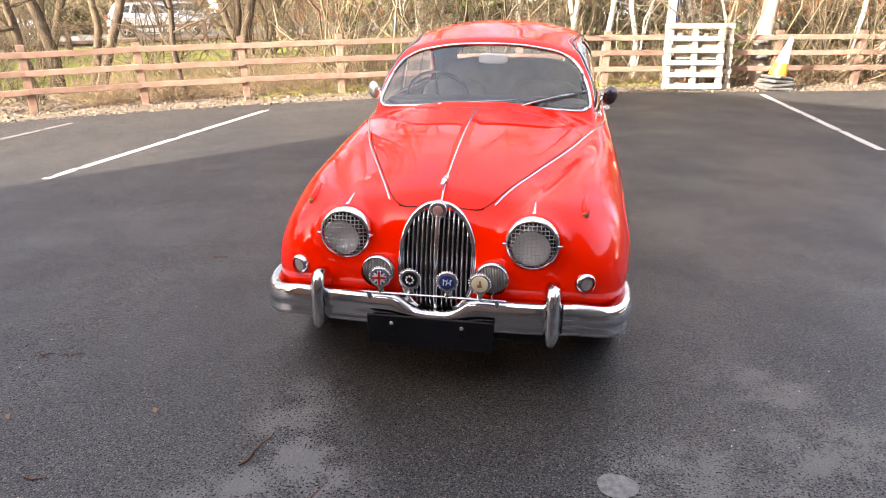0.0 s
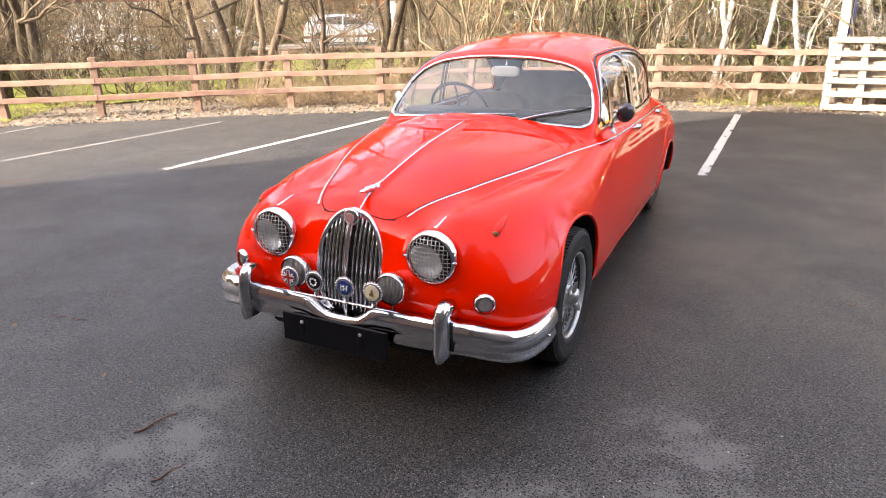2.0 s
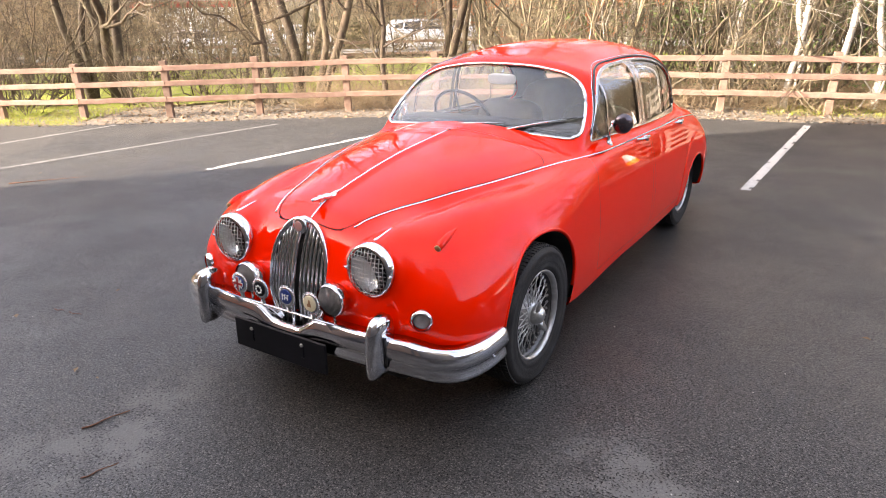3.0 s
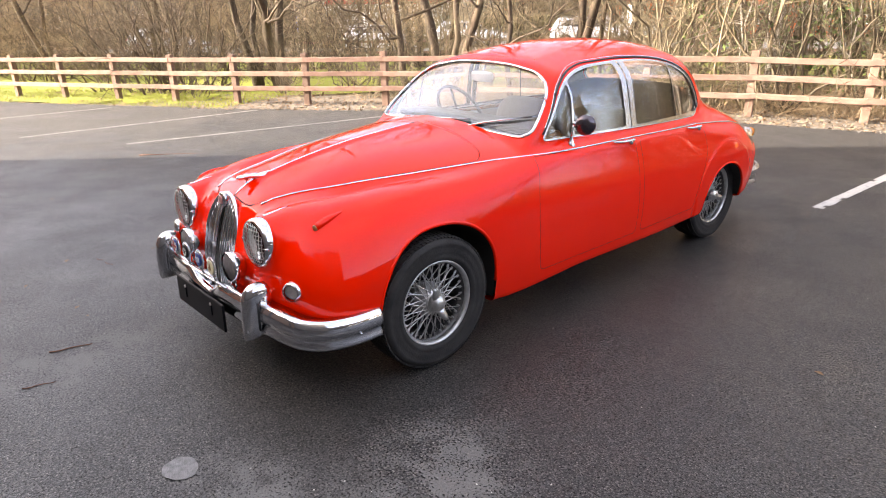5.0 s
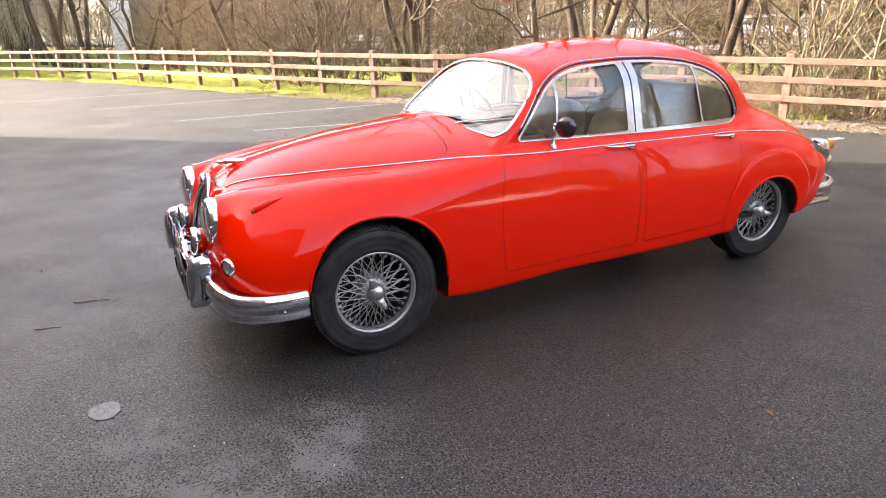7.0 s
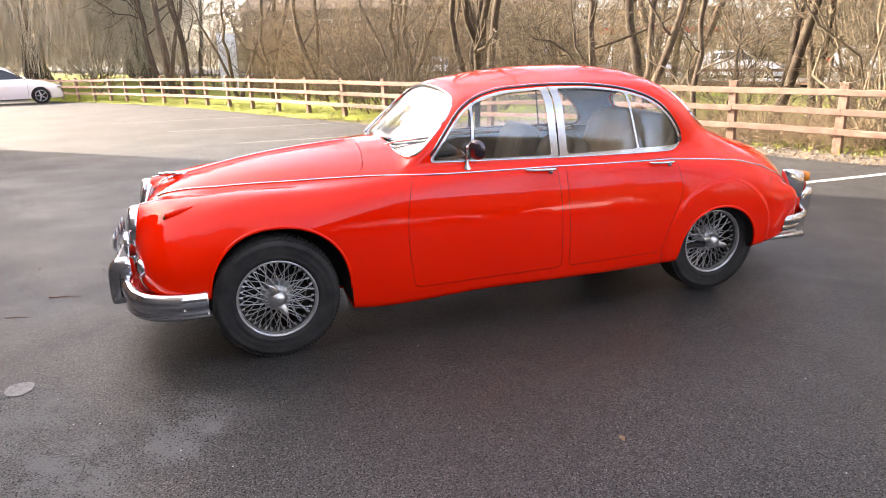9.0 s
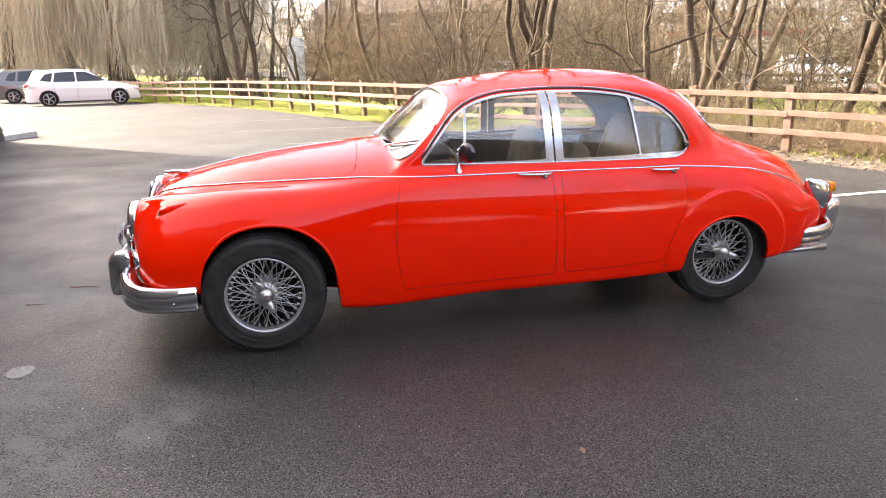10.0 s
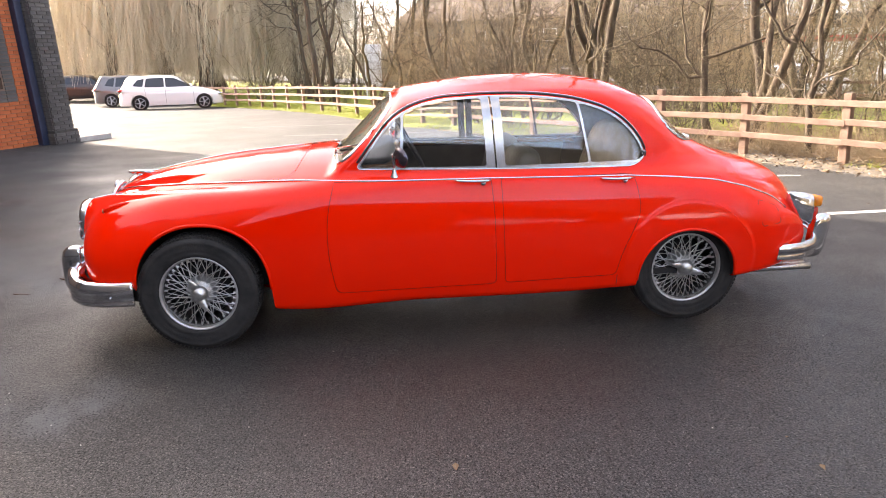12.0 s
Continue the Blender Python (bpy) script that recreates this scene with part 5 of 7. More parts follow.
fine_x = np.concatenate([np.arange(-70, -40, 2.0), np.arange(-40, 16, 0.5), np.arange(16, 60, 4.0)])
fine_y = np.concatenate([np.arange(-70, -20, 5.0), np.arange(-20, 14, 0.5)])
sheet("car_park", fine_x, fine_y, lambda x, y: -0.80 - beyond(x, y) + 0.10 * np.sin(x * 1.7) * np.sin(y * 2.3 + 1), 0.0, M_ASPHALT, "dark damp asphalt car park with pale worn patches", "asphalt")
sheet("verge", np.arange(-44, 16, 0.4), np.arange(-22, 18, 0.4), lambda x, y: np.minimum(np.minimum(beyond(x, y) + 0.95, 1.6 - beyond(x, y)), x + 13.5 + 1.2 * np.sin(y * 1.9)), -0.012, M_VERGE, "gravel and dead-leaf verge along the fence", "verge", rough=0.03)
lawn_keep = lambda x, y: np.minimum(beyond(x, y) - 3.2 + 2.6 * smooth01(-8.5, -12.5, x), 17.5 - beyond(x, y))
sheet("lawn", np.arange(-70, 30, 1.0), np.arange(-34, 44, 1.0), lawn_keep, -0.02, M_LAWN, "bright winter lawn behind the fence", "lawn", rough=0.05)
sheet("grass_strip", np.arange(-44, -6, 0.3), np.arange(-22, 8, 0.3), lambda x, y: np.minimum(np.minimum(beyond(x, y) + 0.85, 1.3 - beyond(x, y)), -11.8 - x + 0.8 * np.sin(y * 2.1) + 0.5 * np.sin(x * 5.3 + y * 3.1)), 0.012, M_LAWN, "mossy yellow-green grass strip under the fence", "grass", rough=0.04)
sheet("far_road", np.arange(-90, 50, 2.0), np.arange(-40, 60, 2.0), lambda x, y: np.minimum(beyond(x, y) - 19.0, 26.5 - beyond(x, y)), 0.10, M_ROAD, "grey road beyond the lawn", "road")


# painted bay lines, each a worn strip
def bay_line(x0, y0, x1, y1, w=0.095):
    d = Vector((x1 - x0, y1 - y0, 0))
    n = int(d.length / 0.07)
    side = Vector((-d.y, d.x, 0)).normalized() * w / 2
    rng = random.Random(int(x0 * 100))
    v, f = [], []
    for i in range(n + 1):
        p = Vector((x0, y0, 0)) + d * i / n
        for k in (-1, -0.33, 0.33, 1):
            q = p + side * k * (1 + (rng.uniform(-0.12, 0.05) if abs(k) == 1 else 0))
            v.append((q.x, q.y, gz(q.x, q.y) + 0.004))
    f = [(i * 4 + k, i * 4 + k + 1, i * 4 + k + 5, i * 4 + k + 4) for i in range(n) for k in range(3) if rng.random() > 0.04]
    tagged(ob_mesh("parking_line", v, f, M_PAINT if x0 > -6 else M_FAINT, smooth=False), "worn white painted parking bay line on asphalt", "line", group="parking bay lines", kind="structure")


for a in ((0.94, 4.10, 0.98, 8.35), (3.86, 4.75, 3.66, 9.0), (-1.63, 3.9, -1.80, 7.3), (-4.28, 2.22, -3.85, 6.3), (-6.62, 0.95, -6.12, 5.05), (-8.45, 0.05, -8.65, 3.9), (-11.2, -1.2, -11.4, 2.2), (-13.9, -2.6, -14.2, 0.7)):
    bay_line(*a)

# a drain cover in the asphalt
M_IRON = mottled("cast_iron", (0.05, 0.047, 0.044), (0.10, 0.095, 0.09), scale=25, rough=0.85, bump=0.5, bump_scale=80)
cover = thing("drain_cover", "rectangular iron drain cover set in asphalt", "drain cover", kind="structure", at=pose(-8.42, -0.93, gz(-8.42, -0.93), 0, 0, 80))
box("cover_frame", (0, 0, -0.002), (0.62, 0.46, 0.014), M_IRON, cover, bevel=0.004)
for k in range(9):
    box("cover_bar", (-0.24 + k * 0.06, 0, 0.005), (0.03, 0.38, 0.006), M_IRON, cover, bevel=0.002)
# a pale round spot of old paint
bm = bmesh.new()
bmesh.ops.create_circle(bm, cap_ends=True, radius=0.088, segments=48)
for v_ in bm.verts:
    k = 1 + 0.04 * math.sin(3 * math.atan2(v_.co.y, v_.co.x) + 1) + 0.02 * math.sin(7 * math.atan2(v_.co.y, v_.co.x))
    v_.co = Vector((0.742 + v_.co.x * k * 0.82, -1.235 + v_.co.y * k * 0.72, 0.004))
spot = part("paint_spot", bm, mottled("old_paint_spot", (0.08, 0.078, 0.076), (0.18, 0.176, 0.17), scale=40, rough=0.42, bump=0.3, bump_scale=200, where="Object"))
tagged(spot, "pale round spot of old paint on asphalt", "paint spot", kind="structure")


# ---------------------------------------------------------------- fence
M_WOOD = mottled("fence_wood", (0.135, 0.074, 0.056), (0.20, 0.118, 0.090), scale=6.0, rough=0.85, bump=0.35, bump_scale=50, per_object=0.22, c3=(0.25, 0.168, 0.135), stretch=(1, 1, 1))


def rough_bar(sx, sy, sz, seed, n=6, mat=M_WOOD):
    """A sawn bar along x with slightly uneven edges."""
    rng = random.Random(seed)
    v, f = [], []
    for i in range(n + 1):
        x = -sx / 2 + sx * i / n
        a, b = rng.uniform(-0.004, 0.004), rng.uniform(-0.004, 0.004)
        c = 0.006
        for y, z in ((-sy / 2 + c, -sz / 2), (sy / 2 - c, -sz / 2), (sy / 2, -sz / 2 + c), (sy / 2, sz / 2 - c), (sy / 2 - c, sz / 2), (-sy / 2 + c, sz / 2), (-sy / 2, sz / 2 - c), (-sy / 2, -sz / 2 + c)):
            v.append((x, y + a, z + b))
    for i in range(n):
        f += [(i * 8 + k, i * 8 + (k + 1) % 8, (i + 1) * 8 + (k + 1) % 8, (i + 1) * 8 + k) for k in range(8)]
    f += [tuple(reversed(range(8))), tuple(n * 8 + k for k in range(8))]
    me = bpy.data.meshes.new("bar")
    me.from_pydata(v, [], f)
    me.materials.append(mat)
    return me


fence = thing("fence", "weathered brown wooden post-and-rail fence with three rails", "fence")
M_POST = mottled("post_wood", (0.10, 0.06, 0.045), (0.17, 0.105, 0.078), scale=6.0, rough=0.9, bump=0.35, bump_scale=50, per_object=0.25, c3=(0.22, 0.15, 0.115))
post_meshes = [rough_bar(1.30, 0.10, 0.115, s, mat=M_POST) for s in range(4)]
rail_meshes = [rough_bar(1.0, 0.036, 0.088, 10 + s, 8) for s in range(6)]
STEP = 1.56
_s0 = float(_seg[np.argmin(np.linalg.norm(FENCE - np.array((-6.1, 6.73)), axis=1))]) % STEP
posts = []
rng_f = random.Random(5)
for k in range(int((_seg[-1] - 1) / STEP)):
    p, d = along(_s0 + k * STEP)
    posts.append((p, d, gz(*p)))
for k, (p, d, z) in enumerate(posts):
    o = new("post", post_meshes[k % 4])
    o.parent = fence
    yaw = math.degrees(math.atan2(d[1], d[0]))
    top = 0.955 + rng_f.uniform(-0.02, 0.02)
    o.matrix_local = Matrix.Translation((p[0], p[1], z + top - 0.65)) @ pose(0, 0, 0, 2, 0, 0) @ pose(0, 0, 0, 0, 0, yaw) @ pose(0, 0, 0, rng_f.uniform(-1, 1), 90 + rng_f.uniform(-1.5, 1.5), 0)
for k in range(len(posts) - 1):
    (p, d, z), (q, e, z2) = posts[k], posts[k + 1]
    nrm = np.array((d[1], -d[0]))
    if nrm @ np.array((0.5, -0.85)) < 0:
        nrm = -nrm
    for h in (0.84, 0.575, 0.305):
        a = Vector((p[0] + nrm[0] * 0.072, p[1] + nrm[1] * 0.072, z + h + rng_f.uniform(-0.008, 0.008)))
        b = Vector((q[0] + nrm[0] * 0.072, q[1] + nrm[1] * 0.072, z2 + h + rng_f.uniform(-0.008, 0.008)))
        o = new("rail", rail_meshes[rng_f.randrange(6)])
        o.parent = fence
        dv = b - a
        o.matrix_local = Matrix.Translation((a + b) / 2) @ dv.to_track_quat("X", "Z").to_matrix().to_4x4() @ Matrix.Diagonal((dv.length * 0.999, 1, 1, 1))


# ---------------------------------------------------------------- trees and bushes, all bare but for ivy
M_BARK = mottled("bark_brown", (0.030, 0.022, 0.016), (0.075, 0.053, 0.036), scale=7.0, rough=0.95, bump=0.9, bump_scale=30, stretch=(1, 1, 0.25), per_object=0.25, c3=(0.12, 0.105, 0.062))
M_TWIG = mottled("twig_tan", (0.05, 0.040, 0.026), (0.15, 0.118, 0.075), scale=1.6, rough=0.9, per_object=0.5, c3=(0.28, 0.228, 0.155))
M_BIRCH = mottled("birch_bark", (0.30, 0.27, 0.235), (0.42, 0.39, 0.345), scale=4.0, rough=0.8, bump=0.3, bump_scale=20, stretch=(1, 1, 3), c3=(0.16, 0.13, 0.11))
M_WILLOW = mottled("willow_twig", (0.44, 0.37, 0.25), (0.62, 0.54, 0.40), scale=2.0, rough=0.85, per_object=0.15)
M_IVY = mottled("ivy_leaf", (0.035, 0.06, 0.015), (0.09, 0.13, 0.03), scale=3.0, rough=0.45, c3=(0.16, 0.18, 0.06))
M_STRAW = mottled("dead_stem", (0.12, 0.085, 0.052), (0.29, 0.215, 0.135), scale=2.0, rough=0.95, c3=(0.15, 0.088, 0.048))
M_LEAF = mottled("dead_leaf", (0.11, 0.062, 0.034), (0.22, 0.145, 0.085), scale=5.0, rough=0.9, c3=(0.30, 0.24, 0.17))
M_BLADE = mottled("grass_blade", (0.115, 0.142, 0.008), (0.20, 0.228, 0.014), scale=2.0, rough=0.7, c3=(0.20, 0.175, 0.05))


def bundle(P, R, sides=3):
    """Tubes along many polylines at once: P (branches, points, 3), R (branches, points)."""
    B, n, _ = P.shape
    T = np.gradient(P, axis=1)
    T /= np.maximum(np.linalg.norm(T, axis=2), 1e-9)[..., None]
    ref = np.where(np.abs(T[..., 2:3]) > 0.9, np.array((1.0, 0, 0)), np.array((0, 0, 1.0)))
    A = np.cross(T, ref)
    A /= np.maximum(np.linalg.norm(A, axis=2), 1e-9)[..., None]
    C = np.cross(A, T)
    th = 2 * np.pi * np.arange(sides) / sides
    V = P[:, :, None] + R[:, :, None, None] * (A[:, :, None] * np.cos(th)[None, None, :, None] + C[:, :, None] * np.sin(th)[None, None, :, None])
    idx = np.arange(B * n * sides).reshape(B, n, sides)
    nxt = np.roll(idx, -1, axis=2)
    F = np.stack([idx[:, :-1], idx[:, 1:], nxt[:, 1:], nxt[:, :-1]], -1).reshape(-1, 4)
    return V.reshape(-1, 3), F


def quick_mesh(name, chunks, mats):
    """One mesh from (vertices, faces, material index) chunks."""
    vs, fs, mi, n = [], [], [], 0
    for v, f, m in chunks:
        vs.append(v)
        fs.append(f + n)
        mi.append(np.full(len(f), m))
        n += len(v)
    V, F, MI = np.vstack(vs), np.vstack(fs), np.concatenate(mi)
    me = bpy.data.meshes.new(name)
    k = F.shape[1]
    me.vertices.add(len(V))
    me.vertices.foreach_set("co", V.ravel())
    me.loops.add(F.size)
    me.loops.foreach_set("vertex_index", F.ravel().astype(np.int32))
    me.polygons.add(len(F))
    me.polygons.foreach_set("loop_start", np.arange(0, F.size, k, dtype=np.int32))
    me.polygons.foreach_set("material_index", MI.astype(np.int32))
    me.polygons.foreach_set("use_smooth", np.ones(len(F), bool))
    for m in mats:
        me.materials.append(m)
    me.update(calc_edges=True)
    return me


def unit(a):
    return a / np.maximum(np.linalg.norm(a, axis=-1), 1e-9)[..., None]


def lines(rng, base, direction, length, n, wiggle=0.06, droop=0.0, rise=0.0):
    """Crooked polylines from base points along directions."""
    B = len(base)
    s = np.linspace(0, 1, n)
    P = base[:, None] + direction[:, None] * (length[:, None] * s)[..., None]
    w = np.cumsum(rng.normal(0, 1, (B, n, 3)), axis=1) * (wiggle * length / math.sqrt(n))[:, None, None]
    w[:, 0] = 0
    P = P + w
    P[..., 2] += (rise - droop) * length[:, None] * s ** 2
    return P


def sprout(rng, P, R, count, length, spread=0.8, up=0.2, n=5, rf=0.55, tip=0.25, lo=0.25, wiggle=0.07, droop=0.0, rise=0.0, rmin=0.0022):
    """Branches off existing ones."""
    B, m, _ = P.shape
    weight = np.linalg.norm(P[:, -1] - P[:, 0], axis=1)
    i = rng.choice(B, count, p=weight / weight.sum())
    t = lo + (1 - lo) * rng.random(count) ** 0.8
    k = np.clip((t * (m - 1)).astype(int), 0, m - 2)
    fr = (t * (m - 1) - k)[:, None]
    base = P[i, k] * (1 - fr) + P[i, k + 1] * fr
    tan = unit(P[i, k + 1] - P[i, k])
    d = unit(tan * (1 - spread * 0.6) + unit(rng.normal(0, 1, (count, 3))) * spread + np.array((0, 0, up)))
    L = length * rng.uniform(0.45, 1.25, count) * (1.15 - 0.5 * t)
    r0 = np.maximum((R[i, k] * (1 - fr[:, 0]) + R[i, k + 1] * fr[:, 0]) * rf, rmin)
    Q = lines(rng, base, d, L, n, wiggle, droop, rise)
    return Q, r0[:, None] * np.linspace(1, tip, n)[None]


def shrub_mesh(seed, height=4.0, stems=9, lean=0.45, r=0.03, twigs=(60, 230, 270), mats=(M_TWIG, M_TWIG), ring=0.25):
    rng = np.random.default_rng(seed)
    a = rng.uniform(0, 2 * np.pi, stems)
    base = np.column_stack([np.cos(a), np.sin(a), np.zeros(stems)]) * (rng.random(stems) * ring)[:, None]
    d = unit(np.column_stack([np.cos(a), np.sin(a), np.zeros(stems)]) * (rng.random(stems) * lean)[:, None] + rng.normal(0, 0.10, (stems, 3)) + np.array((0, 0, 1.0)))
    P = lines(rng, base, d, height * rng.uniform(0.55, 1.0, stems), 8, 0.11)
    R = (r * rng.uniform(0.5, 1.1, stems))[:, None] * np.linspace(1, 0.25, 8)[None]
    p1, r1 = sprout(rng, P, R, twigs[0], height * 0.40, 0.95, 0.10, 5, 0.5, lo=0.1, wiggle=0.11)
    p2, r2 = sprout(rng, p1, r1, twigs[1], height * 0.18, 1.0, 0.05, 3, 0.6, rmin=0.0035, wiggle=0.12)
    p3, r3 = sprout(rng, p2, r2, twigs[2], height * 0.085, 1.0, 0.05, 2, 0.7, rmin=0.0028)
    ch = [(*bundle(P, R, 5), 0), (*bundle(p1, r1, 3), 0), (*bundle(p2, r2, 3), 1), (*bundle(p3, r3, 3), 1)]
    return quick_mesh("shrub", ch, mats)


def tree_meshes(seed, height=9.0, r=0.2, trunks=1, limbs=14, lean=0.12, fork=0.35, twigs=(90, 420, 800), bark=M_BARK, twig=M_TWIG, limb_len=0.45, droop=0.0, spread=0.75, start=0.22):
    """Trunk and crown of a bare tree, as two meshes."""
    rng = np.random.default_rng(seed)
    a = rng.uniform(0, 2 * np.pi, trunks)
    d = unit(np.column_stack([np.cos(a), np.sin(a), np.zeros(trunks)]) * (rng.uniform(0.3, 1, trunks) * (lean if trunks == 1 else fork))[:, None] + np.array((0, 0, 1.0)))
    base = np.column_stack([np.cos(a), np.sin(a), np.full(trunks, -0.15)]) * (np.array((0.5, 0.5, 1.0)) * (r if trunks > 1 else 0.0) + np.array((0, 0, 0.15)))
    base[:, 2] = -0.15
    P = lines(rng, base, d, height * rng.uniform(0.8, 1.0, trunks), 12, 0.035)
    tap = np.interp(np.linspace(0, 1, 12), [0, 0.05, 0.4, 1], [1.35, 1.0, 0.72, 0.12])
    R = (r * rng.uniform(0.7, 1.0, trunks))[:, None] * tap[None]
    p0, r0 = sprout(rng, P, R, limbs, height * limb_len, spread, 0.25, 8, 0.42, lo=start, wiggle=0.10)
    p1, r1 = sprout(rng, p0, r0, twigs[0], height * 0.20, 0.8, 0.2, 5, 0.5, lo=0.15)
    p2, r2 = sprout(rng, p1, r1, twigs[1], height * 0.09, 0.9, 0.1, 3, 0.6, rmin=0.004, droop=droop)
    p3, r3 = sprout(rng, p2, r2, twigs[2], height * 0.05, 1.0, 0.1, 2, 0.7, rmin=0.003, droop=droop)
    trunk = quick_mesh("trunk", [(*bundle(P, R, 9), 0)], (bark,))
    crown = quick_mesh("crown", [(*bundle(p0, r0, 5), 0), (*bundle(p1, r1, 4), 0), (*bundle(p2, r2, 3), 1), (*bundle(p3, r3, 3), 1)], (bark, twig))
    return trunk, crown


def put_tree(name, meshes, x, y, yaw, k, label, group):
    e = thing(name, label, "tree", group, at=pose(x, y, gz(x, y) - 0.05, 0, 0, yaw) @ Matrix.Diagonal((k, k, k, 1)))
    for part_name, me in zip(("trunk", "crown"), meshes):
        o = new(part_name, me)
        o.parent = e
    return e


rng_t = random.Random(11)
SHRUBS = [shrub_mesh(100 + s, height=3.6 + 0.4 * (s % 3), stems=9 + 2 * (s % 3), lean=0.6 + 0.25 * (s % 3), r=0.024) for s in range(6)]
FAR_SHRUBS = [shrub_mesh(180 + s, height=3.8, stems=9, lean=0.8, r=0.026, twigs=(46, 170, 220)) for s in range(4)]
BUSHY = [shrub_mesh(140 + s, height=2.6, stems=16, lean=0.9, r=0.018, twigs=(120, 380, 450), mats=(M_BARK, M_BARK), ring=0.4) for s in range(3)]
SAPLING = [shrub_mesh(160 + s, height=6.0, stems=3, lean=0.10, r=0.035, twigs=(34, 120, 200), mats=(M_BIRCH if s % 2 else M_TWIG, M_TWIG), ring=0.35) for s in range(4)]


def put_shrub(me, x, y, yaw, k, label, group, name="shrub"):
    o = new(name, me)
    o.matrix_world = pose(x, y, gz(x, y) - 0.06, 0, 0, yaw) @ Matrix.Diagonal((k, k, k * rng_t.uniform(0.9, 1.15), 1))
    tagged(o, label, "shrub", group)


def off_fence(s, d):
    """A point d metres beyond the fence at s along it."""
    p, t = along(s)
    n = np.array((-t[1], t[0]))
    if n @ np.array((-0.5, 0.85)) < 0:
        n = -n
    return p + n * d


S_OF = lambda x: float(np.interp(-x, -FENCE[:, 0], _seg))
# a dense belt of saplings and shrubs to the east, looser westward
for k in range(46):
    s = rng_t.uniform(S_OF(9), S_OF(-4.8))
    q = off_fence(s, 0.6 + 4.2 * rng_t.random() ** 1.3)
    put_shrub(SHRUBS[k % 6], q[0], q[1], rng_t.uniform(0, 360), rng_t.uniform(0.7, 1.25), "bare tan twiggy shrub behind the fence", "shrubs behind the fence")
for k in range(34):
    s = rng_t.uniform(S_OF(10), S_OF(-3))
    q = off_fence(s, 0.5 + 3.0 * rng_t.random())
    put_shrub(SAPLING[k % 4], q[0], q[1], rng_t.uniform(0, 360), rng_t.uniform(0.8, 1.2), "slender pale birch saplings behind the fence" if k % 2 else "slender bare saplings behind the fence", "saplings behind the fence", "sapling")
for k in range(18):
    s = rng_t.uniform(S_OF(-8), S_OF(-36))
    q = off_fence(s, 3.5 + 8.0 * rng_t.random() ** 1.5)
    put_shrub(BUSHY[k % 3] if k % 2 else SHRUBS[k % 6], q[0], q[1], rng_t.uniform(0, 360), rng_t.uniform(0.8, 1.5), "bare bushy grey-brown shrub on the lawn edge", "shrubs on the lawn edge")
rng_k = random.Random(77)
for k in range(44):
    q = off_fence(rng_k.uniform(S_OF(9), S_OF(-12)), 0.4 + 2.4 * rng_k.random())
    put_shrub(SHRUBS[k % 6], q[0], q[1], rng_k.uniform(0, 360), rng_k.uniform(0.30, 0.48), "low tangled bare shrub close behind the fence", "low shrubs behind the fence")
for k in range(5):
    q = off_fence(rng_k.uniform(S_OF(-5), S_OF(-15)), 1.2 + 4.5 * rng_k.random())
    put_shrub(BUSHY[k % 3], q[0], q[1], rng_k.uniform(0, 360), rng_k.uniform(1.0, 1.5), "dense dark twiggy bush behind the fence", "bushes behind the fence")
for k in range(22):
    s = rng_t.uniform(S_OF(6), S_OF(-34))
    q = off_fence(s, 9 + 12 * rng_t.random())
    put_shrub(FAR_SHRUBS[k % 4], q[0], q[1], rng_t.uniform(0, 360), rng_t.uniform(1.0, 1.7), "bare shrub on the far side of the lawn", "shrubs across the lawn")

for k in range(22):
    x = 9.6 + 0.95 * k
    put_shrub(SHRUBS[k % 6], x, 9.6 + 0.22 * (x - 9) + 1.6 * (k % 3), 71 * k, 1.0 + 0.12 * (k % 4), "bare tan twiggy shrub at the end of the car park", "shrubs behind the fence")

ROUND = [shrub_mesh(210 + s, height=4.0, stems=15, lean=1.05, r=0.022, twigs=(240, 1300, 3200), mats=(M_BARK, M_STRAW), ring=0.5) for s in range(2)]
for k, (x, y, size) in enumerate(((-22.0, 3.0, 0.9), (-19.2, 4.6, 0.95), (-20.4, 6.8, 1.1), (-24.6, 4.2, 1.0), (-15.6, 7.4, 1.0), (-27.8, 2.6, 0.9), (-12.0, 9.6, 0.9), (-31.5, 3.0, 1.0), (-16.5, 10.5, 1.1), (-8.2, 10.8, 0.9), (-36.0, 2.5, 1.1))):
    put_shrub(ROUND[k % 2], x, y, 77 * k, size, "round pale bush of fine bare twigs on the lawn", "round bushes on the lawn")

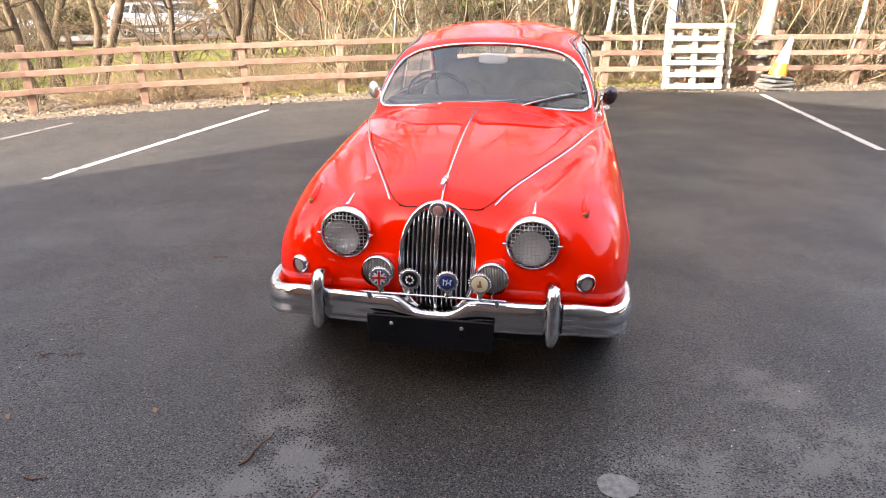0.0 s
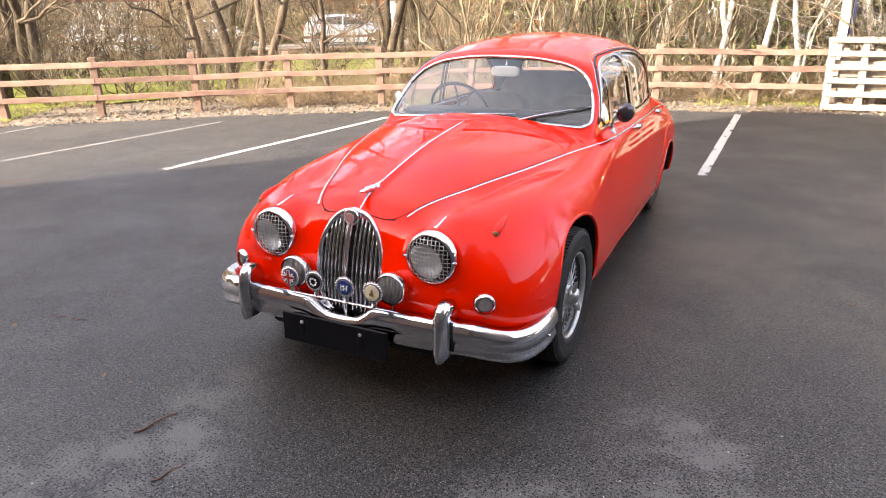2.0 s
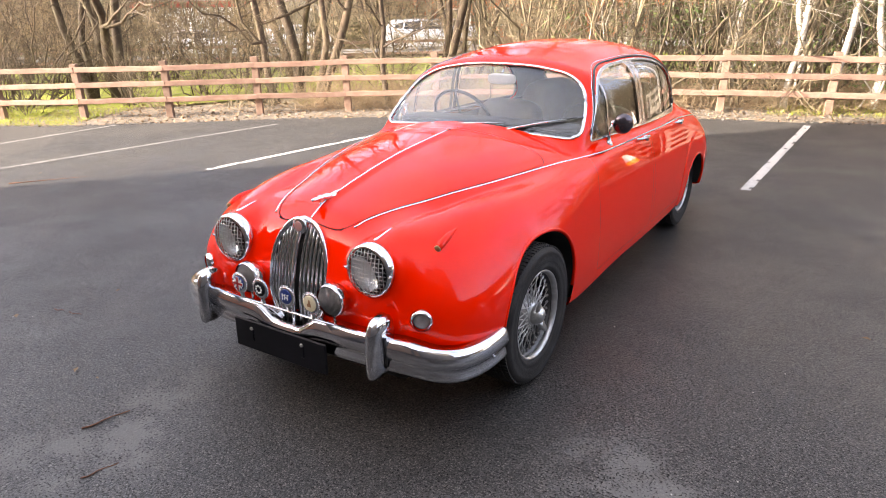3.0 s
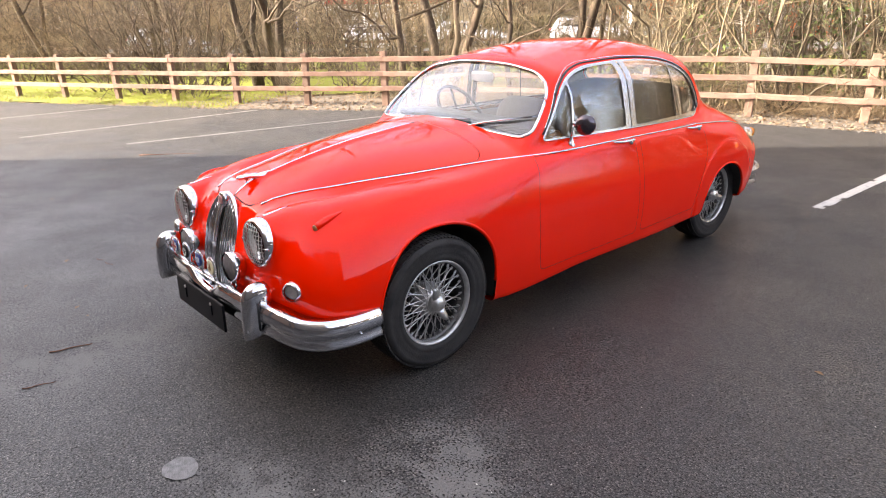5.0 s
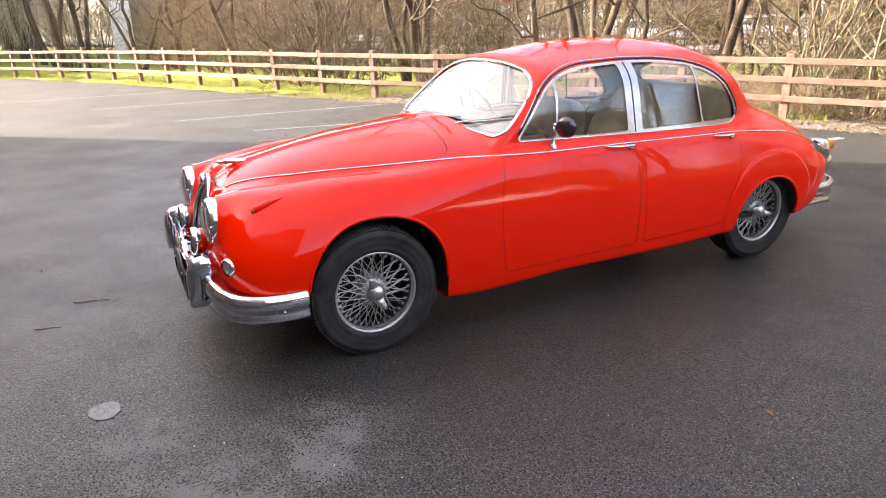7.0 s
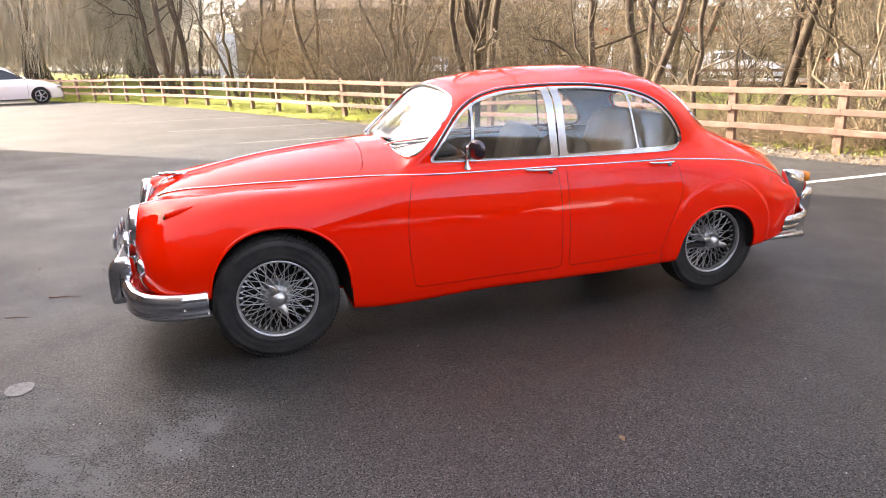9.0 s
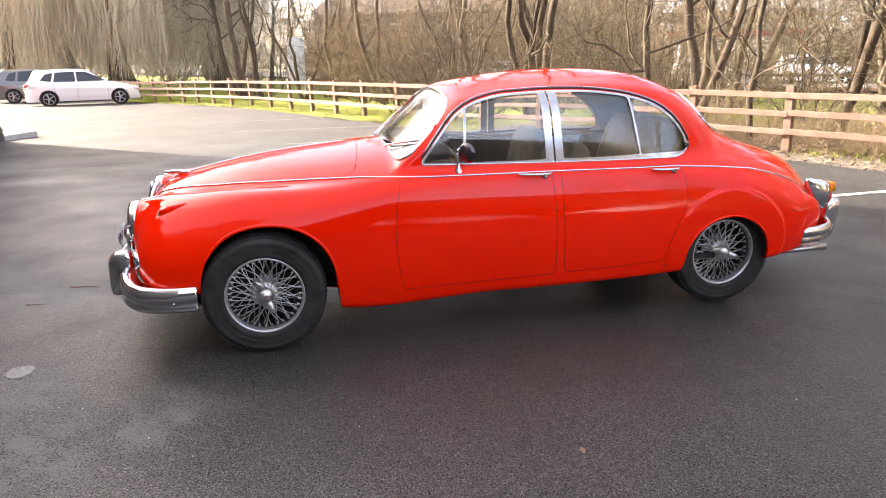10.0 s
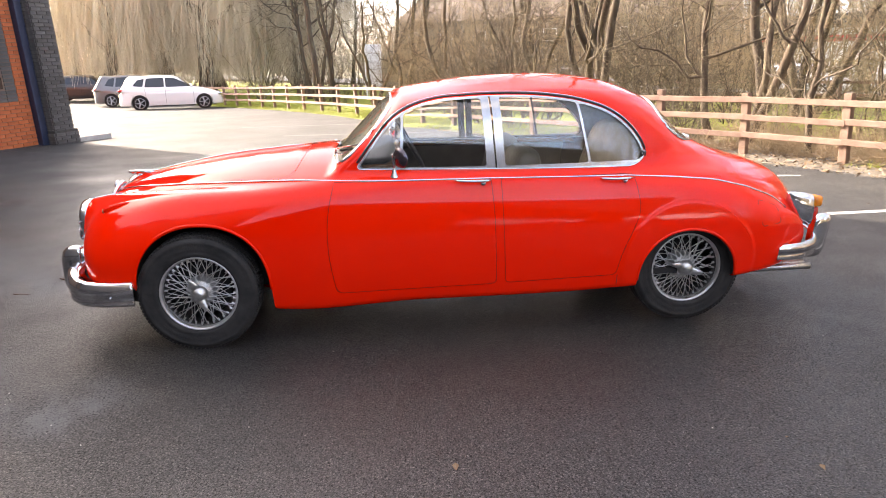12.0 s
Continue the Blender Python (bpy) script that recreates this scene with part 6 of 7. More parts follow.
# larger trees
FINE = (150, 800, 1900)
BIG = [tree_meshes(7, 9.5, 0.15, 2, 24, fork=0.5, limb_len=0.42, twigs=FINE), tree_meshes(8, 10.0, 0.17, 1, 22, limb_len=0.4, twigs=FINE), tree_meshes(9, 8.5, 0.095, 3, 24, fork=0.55, limb_len=0.4, start=0.15, twigs=FINE)]
for m_i, x, y, k in ((0, -12.2, 6.4, 0.95), (1, -9.3, 8.8, 0.95), (2, -18.0, 5.7, 0.9), (1, -30.9, -2.0, 1.45), (2, -26.5, 0.8, 0.9), (1, -36.0, -3.0, 1.1), (2, -41.0, 3.0, 1.2), (2, -6.2, 10.6, 0.8), (0, -3.2, 13.5, 0.9), (1, 1.0, 15.0, 0.9), (2, 8.5, 14.0, 1.0), (1, -22.5, 9.5, 1.1), (0, -15.5, 13.5, 1.0), (2, 5.2, 12.4, 0.7), (1, -46.0, -1.0, 1.2), (2, -1.5, 12.6, 1.25), (0, 2.4, 13.4, 1.2), (2, 6.4, 15.8, 1.35), (0, -5.2, 14.8, 1.3), (1, -8.6, 15.5, 1.3), (0, 10.5, 16.0, 1.3), (2, -11.8, 11.2, 1.2)):
    put_tree("bare_tree", BIG[m_i], x, y, rng_t.uniform(0, 360), k, "bare brown tree with forked trunk behind the fence" if m_i != 1 else "bare tree with a thick upright trunk behind the fence", "bare trees")

for k, (x, y) in enumerate(((12.0, 13.0), (15.2, 14.6), (18.4, 12.6), (22.0, 15.8), (26.0, 14.0))):
    put_tree("bare_tree", BIG[k % 3], x, y, 63 * k, 1.05 + 0.1 * (k % 3), "bare brown tree beyond the end of the car park", "bare trees")

# slim dark trees close to the fence and white birches beside the column
SLIM = [tree_meshes(21 + k, 8.0, 0.10, 1 + k, 14, fork=0.3, limb_len=0.36, twigs=(80, 360, 600), start=0.15) for k in range(2)]
for m_i, x, y, k in ((0, -8.45, 7.35, 1.0), (1, -7.6, 7.5, 0.9), (0, -5.95, 7.75, 0.7), (1, -6.0, 9.3, 1.0), (0, -3.9, 10.7, 1.0), (1, -13.6, 6.5, 1.0), (0, -16.3, 5.5, 1.1), (1, -20.5, 3.6, 1.0), (0, -23.5, 2.0, 1.1), (1, -28.5, -1.0, 1.2)):
    put_tree("bare_tree", SLIM[m_i], x, y, rng_k.uniform(0, 360), k, "slim dark bare tree close behind the fence", "bare trees")
HIGH = [tree_meshes(41 + k, 15.0, 0.12, 2, 26, fork=0.35, limb_len=0.30, twigs=(150, 600, 1000), start=0.40) for k in range(2)]
for k, (x, y) in enumerate(((-13.2, 6.9), (-19.5, 6.4), (-27.5, 2.2), (-34.5, -2.4), (-23.5, 9.0))):
    put_tree("bare_tree", HIGH[k % 2], x, y, 50 * k, 0.95 + 0.05 * (k % 3), "tall forked bare tree behind the fence", "bare trees")
BIRCH = [tree_meshes(31 + k, 8.0, 0.065, 1, 12, lean=0.16, limb_len=0.25, twigs=(60, 260, 400), bark=M_BIRCH, start=0.35) for k in range(2)]
for k, (x, y) in enumerate(((0.40, 10.1), (0.75, 10.35), (1.05, 10.25), (1.85, 10.6), (-0.6, 10.8), (3.0, 11.4), (5.7, 11.4), (6.4, 11.9), (-2.6, 10.9))):
    put_tree("birch_tree", BIRCH[k % 2], x, y, rng_k.uniform(0, 360), rng_k.uniform(0.85, 1.15), "slender white-barked birch behind the fence", "birches")

def willow_meshes(seed):
    rng = np.random.default_rng(seed)
    P = lines(rng, np.array([(0, 0, -0.2)]), np.array([(0.1, 0.05, 1.0)]), np.array([5.5]), 10, 0.05)
    R = np.linspace(0.36, 0.14, 10)[None]
    p0, r0 = sprout(rng, P, R, 16, 5.0, 0.8, 0.5, 8, 0.5, lo=0.35, wiggle=0.1, droop=0.12)
    p1, r1 = sprout(rng, p0, r0, 120, 2.4, 0.9, 0.25, 6, 0.4, lo=0.3, droop=0.3)
    base_i = rng.integers(0, len(p1), 2300)
    bp = p1[base_i, rng.integers(2, 6, 2300)]
    d = unit(rng.normal(0, 0.22, (2300, 3)) + np.array((0, 0, -1.0)))
    L = np.minimum(rng.uniform(2.0, 5.5, 2300), np.maximum(bp[:, 2] - 0.5, 0.5))
    p2 = lines(rng, bp, d, L, 4, 0.03)
    r2 = np.full((2300, 4), 0.0065) * np.linspace(1, 0.5, 4)[None]
    trunk = quick_mesh("trunk", [(*bundle(P, R, 9), 0)], (M_BARK,))
    crown = quick_mesh("crown", [(*bundle(p0, r0, 5), 0), (*bundle(p1, r1, 3), 1), (*bundle(p2, r2, 3), 1)], (M_BARK, M_WILLOW))
    return trunk, crown


WILLOW = willow_meshes(3)
for x, y, yaw, k in ((-41, -9.5, 10, 1.5), (-47, -14.5, 130, 2.0), (-41.5, -4.0, 220, 1.3), (-52, -5, 300, 2.1), (-42.5, -16.2, 60, 1.25), (-46.5, -20.0, 200, 1.3), (-43.5, -12.6, 330, 1.5), (-54, -12, 20, 2.4)):
    put_tree("willow_tree", WILLOW, x, y, yaw, k, "weeping willow with hanging yellow-brown twigs", "willows")


# dead stems, brambles, leaf litter, ivy: stuff
def scatter(seed, n, s_lo, s_hi, d_lo, d_hi):
    rng = np.random.default_rng(seed)
    s = rng.uniform(s_lo, s_hi, n)
    d = rng.uniform(d_lo, d_hi, n)
    x, y = np.interp(s, _seg, FENCE[:, 0]), np.interp(s, _seg, FENCE[:, 1])
    x2, y2 = np.interp(s + 0.05, _seg, FENCE[:, 0]), np.interp(s + 0.05, _seg, FENCE[:, 1])
    t = unit(np.column_stack([x2 - x, y2 - y]))
    nn = np.column_stack([t[:, 1], -t[:, 0]])
    nn *= np.where(nn @ np.array((-0.5, 0.85)) < 0, -1, 1)[:, None]
    q = np.column_stack([x, y]) + nn * d[:, None]
    return rng, np.column_stack([q, ground_z(q[:, 0], q[:, 1])])


rng_n, base = scatter(21, 12500, S_OF(9), S_OF(-7), 0.15, 2.9)
dirs = unit(rng_n.normal(0, 0.8, base.shape) + np.array((0, 0, 1.0)))
P_ = lines(rng_n, base - (0, 0, 0.03), dirs, rng_n.uniform(0.3, 1.3, len(base)), 4, 0.14, droop=0.35)
R_ = rng_n.uniform(0.0022, 0.0055, len(base))[:, None] * np.linspace(1, 0.4, 4)[None]
o = new("undergrowth", quick_mesh("undergrowth", [(*bundle(P_, R_, 3), 0)], (M_STRAW,)))
tagged(o, "tangle of dead stems and brambles behind the fence", "undergrowth", kind="stuff")


def flakes(seed, name, n, s_lo, s_hi, d_lo, d_hi, size, mat, label, cat, tall=0.0):
    """Small leaves lying on or standing over the ground, each a bent quad pair."""
    rng, base = scatter(seed, n, s_lo, s_hi, d_lo, d_hi)
    base = base + np.column_stack([np.zeros(n), np.zeros(n), 0.012 + (tall * rng.random(n) if tall else np.zeros(n))])
    u = unit(rng.normal(0, 1, (n, 3)) * np.array((1, 1, 0.35 if not tall else 1)))
    w = unit(np.cross(u, unit(rng.normal(0, 0.35 if not tall else 1, (n, 3)) + np.array((0, 0, 1.0)))))
    L = (size * rng.uniform(0.5, 1.3, n))[:, None]
    up = np.cross(u, w) * L * 0.18
    V = np.stack([base - u * L, base - w * L * 0.5 + up, base + u * L, base + w * L * 0.5 + up], 1).reshape(-1, 3)
    F = np.arange(4 * n).reshape(n, 4)
    ob = new(name, quick_mesh(name, [(V, F, 0)], (mat,)))
    return tagged(ob, label, cat, kind="stuff")


flakes(31, "leaf_litter", 9000, S_OF(10), S_OF(-16), -0.95, 2.2, 0.035, M_LEAF, "dead brown leaves scattered along the verge", "leaves")
flakes(32, "gravel", 7000, S_OF(10), S_OF(-12), -0.95, 0.5, 0.022, mottled("gravel_stone", (0.10, 0.09, 0.082), (0.20, 0.185, 0.17), scale=20, rough=0.9), "pale gravel along the verge", "gravel")
flakes(33, "ivy_bush", 9000, S_OF(7.5), S_OF(-3.0), 0.9, 3.6, 0.045, M_IVY, "green ivy and bramble leaves among bare stems", "ivy", tall=1.9)
rng_g, gb = scatter(41, 24000, S_OF(-9.8), S_OF(-34), -0.85, 1.6)
gd = unit(rng_g.normal(0, 0.35, gb.shape) + np.array((0, 0, 1.0)))
P_ = lines(rng_g, gb, gd, rng_g.uniform(0.05, 0.13, len(gb)), 2, 0.05, droop=0.3)
o = new("grass", quick_mesh("grass", [(*bundle(P_, np.full((len(gb), 2), 0.0045) * np.array((1, 0.2)), 3), 0)], (M_BLADE,)))
tagged(o, "bright yellow-green tufty grass along the fence", "grass", kind="stuff")
rng_g, gb = scatter(42, 3600, S_OF(3.5), S_OF(-7), -0.25, 1.6)
keep_g = np.sin(gb[:, 0] * 1.3) > 0.35
gb = gb[keep_g]
gd = unit(rng_g.normal(0, 0.4, gb.shape) + np.array((0, 0, 1.0)))
P_ = lines(rng_g, gb, gd, rng_g.uniform(0.05, 0.16, len(gb)), 3, 0.05, droop=0.3)
o = new("grass_tufts", quick_mesh("grass_tufts", [(*bundle(P_, np.full((len(gb), 3), 0.004) * np.array((1, 0.8, 0.2)), 3), 0)], (M_BLADE,)))
tagged(o, "small green grass tufts in the gravel verge", "grass", kind="stuff")


# ---------------------------------------------------------------- brick building beside the car park
M_BRICK = mottled("orange_brick", (0.42, 0.10, 0.035), (0.55, 0.16, 0.055), scale=6, rough=0.85, bump=0.4, bump_scale=60, per_object=0.15)
M_GREYBRICK = mottled("grey_brick", (0.075, 0.068, 0.062), (0.13, 0.115, 0.105), scale=6, rough=0.85, bump=0.4, bump_scale=60, per_object=0.2)
M_MORTAR = mottled("mortar", (0.16, 0.10, 0.07), (0.22, 0.14, 0.10), scale=12, rough=0.95)
M_DARKMORTAR = mottled("dark_mortar", (0.05, 0.045, 0.04), (0.08, 0.07, 0.065), scale=12, rough=0.95)
M_BLUESTEEL = mottled("blue_steel", (0.012, 0.018, 0.040), (0.02, 0.028, 0.058), scale=9, rough=0.45)
M_KERB = mottled("concrete", (0.38, 0.36, 0.33), (0.52, 0.50, 0.46), scale=7, rough=0.9, bump=0.3, bump_scale=60)
CORNER = Vector((-11.1, -5.55, gz(-11.1, -5.55)))
B_ROT = math.degrees(math.atan2(-0.45, 0.89))
BM = Matrix.Translation(CORNER) @ pose(0, 0, 0, 2.2, 0, 0) @ pose(0, 0, 0, 0, 0, B_ROT)
building = thing("brick_building", "orange brick building with dark grey brick pillars and blue steel trim", "building", at=BM)
# local frame: x along the front, y into the car park
bm = bmesh.new()
for c, s_ in (((0.725, -0.35, 4.0), (1.05, 0.3, 10.0)), ((1.85, -0.35, 0.1), (1.2, 0.3, 2.2)), ((1.85, -0.35, 5.7), (1.2, 0.3, 6.6)), ((16.2, -0.35, 4.0), (27.5, 0.3, 10.0))):
    box_bm(bm, c, s_)
part("front_wall", bm, M_MORTAR, building)
box("side_wall", (0.15, -6.7, 4.0), (0.3, 12.0, 10.0), M_BRICK, building)
box("back_wall", (15.0, -12.7, 4.0), (30.0, 0.3, 10.0), M_BRICK, building)
box("end_wall", (29.85, -6.7, 4.0), (0.3, 12.0, 10.0), M_BRICK, building)
box("roof", (15.0, -6.5, 9.0), (30.6, 13.2, 0.16), M_BLUESTEEL, building)
# blocks and gables added out of view, hiding low sky from the red paint
box("east_wing", (29.0, 24.0, 2.7), (6.0, 60.0, 7.0), M_GREYBRICK, building)
box("corner_block", (20.5, 6.0, 5.3), (6.0, 13.0, 12.4), M_GREYBRICK, building)
box("upper_storey", (19.5, -6.6, 10.6), (20.0, 11.6, 3.2), M_GREYBRICK, building)
for k in range(3):
    bm = bmesh.new()
    box_bm(bm, (12.5 + 5.0 * k, -6.6, 12.2), (2.6, 11.4, 2.6), pose(0, 0, 0, 0, 45, 0).to_3x3())
    part("gable_roof", bm, M_BLUESTEEL, building)
for k in range(3):
    bm = bmesh.new()
    box_bm(bm, (20.5, 1.8 + 4.2 * k, 11.5), (5.9, 2.4, 2.4), pose(0, 0, 0, 45, 0, 0).to_3x3())
    part("gable_roof", bm, M_BLUESTEEL, building)
win = box("window", (1.85, -0.42, 1.8), (1.2, 0.05, 1.2), M_BLUESTEEL, building, bevel=0.01, label="blue-framed window")
box("pane", (1.57, -0.39, 1.8), (0.50, 0.02, 1.06), M_PLATE, win)
box("pane", (2.13, -0.39, 1.8), (0.50, 0.02, 1.06), M_PLATE, win)
for px in (0.0, 7.2, 14.4, 21.6):
    pil = box("pillar", (px + 0.335, -0.06, 4.0), (0.45, 0.32, 9.9), M_DARKMORTAR, building, label="dark grey brick pillar")
    box("plinth_core", (px + 0.335, -0.03, 0.08), (0.55, 0.38, 0.44), M_DARKMORTAR, pil)
    box("steel_channel", (px + 0.68, -0.13, 4.0), (0.16, 0.16, 9.9), M_BLUESTEEL, building, bevel=0.01, label="blue painted steel channel")


def brick_mesh(name, l, d, h, mat):
    bm = bmesh.new()
    box_bm(bm, (0, 0, 0), (l, d, h), None, 0.004)
    me = bpy.data.meshes.new(name)
    bm.to_mesh(me)
    bm.free()
    me.materials.append(mat)
    return me


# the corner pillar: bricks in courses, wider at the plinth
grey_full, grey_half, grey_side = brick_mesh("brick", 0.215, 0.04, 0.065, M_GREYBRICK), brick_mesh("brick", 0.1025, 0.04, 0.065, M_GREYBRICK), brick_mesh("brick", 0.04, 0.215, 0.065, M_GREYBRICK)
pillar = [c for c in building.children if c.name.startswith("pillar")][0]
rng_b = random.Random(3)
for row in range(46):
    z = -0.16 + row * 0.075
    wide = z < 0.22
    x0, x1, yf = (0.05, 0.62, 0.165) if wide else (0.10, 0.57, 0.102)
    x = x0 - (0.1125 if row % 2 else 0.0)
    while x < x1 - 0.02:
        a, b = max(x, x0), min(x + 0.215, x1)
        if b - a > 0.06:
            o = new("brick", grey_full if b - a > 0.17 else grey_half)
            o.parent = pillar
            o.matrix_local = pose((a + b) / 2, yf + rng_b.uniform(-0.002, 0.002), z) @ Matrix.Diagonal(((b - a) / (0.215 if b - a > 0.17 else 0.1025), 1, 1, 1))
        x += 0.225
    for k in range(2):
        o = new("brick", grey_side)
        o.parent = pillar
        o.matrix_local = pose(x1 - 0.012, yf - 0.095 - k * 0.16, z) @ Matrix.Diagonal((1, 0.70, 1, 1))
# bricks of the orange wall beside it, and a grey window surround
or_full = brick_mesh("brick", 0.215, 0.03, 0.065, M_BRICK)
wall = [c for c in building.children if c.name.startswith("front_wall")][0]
joined_v, joined_f = [], []


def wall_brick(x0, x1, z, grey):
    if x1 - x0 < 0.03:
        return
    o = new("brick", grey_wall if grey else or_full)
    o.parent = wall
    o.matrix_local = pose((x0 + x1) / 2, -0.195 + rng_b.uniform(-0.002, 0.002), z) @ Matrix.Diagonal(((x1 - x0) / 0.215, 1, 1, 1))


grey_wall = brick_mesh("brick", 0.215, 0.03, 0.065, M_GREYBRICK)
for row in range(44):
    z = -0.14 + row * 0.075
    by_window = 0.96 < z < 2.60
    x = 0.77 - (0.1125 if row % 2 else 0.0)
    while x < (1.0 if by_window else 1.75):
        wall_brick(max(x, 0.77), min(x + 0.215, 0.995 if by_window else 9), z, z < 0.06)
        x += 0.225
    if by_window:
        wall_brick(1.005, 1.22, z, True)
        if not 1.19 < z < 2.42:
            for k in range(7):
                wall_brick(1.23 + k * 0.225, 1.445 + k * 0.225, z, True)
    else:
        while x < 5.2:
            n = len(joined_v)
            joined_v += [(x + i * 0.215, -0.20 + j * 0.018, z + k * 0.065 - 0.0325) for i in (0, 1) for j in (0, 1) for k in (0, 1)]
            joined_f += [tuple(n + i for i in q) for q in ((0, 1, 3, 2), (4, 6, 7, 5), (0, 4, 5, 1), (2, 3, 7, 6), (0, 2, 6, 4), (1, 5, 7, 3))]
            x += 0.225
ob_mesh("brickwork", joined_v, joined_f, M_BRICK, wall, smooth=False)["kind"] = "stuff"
# concrete pavement edge at the corner
kerb = box("pavement", (-0.35, -0.35, 0.0), (1.0, 0.9, 0.22), M_KERB, None, bevel=0.02)
kerb.matrix_world = Matrix.Translation(CORNER) @ pose(0, 0, 0, 0, 0, B_ROT)
tagged(kerb, "pale concrete pavement edge at the building corner", "pavement", kind="structure")

# ---------------------------------------------------------------- pallets and traffic cone by the fence
M_PALLET = mottled("pallet_wood", (0.21, 0.175, 0.14), (0.30, 0.258, 0.21), scale=5, rough=0.85, bump=0.3, bump_scale=60, per_object=0.15, stretch=(3, 1, 1))


def pallet(m, label, slats=6):
    """A pallet standing on its edge: local x along, z up, y its depth."""
    e = thing("pallet", label, "pallet", group="pallets by the fence", at=m)
    for k in range(slats):
        box("deck_board", (0, -0.062, 0.05 + k * (1.0 / (slats - 1))), (1.0, 0.02, 0.085), M_PALLET, e, bevel=0.004)
    for k in range(4):
        box("base_board", (0, 0.062, 0.06 + k * 0.33), (1.0, 0.02, 0.10), M_PALLET, e, bevel=0.004)
    for x in (-0.45, 0.0, 0.45):
        box("stringer", (x, 0, 0.55), (0.09, 0.10, 1.10), M_PALLET, e, bevel=0.005)
    return e


pallet(pose(2.60, 9.43, 0.0, -9, 0, 10), "pale wooden pallet standing on edge against the fence")
pallet(pose(2.78, 9.62, -0.01, -7, 0, 12), "second wooden pallet behind another, against the fence", 5)
M_CONE = mottled("cone_orange", (0.85, 0.22, 0.02), (0.95, 0.32, 0.04), scale=9, rough=0.5)
M_CONEWHITE = mottled("cone_white", (0.62, 0.60, 0.55), (0.72, 0.69, 0.66), scale=9, rough=0.5)
M_RUB = mottled("grey_rubber", (0.06, 0.06, 0.06), (0.12, 0.115, 0.11), scale=9, rough=0.8)
cone = thing("traffic_cone", "orange and white traffic cone leaning on stacked rubber bases", "traffic cone", at=pose(4.03, 9.70, -0.005, 0, 0, 15))
for k, (w, tilt) in enumerate(((0.50, 2), (0.47, -3), (0.45, 5), (0.43, 8))):
    b_ = box("rubber_base", (0.02 * k - 0.03, 0.01 * k, 0.035 + 0.058 * k), (w, w * 0.9, 0.052), M_RUB, cone, m=pose(0, 0, 0, 0, tilt, 9 * k).to_3x3(), bevel=0.018)
tilt = pose(0, 0, 0, 0, 14, 0)
body = lathe("cone_body", [(0.150, 0.0), (0.145, 0.02), (0.110, 0.22)], M_CONE, cone, (0.0, 0, 0.24), 28, "z", "", tilt)
q0 = tilt @ Vector((0, 0, 0.22))
lathe("white_band", [(0.110, 0.0), (0.055, 0.30)], M_CONEWHITE, body, (q0.x, q0.y, 0.24 + q0.z), 28, "z", "", tilt)
q1 = tilt @ Vector((0, 0, 0.52))
lathe("cone_tip", [(0.055, 0.0), (0.034, 0.14), (0.030, 0.145), (0.0005, 0.145)], M_CONEWHITE, body, (q1.x, q1.y, 0.24 + q1.z), 28, "z", "", tilt)

# pale steel column and banded pole behind the fence
M_WHITEPAINT = mottled("white_paint", (0.70, 0.70, 0.70), (0.82, 0.82, 0.81), scale=3, rough=0.5, bump=0.1, bump_scale=40)
col = thing("steel_column", "white painted steel column behind the fence", "column", at=pose(2.28, 10.55, 0, 0, 0, 12))
box("web", (0, 0, 2.6), (0.10, 0.20, 5.4), M_WHITEPAINT, col, bevel=0.006)
box("flange", (0.10, 0.0, 2.6), (0.05, 0.22, 5.4), M_BLUESTEEL, col, bevel=0.006)
M_PALEBARK = mottled("pale_pole_wood", (0.20, 0.165, 0.135), (0.33, 0.285, 0.24), scale=5, rough=0.85, bump=0.3, bump_scale=40, stretch=(4, 4, 0.6))
pole = thing("wooden_pole", "pale wooden pole with two black bands behind the fence", "pole", at=pose(3.90, 10.62, 0, 2, 3, 0))
lathe("pole_shaft", [(0.145, -0.1), (0.14, 0.5), (0.128, 2.0), (0.11, 6.0), (0.0005, 6.0)], M_PALEBARK, pole, (0, 0, 0), 20, "z")
for h in (0.42, 0.70):
    lathe("band", [(0.137, 0.0), (0.152, 0.005), (0.150, 0.09), (0.137, 0.095)], M_RUB, pole, (0, 0, h), 20, "z")


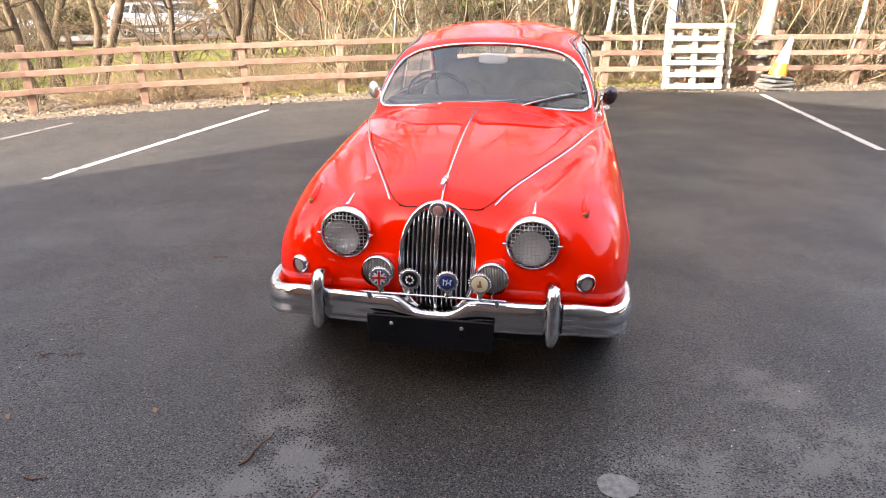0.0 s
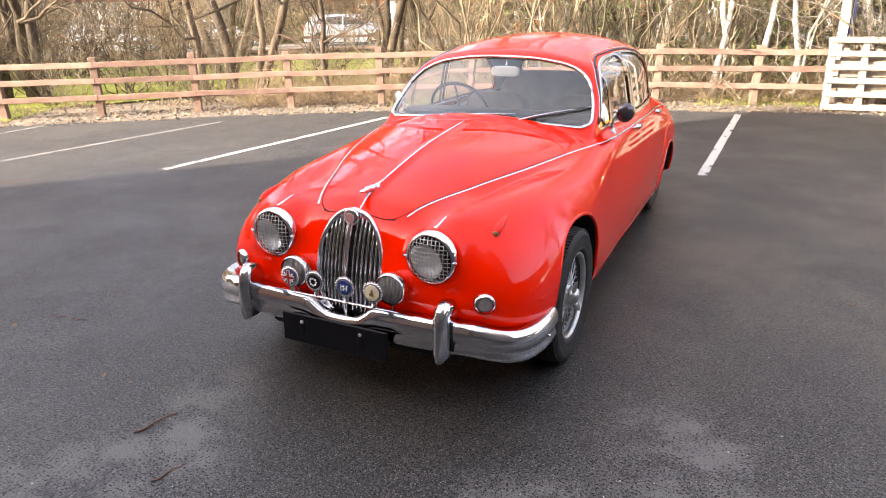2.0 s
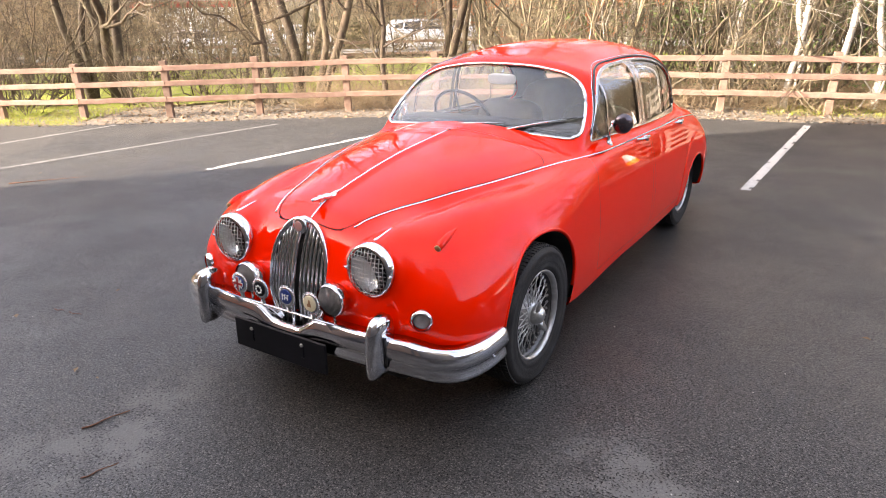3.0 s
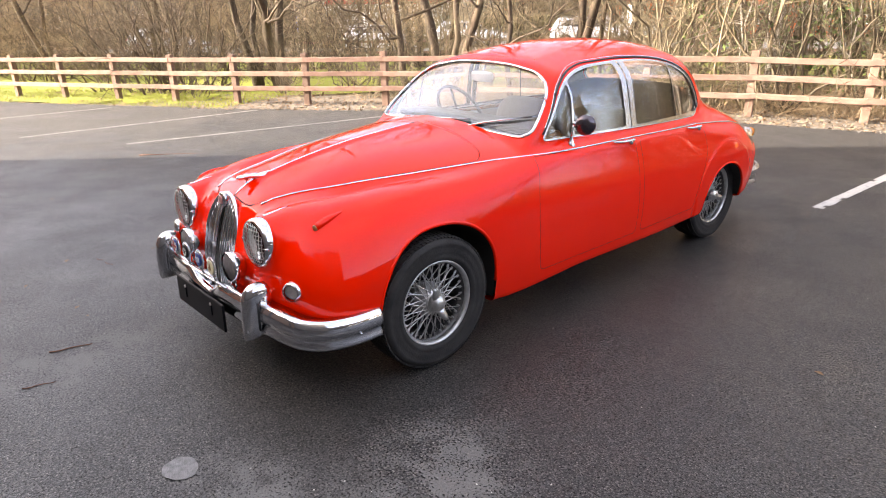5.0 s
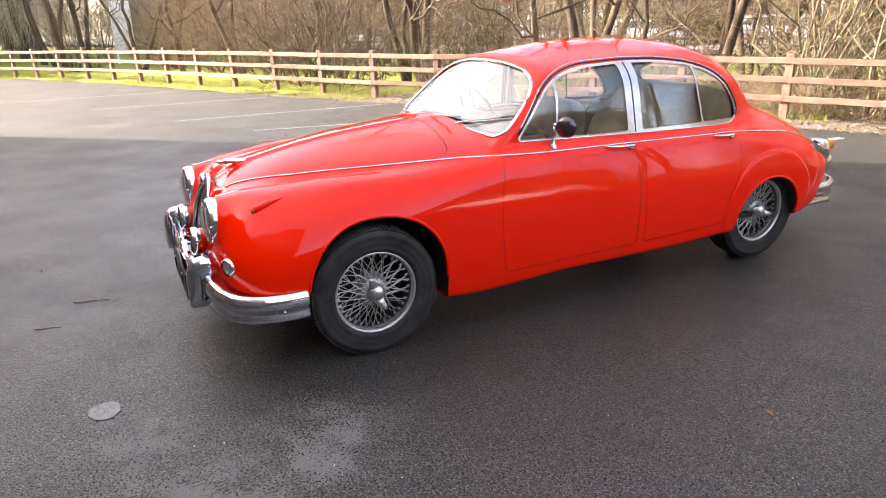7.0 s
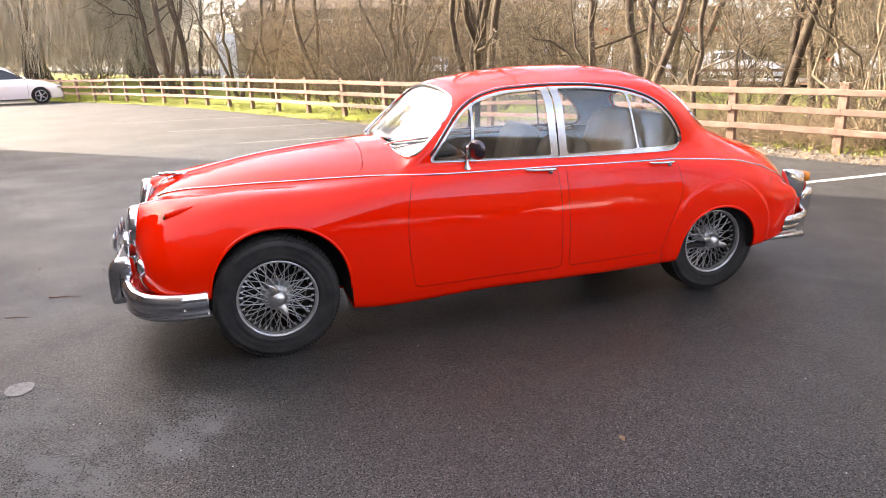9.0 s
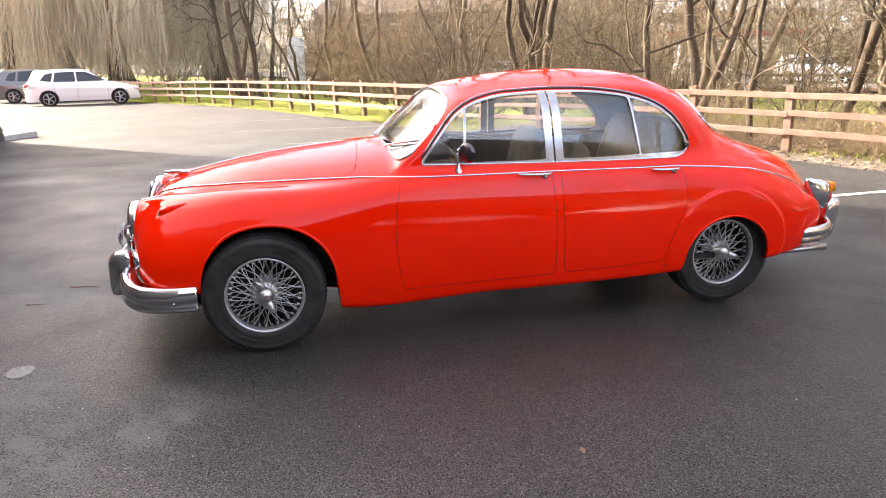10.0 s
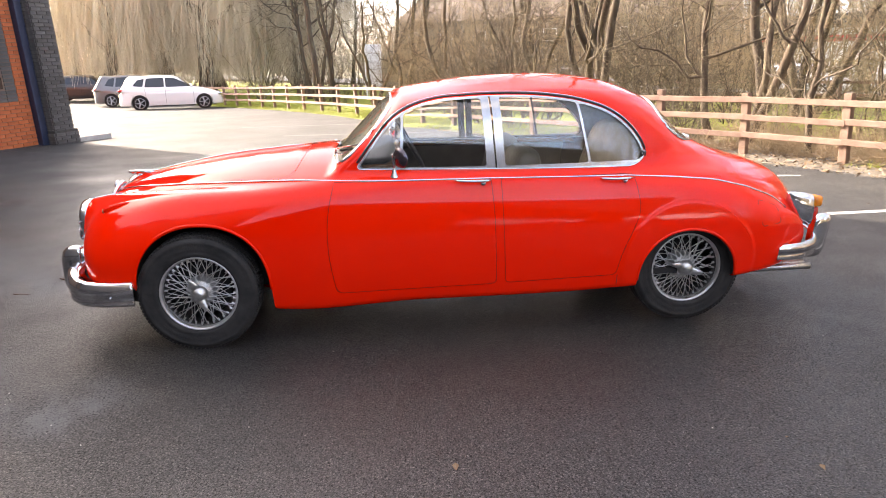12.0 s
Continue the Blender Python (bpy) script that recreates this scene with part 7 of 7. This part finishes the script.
# ---------------------------------------------------------------- modern cars
def modern_field(length, height, width):
    kz = knots("-2.15:.50 -2.07:.64 -1.9:.75 -1.6:.85 -1.15:.94 -.8:.97 0:.98 1.6:1.0 2.0:.98 2.15:.6")

    def body_f(x, y, z):
        ax = np.sqrt(x * x + 1e-5)
        top = z - hermite(y, *kz) + 0.10 * (ax / 0.8) ** 4
        q = ax / (width / 2 - 0.05 * np.maximum(z - 0.55, 0) ** 2 - 0.10 * np.maximum(0.4 - z, 0))
        fy = np.abs(y) / (length / 2)
        side = np.where(y < 0, (q ** 5 + fy ** 5) ** (1 / 5.0), (q ** 6 + fy ** 8) ** (1 / 7.0))
        side = (side - 1) * 0.9
        low = smax(smax(side, top, 0.12), 0.2 - z, 0.06)
        roof = z - (hermite(y, *knots("-1.1:.93 -.25:%.3f .35:%.3f 1.2:%.3f 1.85:%.3f 2.1:%.3f" % (height - 0.07, height, height - 0.03, height - 0.12, height - 0.4))) - 0.05 * (ax / 0.6) ** 3)
        cs = ax - (width / 2 - 0.06 - 0.32 * (z - 0.95))
        fr = (-1.12 + 1.65 * (z - 0.95) + 0.12 * ax * ax - y) * 0.5
        rr = (y - (2.08 - 0.62 * (z - 0.95) - 0.15 * ax * ax)) * 0.8
        cab = smax(smax(smax(cs, roof, 0.10), fr, 0.05), smax(rr, 0.8 - z, 0.02), 0.08)
        return smin(low, cab, 0.04)

    return body_f


M_CARWHITE = mottled("white_car_paint", (0.78, 0.78, 0.76), (0.82, 0.82, 0.80), scale=1, rough=0.3, Coat_Weight=1.0, Coat_Roughness=0.04)
M_CARGREY = mottled("grey_car_paint", (0.12, 0.115, 0.115), (0.15, 0.145, 0.142), scale=1, rough=0.3, metal=0.4, Coat_Weight=1.0, Coat_Roughness=0.04)
M_CARDARK = mottled("brown_car_paint", (0.03, 0.027, 0.025), (0.042, 0.037, 0.034), scale=1, rough=0.3, metal=0.4, Coat_Weight=0.6, Coat_Roughness=0.04)
M_CARSILVER = mottled("silver_car_paint", (0.55, 0.57, 0.60), (0.62, 0.64, 0.67), scale=1, rough=0.3, metal=0.6, Coat_Weight=1.0, Coat_Roughness=0.04)
M_DARKGLASS = material("tinted_glass", (0.02, 0.022, 0.025), 0.03, Specular_IOR_Level=0.6)
M_ALLOY = mottled("alloy", (0.55, 0.55, 0.56), (0.7, 0.7, 0.7), scale=20, rough=0.35, metal=1.0)


def modern_car(m, label, paint, length=4.3, height=1.46, width=1.79, group="parked cars"):
    e = thing("car", label, "car", group=group, at=m)
    func = modern_field(length, height, width)
    sh = iso_shell(func, (0, -2.3, 0.1), (1.0, 2.3, height + 0.1), 0.045)
    wheels = (-1.33, 1.32)
    for yw in wheels:
        sh, _ = sh.split(lambda x, y, z: np.maximum(np.hypot(y - yw, z - 0.32) - 0.36, 0.55 - np.abs(x)))
    h = height
    side_panes = []
    for outline in ([(-.92, 1.0), (-.16, h - .125), (.22, h - .10), (.22, .99)], [(.28, .99), (.28, h - .10), (.98, h - .125), (1.08, 1.0)], [(1.16, 1.01), (1.06, h - .13), (1.34, h - .19), (1.56, 1.06)]):
        poly = rounded(outline, .035)
        sh, one = sh.split(lambda x, y, z: np.maximum(poly_sdf(y, z, poly), 0.35 - np.abs(x)))
        side_panes.append(one)
    scr = rounded([(-.62, 1.0), (-.50, h - .12), (.50, h - .12), (.62, 1.0)], .05)
    sh, scr_g = sh.split(lambda x, y, z: np.maximum(poly_sdf(x, z, scr), y + 0.0))
    sh, back_g = sh.split(lambda x, y, z: np.maximum(poly_sdf(x, z, rounded([(-.56, 1.05), (-.48, h - .13), (.48, h - .13), (.56, 1.05)], .05)), 1.2 - y))

    def add(name, s_, mat, lab=""):
        n = gradient(func, s_.v)
        n /= np.maximum(np.linalg.norm(n, axis=1), 1e-6)[:, None]
        return ob_mesh(name, s_.v, s_.f, mat, e, lab, normals=n)

    add("body", sh.joined(sh.mirrored()), paint)
    for one in side_panes:
        add("side_window", one, M_DARKGLASS)
        add("side_window", one.mirrored(), M_DARKGLASS)
    add("windscreen", scr_g.joined(scr_g.mirrored()), M_DARKGLASS)
    add("rear_window", back_g.joined(back_g.mirrored()), M_DARKGLASS)
    for s_ in (1, -1):
        for yw in wheels:
            w = lathe("wheel", [(0.20, -0.09), (0.31, -0.08), (0.325, -0.05), (0.325, 0.05), (0.31, 0.085), (0.215, 0.09)], M_RUBBER, e, (0.76 * s_, yw, 0.325), 28, "x")
            lathe("hub_disc", [(0.0005, 0.03 * s_), (0.05, 0.06 * s_), (0.215, 0.03 * s_)], M_DARK, w, (0.76 * s_, yw, 0.325), 20, "x")
            for k in range(5):
                a = 2 * math.pi * k / 5
                tube("wheel_spoke", [(0.83 * s_, yw, 0.325), (0.845 * s_, yw + 0.21 * math.cos(a), 0.325 + 0.21 * math.sin(a))], [0.035, 0.024], M_ALLOY, w, 6, flat=0.5)
            tube("wheel_rim", [(0.845 * s_, yw + 0.212 * math.cos(a), 0.325 + 0.212 * math.sin(a)) for a in np.linspace(0, 2 * math.pi, 24, endpoint=False)], 0.012, M_ALLOY, w, 6, True)
        pillow("tail_light", (0.72 * s_, length / 2 - 0.17, 0.87), (0.13, 0.16, 0.07), M_REDLENS, e, e=0.7)
        pillow("head_light", (0.62 * s_, -length / 2 + 0.16, 0.66), (0.16, 0.12, 0.06), M_CHROME, e, e=0.8)
        pillow("door_mirror", (0.96 * s_, -0.84, 1.02), (0.09, 0.05, 0.06), paint, e, e=0.8)
        box("sill", (0.80 * s_, 0.0, 0.235), (0.12, 1.95, 0.09), M_DARK, e, bevel=0.02, label="black sill")
        for yh in (0.10, 0.88):
            xh = float(side_x(yh, 0.86, 0.4, 1.1, func)[0])
            box("door_handle", (xh * s_, yh, 0.86), (0.03, 0.17, 0.03), paint, e, bevel=0.01)
        for y0 in (-0.90, 0.25, 1.02):
            zs = np.linspace(0.33, 0.93, 9)
            ys_ = np.full(9, y0) + (0.0 if y0 < 1 else 0.12) * (zs - 0.33)
            tube("door_joint", np.column_stack([(side_x(ys_, zs, 0.4, 1.1, func) - 0.001) * s_, ys_, zs]), 0.006, M_DARK, e, 4)
    box("number_plate", (0, length / 2 + 0.01, 0.62), (0.5, 0.02, 0.11), M_CREAM, e, bevel=0.003)
    return e


head_ = math.degrees(math.atan2(0.27, 0.96)) + 180
white_car = modern_car(pose(-28.1, -8.35, gz(-28.1, -8.35), 0, 0, head_), "white modern hatchback parked by the fence", M_CARWHITE, 4.34, 1.49)
modern_car(pose(-33.0, -11.4, gz(-33.0, -11.4), 0, 0, head_ + 4), "grey compact car with dark windows parked in the car park", M_CARGREY, 4.2, 1.56)
modern_car(pose(-38.4, -16.0, gz(-38.4, -16.0), 0, 0, head_ - 4), "dark brown car parked at the back of the car park", M_CARDARK, 4.3, 1.5)
silver = modern_car(pose(-17.5, 26.0, gz(-17.5, 26) + 0.05, 0, 0, 118), "silver car on the road beyond the lawn", M_CARSILVER, group="cars on the road")
for x, y, yaw in ((-25.7, 25.9, 122), (-29.5, 22.4, 122), (-36.0, 12.8, 130), (-20.0, 33.0, 118), (4.5, 35.5, 115)):
    copy_thing(silver, pose(x, y, gz(x, y) + 0.05, 0, 0, yaw))


# two more added unseen on the east side, a bright streak mirrored in the red paint
for x, y, yaw in ((16.5, 10.5, 25), (17.5, 5.2, 205)):
    tagged(copy_thing(white_car, pose(x, y, 0, 0, 0, yaw)), "white modern hatchback added out of view for its reflection")


# ---------------------------------------------------------------- beyond the lawn
M_HEDGE = mottled("hedge_leaf", (0.05, 0.05, 0.02), (0.13, 0.11, 0.05), scale=3, rough=0.8, c3=(0.20, 0.15, 0.08))
M_SIGN = mottled("sign_white", (0.78, 0.78, 0.78), (0.84, 0.84, 0.83), scale=6, rough=0.5)
M_SIGNBLUE = mottled("sign_blue", (0.02, 0.10, 0.45), (0.03, 0.13, 0.5), scale=6, rough=0.5)
M_ROOF = mottled("roof_tile", (0.10, 0.07, 0.06), (0.16, 0.12, 0.10), scale=4, rough=0.9)


def field_fence(s_lo, s_hi, d, step=2.4):
    e = thing("field_fence", "low weathered rail fence across the lawn", "fence")
    pts = [off_fence(s, d) for s in np.arange(s_lo, s_hi, step)]
    for k, p in enumerate(pts):
        o = new("post", post_meshes[k % 4])
        o.parent = e
        o.matrix_local = pose(p[0], p[1], gz(*p) + 0.32) @ pose(0, 0, 0, 0, 90, 0)
    for p, q in zip(pts, pts[1:]):
        for h in (0.42, 0.80):
            a, b = Vector((p[0], p[1], gz(*p) + h)), Vector((q[0], q[1], gz(*q) + h))
            o = new("rail", rail_meshes[0])
            o.parent = e
            o.matrix_local = Matrix.Translation((a + b) / 2) @ (b - a).to_track_quat("X", "Z").to_matrix().to_4x4() @ Matrix.Diagonal(((b - a).length, 1, 1, 1))


field_fence(S_OF(6), S_OF(-36), 11.8)
# hedge past the road: a bank of small leaves
rng_h, hb = scatter(51, 26000, S_OF(11), S_OF(-38), 28.0, 30.0)
hb[:, 2] += rng_h.random(len(hb)) * 1.7
u = unit(rng_h.normal(0, 1, hb.shape))
w = unit(np.cross(u, unit(rng_h.normal(0, 1, hb.shape))))
L_ = rng_h.uniform(0.06, 0.14, len(hb))[:, None]
V_ = np.stack([hb - u * L_, hb - w * L_ * 0.6, hb + u * L_, hb + w * L_ * 0.6], 1).reshape(-1, 3)
tagged(new("hedge", quick_mesh("hedge", [(V_, np.arange(len(V_)).reshape(-1, 4), 0)], (M_HEDGE,))), "brown-green winter hedge along the far road", "hedge", kind="stuff")

# a white notice board and small signs among the trees
board = thing("notice_board", "tall white notice board standing on the lawn", "sign", at=pose(-34.5, 0.65, gz(-34.5, 0.65), 0, 0, -72))
box("panel", (0, 0, 1.75), (0.95, 0.06, 2.3), M_SIGN, board, bevel=0.01)
for s in (-0.4, 0.4):
    box("leg", (s, 0, 0.3), (0.07, 0.05, 0.8), M_SIGN, board)
for x, y, mat, lab in ((-23.5, 13.5, M_SIGNBLUE, "small blue road sign on a post"), (-21.5, 15.5, M_SIGN, "small white sign on a post"), (-12.0, 20.5, M_SIGN, "small white sign on a post"), (-1.0, 24.0, M_SIGN, "small white sign on a post")):
    sg = thing("road_sign", lab, "sign", group="road signs", at=pose(x, y, gz(x, y), 0, 0, -25))
    tube("sign_post", [(0, 0.04, -0.1), (0, 0.04, 1.9)], 0.03, M_ALLOY, sg, 8)
    box("sign_plate", (0, 0, 1.55), (0.5, 0.02, 0.65), mat, sg, bevel=0.004)


def far_building(x, y, yaw, w, d, h, wallmat, lab):
    e = thing("far_building", lab, "building", group="far buildings", at=pose(x, y, gz(x, y) - 0.2, 0, 0, yaw))
    box("wall", (0, 0, h / 2), (w, d, h), wallmat, e)
    bm = bmesh.new()
    v = [bm.verts.new(c) for c in ((-w / 2 - 0.4, -d / 2 - 0.4, h), (w / 2 + 0.4, -d / 2 - 0.4, h), (w / 2 + 0.4, d / 2 + 0.4, h), (-w / 2 - 0.4, d / 2 + 0.4, h), (-w / 2 + 0.3, 0, h + d * 0.28), (w / 2 - 0.3, 0, h + d * 0.28))]
    for q in ((0, 1, 5, 4), (2, 3, 4, 5), (1, 2, 5), (3, 0, 4), (3, 2, 1, 0)):
        bm.faces.new([v[i] for i in q])
    part("roof", bm, M_ROOF, e)
    for k in range(int(w / 4)):
        for lev in (1.0, 3.6):
            if lev + 1.4 < h:
                win_ = box("window", (-w / 2 + 2 + k * 4, -d / 2 - 0.02, lev + 0.7), (1.5, 0.1, 1.3), M_SIGN, e)
                box("pane", (-w / 2 + 2 + k * 4, -d / 2 - 0.08, lev + 0.7), (1.3, 0.04, 1.1), M_DARKGLASS, win_)


far_building(-24, 52, 28, 34, 10, 5.6, M_BRICK, "orange brick building beyond the far road")
far_building(12, 58, 12, 30, 10, 5.6, M_BRICK, "orange brick building beyond the far road")
far_building(-75, 22, 60, 36, 12, 6.0, M_GREYBRICK, "grey brick building far behind the trees")

kiosk = thing("roadside_building", "low white building with a red stripe beyond the far road", "building", at=pose(-41, 32, gz(-41, 32), 0, 0, 38))
box("wall", (0, 0, 1.9), (9.0, 5.0, 3.4), M_SIGN, kiosk)
box("red_stripe", (0, -2.53, 2.95), (9.0, 0.06, 0.42), M_BADGERED, kiosk)
box("roof", (0, 0, 4.1), (10.5, 6.5, 0.7), M_CARDARK, kiosk, bevel=0.05)
# distant woods: bare crowns one behind another
for k in range(46):
    s = rng_t.uniform(S_OF(11), S_OF(-38))
    q = off_fence(s, 31 + 16 * rng_t.random())
    put_shrub(FAR_SHRUBS[k % 4], q[0], q[1], rng_t.uniform(0, 360), rng_t.uniform(1.8, 2.6), "tall bare thicket beyond the far road", "distant thickets")
for k in range(26):
    x, y = rng_t.uniform(-75, -48), rng_t.uniform(-34, 14)
    put_shrub(FAR_SHRUBS[k % 4], x, y, rng_t.uniform(0, 360), rng_t.uniform(1.6, 2.4), "tall bare thicket beyond the car park", "distant thickets")

# the woods behind them all: a tangle of fine dark boughs
rng_w, wb = scatter(71, 8000, S_OF(12), S_OF(-38), 29.0, 44.0)
far_ = rng_w.uniform((-80, -40, -1), (-56, 16, -0.9), (4000, 3))
wb = np.vstack([wb, far_])
wb[:, 2] += rng_w.random(len(wb)) ** 1.3 * 8.0
P_ = lines(rng_w, wb, unit(rng_w.normal(0, 0.6, wb.shape) + np.array((0, 0, 0.8))), rng_w.uniform(1.0, 3.6, len(wb)), 3, 0.12)
R_ = rng_w.uniform(0.015, 0.05, len(wb))[:, None] * np.array((1.0, 0.7, 0.3))[None]
tagged(new("far_woods", quick_mesh("far_woods", [(*bundle(P_, R_, 3), 0)], (M_TWIG,))), "bare brown woods filling the distance", "woods", kind="stuff")

# ---------------------------------------------------------------- twigs and leaves lying on the asphalt
M_STICK = mottled("fallen_twig", (0.10, 0.04, 0.025), (0.20, 0.09, 0.05), scale=30, rough=0.9)
for x0, y0, x1, y1, r in ((-0.60, -1.37, -0.56, -1.18, 0.004), (-1.90, -0.77, -1.84, -0.75, 0.003), (-1.78, -0.75, -1.70, -0.73, 0.003), (-1.70, 0.55, -1.62, 0.57, 0.003), (-2.95, 2.68, -2.74, 2.76, 0.004), (-5.64, 0.78, -5.2, 1.42, 0.006), (-1.32, -1.56, -1.24, -1.55, 0.003), (-0.30, -1.55, -0.27, -1.42, 0.003)):
    pts = [(x0 + (x1 - x0) * t + 0.006 * math.sin(9 * t + x0), y0 + (y1 - y0) * t + 0.006 * math.cos(7 * t), gz(x0, y0) + r) for t in np.linspace(0, 1, 7)]
    o = tube("twig", pts, np.linspace(r, r * 0.5, 7), M_STICK, sides=5)
    tagged(o, "thin brown fallen twig on the asphalt", "twig", group="fallen twigs")
rng_l = random.Random(8)
leaf_v = [(0, 0, 0), (0.02, 0.012, 0.006), (0.045, 0, 0.002), (0.02, -0.012, 0.006)]
leaf_me = bpy.data.meshes.new("leaf")
leaf_me.from_pydata(leaf_v, [], [(0, 1, 2), (0, 2, 3)])
leaf_me.materials.append(M_LEAF)
spots = [(-1.08, -1.12), (-0.95, -1.09), (-1.64, -1.26), (-1.62, -1.24), (1.99, 2.63), (2.19, 2.64), (-6.12, 0.85)] + [(rng_l.uniform(-6, 4.5), rng_l.uniform(-2.0, 7.5)) for _ in range(46)]
for x, y in spots:
    if -0.9 < x < 0.9 and -0.9 < y < 3.9:
        continue
    o = new("leaf", leaf_me)
    o.matrix_world = pose(x, y, gz(x, y) + 0.004, rng_l.uniform(-10, 10), rng_l.uniform(-10, 10), rng_l.uniform(0, 360)) @ Matrix.Scale(rng_l.uniform(0.5, 1.2), 4)
    tagged(o, "small dead leaf on the asphalt", "leaf", group="fallen leaves")
# pale grit on the damp asphalt
rng_q = np.random.default_rng(61)
n_ = 700
gx_, gy_ = rng_q.uniform(-3.5, 4.0, n_), rng_q.uniform(-3.0, 5.0, n_)
c_ = np.column_stack([gx_, gy_, ground_z(gx_, gy_) + 0.002])
r_ = (rng_q.random(n_) ** 3 * 0.0035 + 0.0012)[:, None]
oct_ = np.array([(1, 0, 0), (0, 1, 0), (-1, 0, 0), (0, -1, 0)])
V_ = np.concatenate([c_[:, None] + oct_[None] * r_[:, None], (c_ + r_ * (0, 0, 1))[:, None]], 1).reshape(-1, 3)
F_ = np.array([(0, 1, 4), (1, 2, 4), (2, 3, 4), (3, 0, 4)])[None] + (np.arange(n_) * 5)[:, None, None]
tagged(new("grit", quick_mesh("grit", [(V_, F_.reshape(-1, 3), 0)], (M_KERB,))), "scattered pale grit on the asphalt", "grit", kind="stuff")
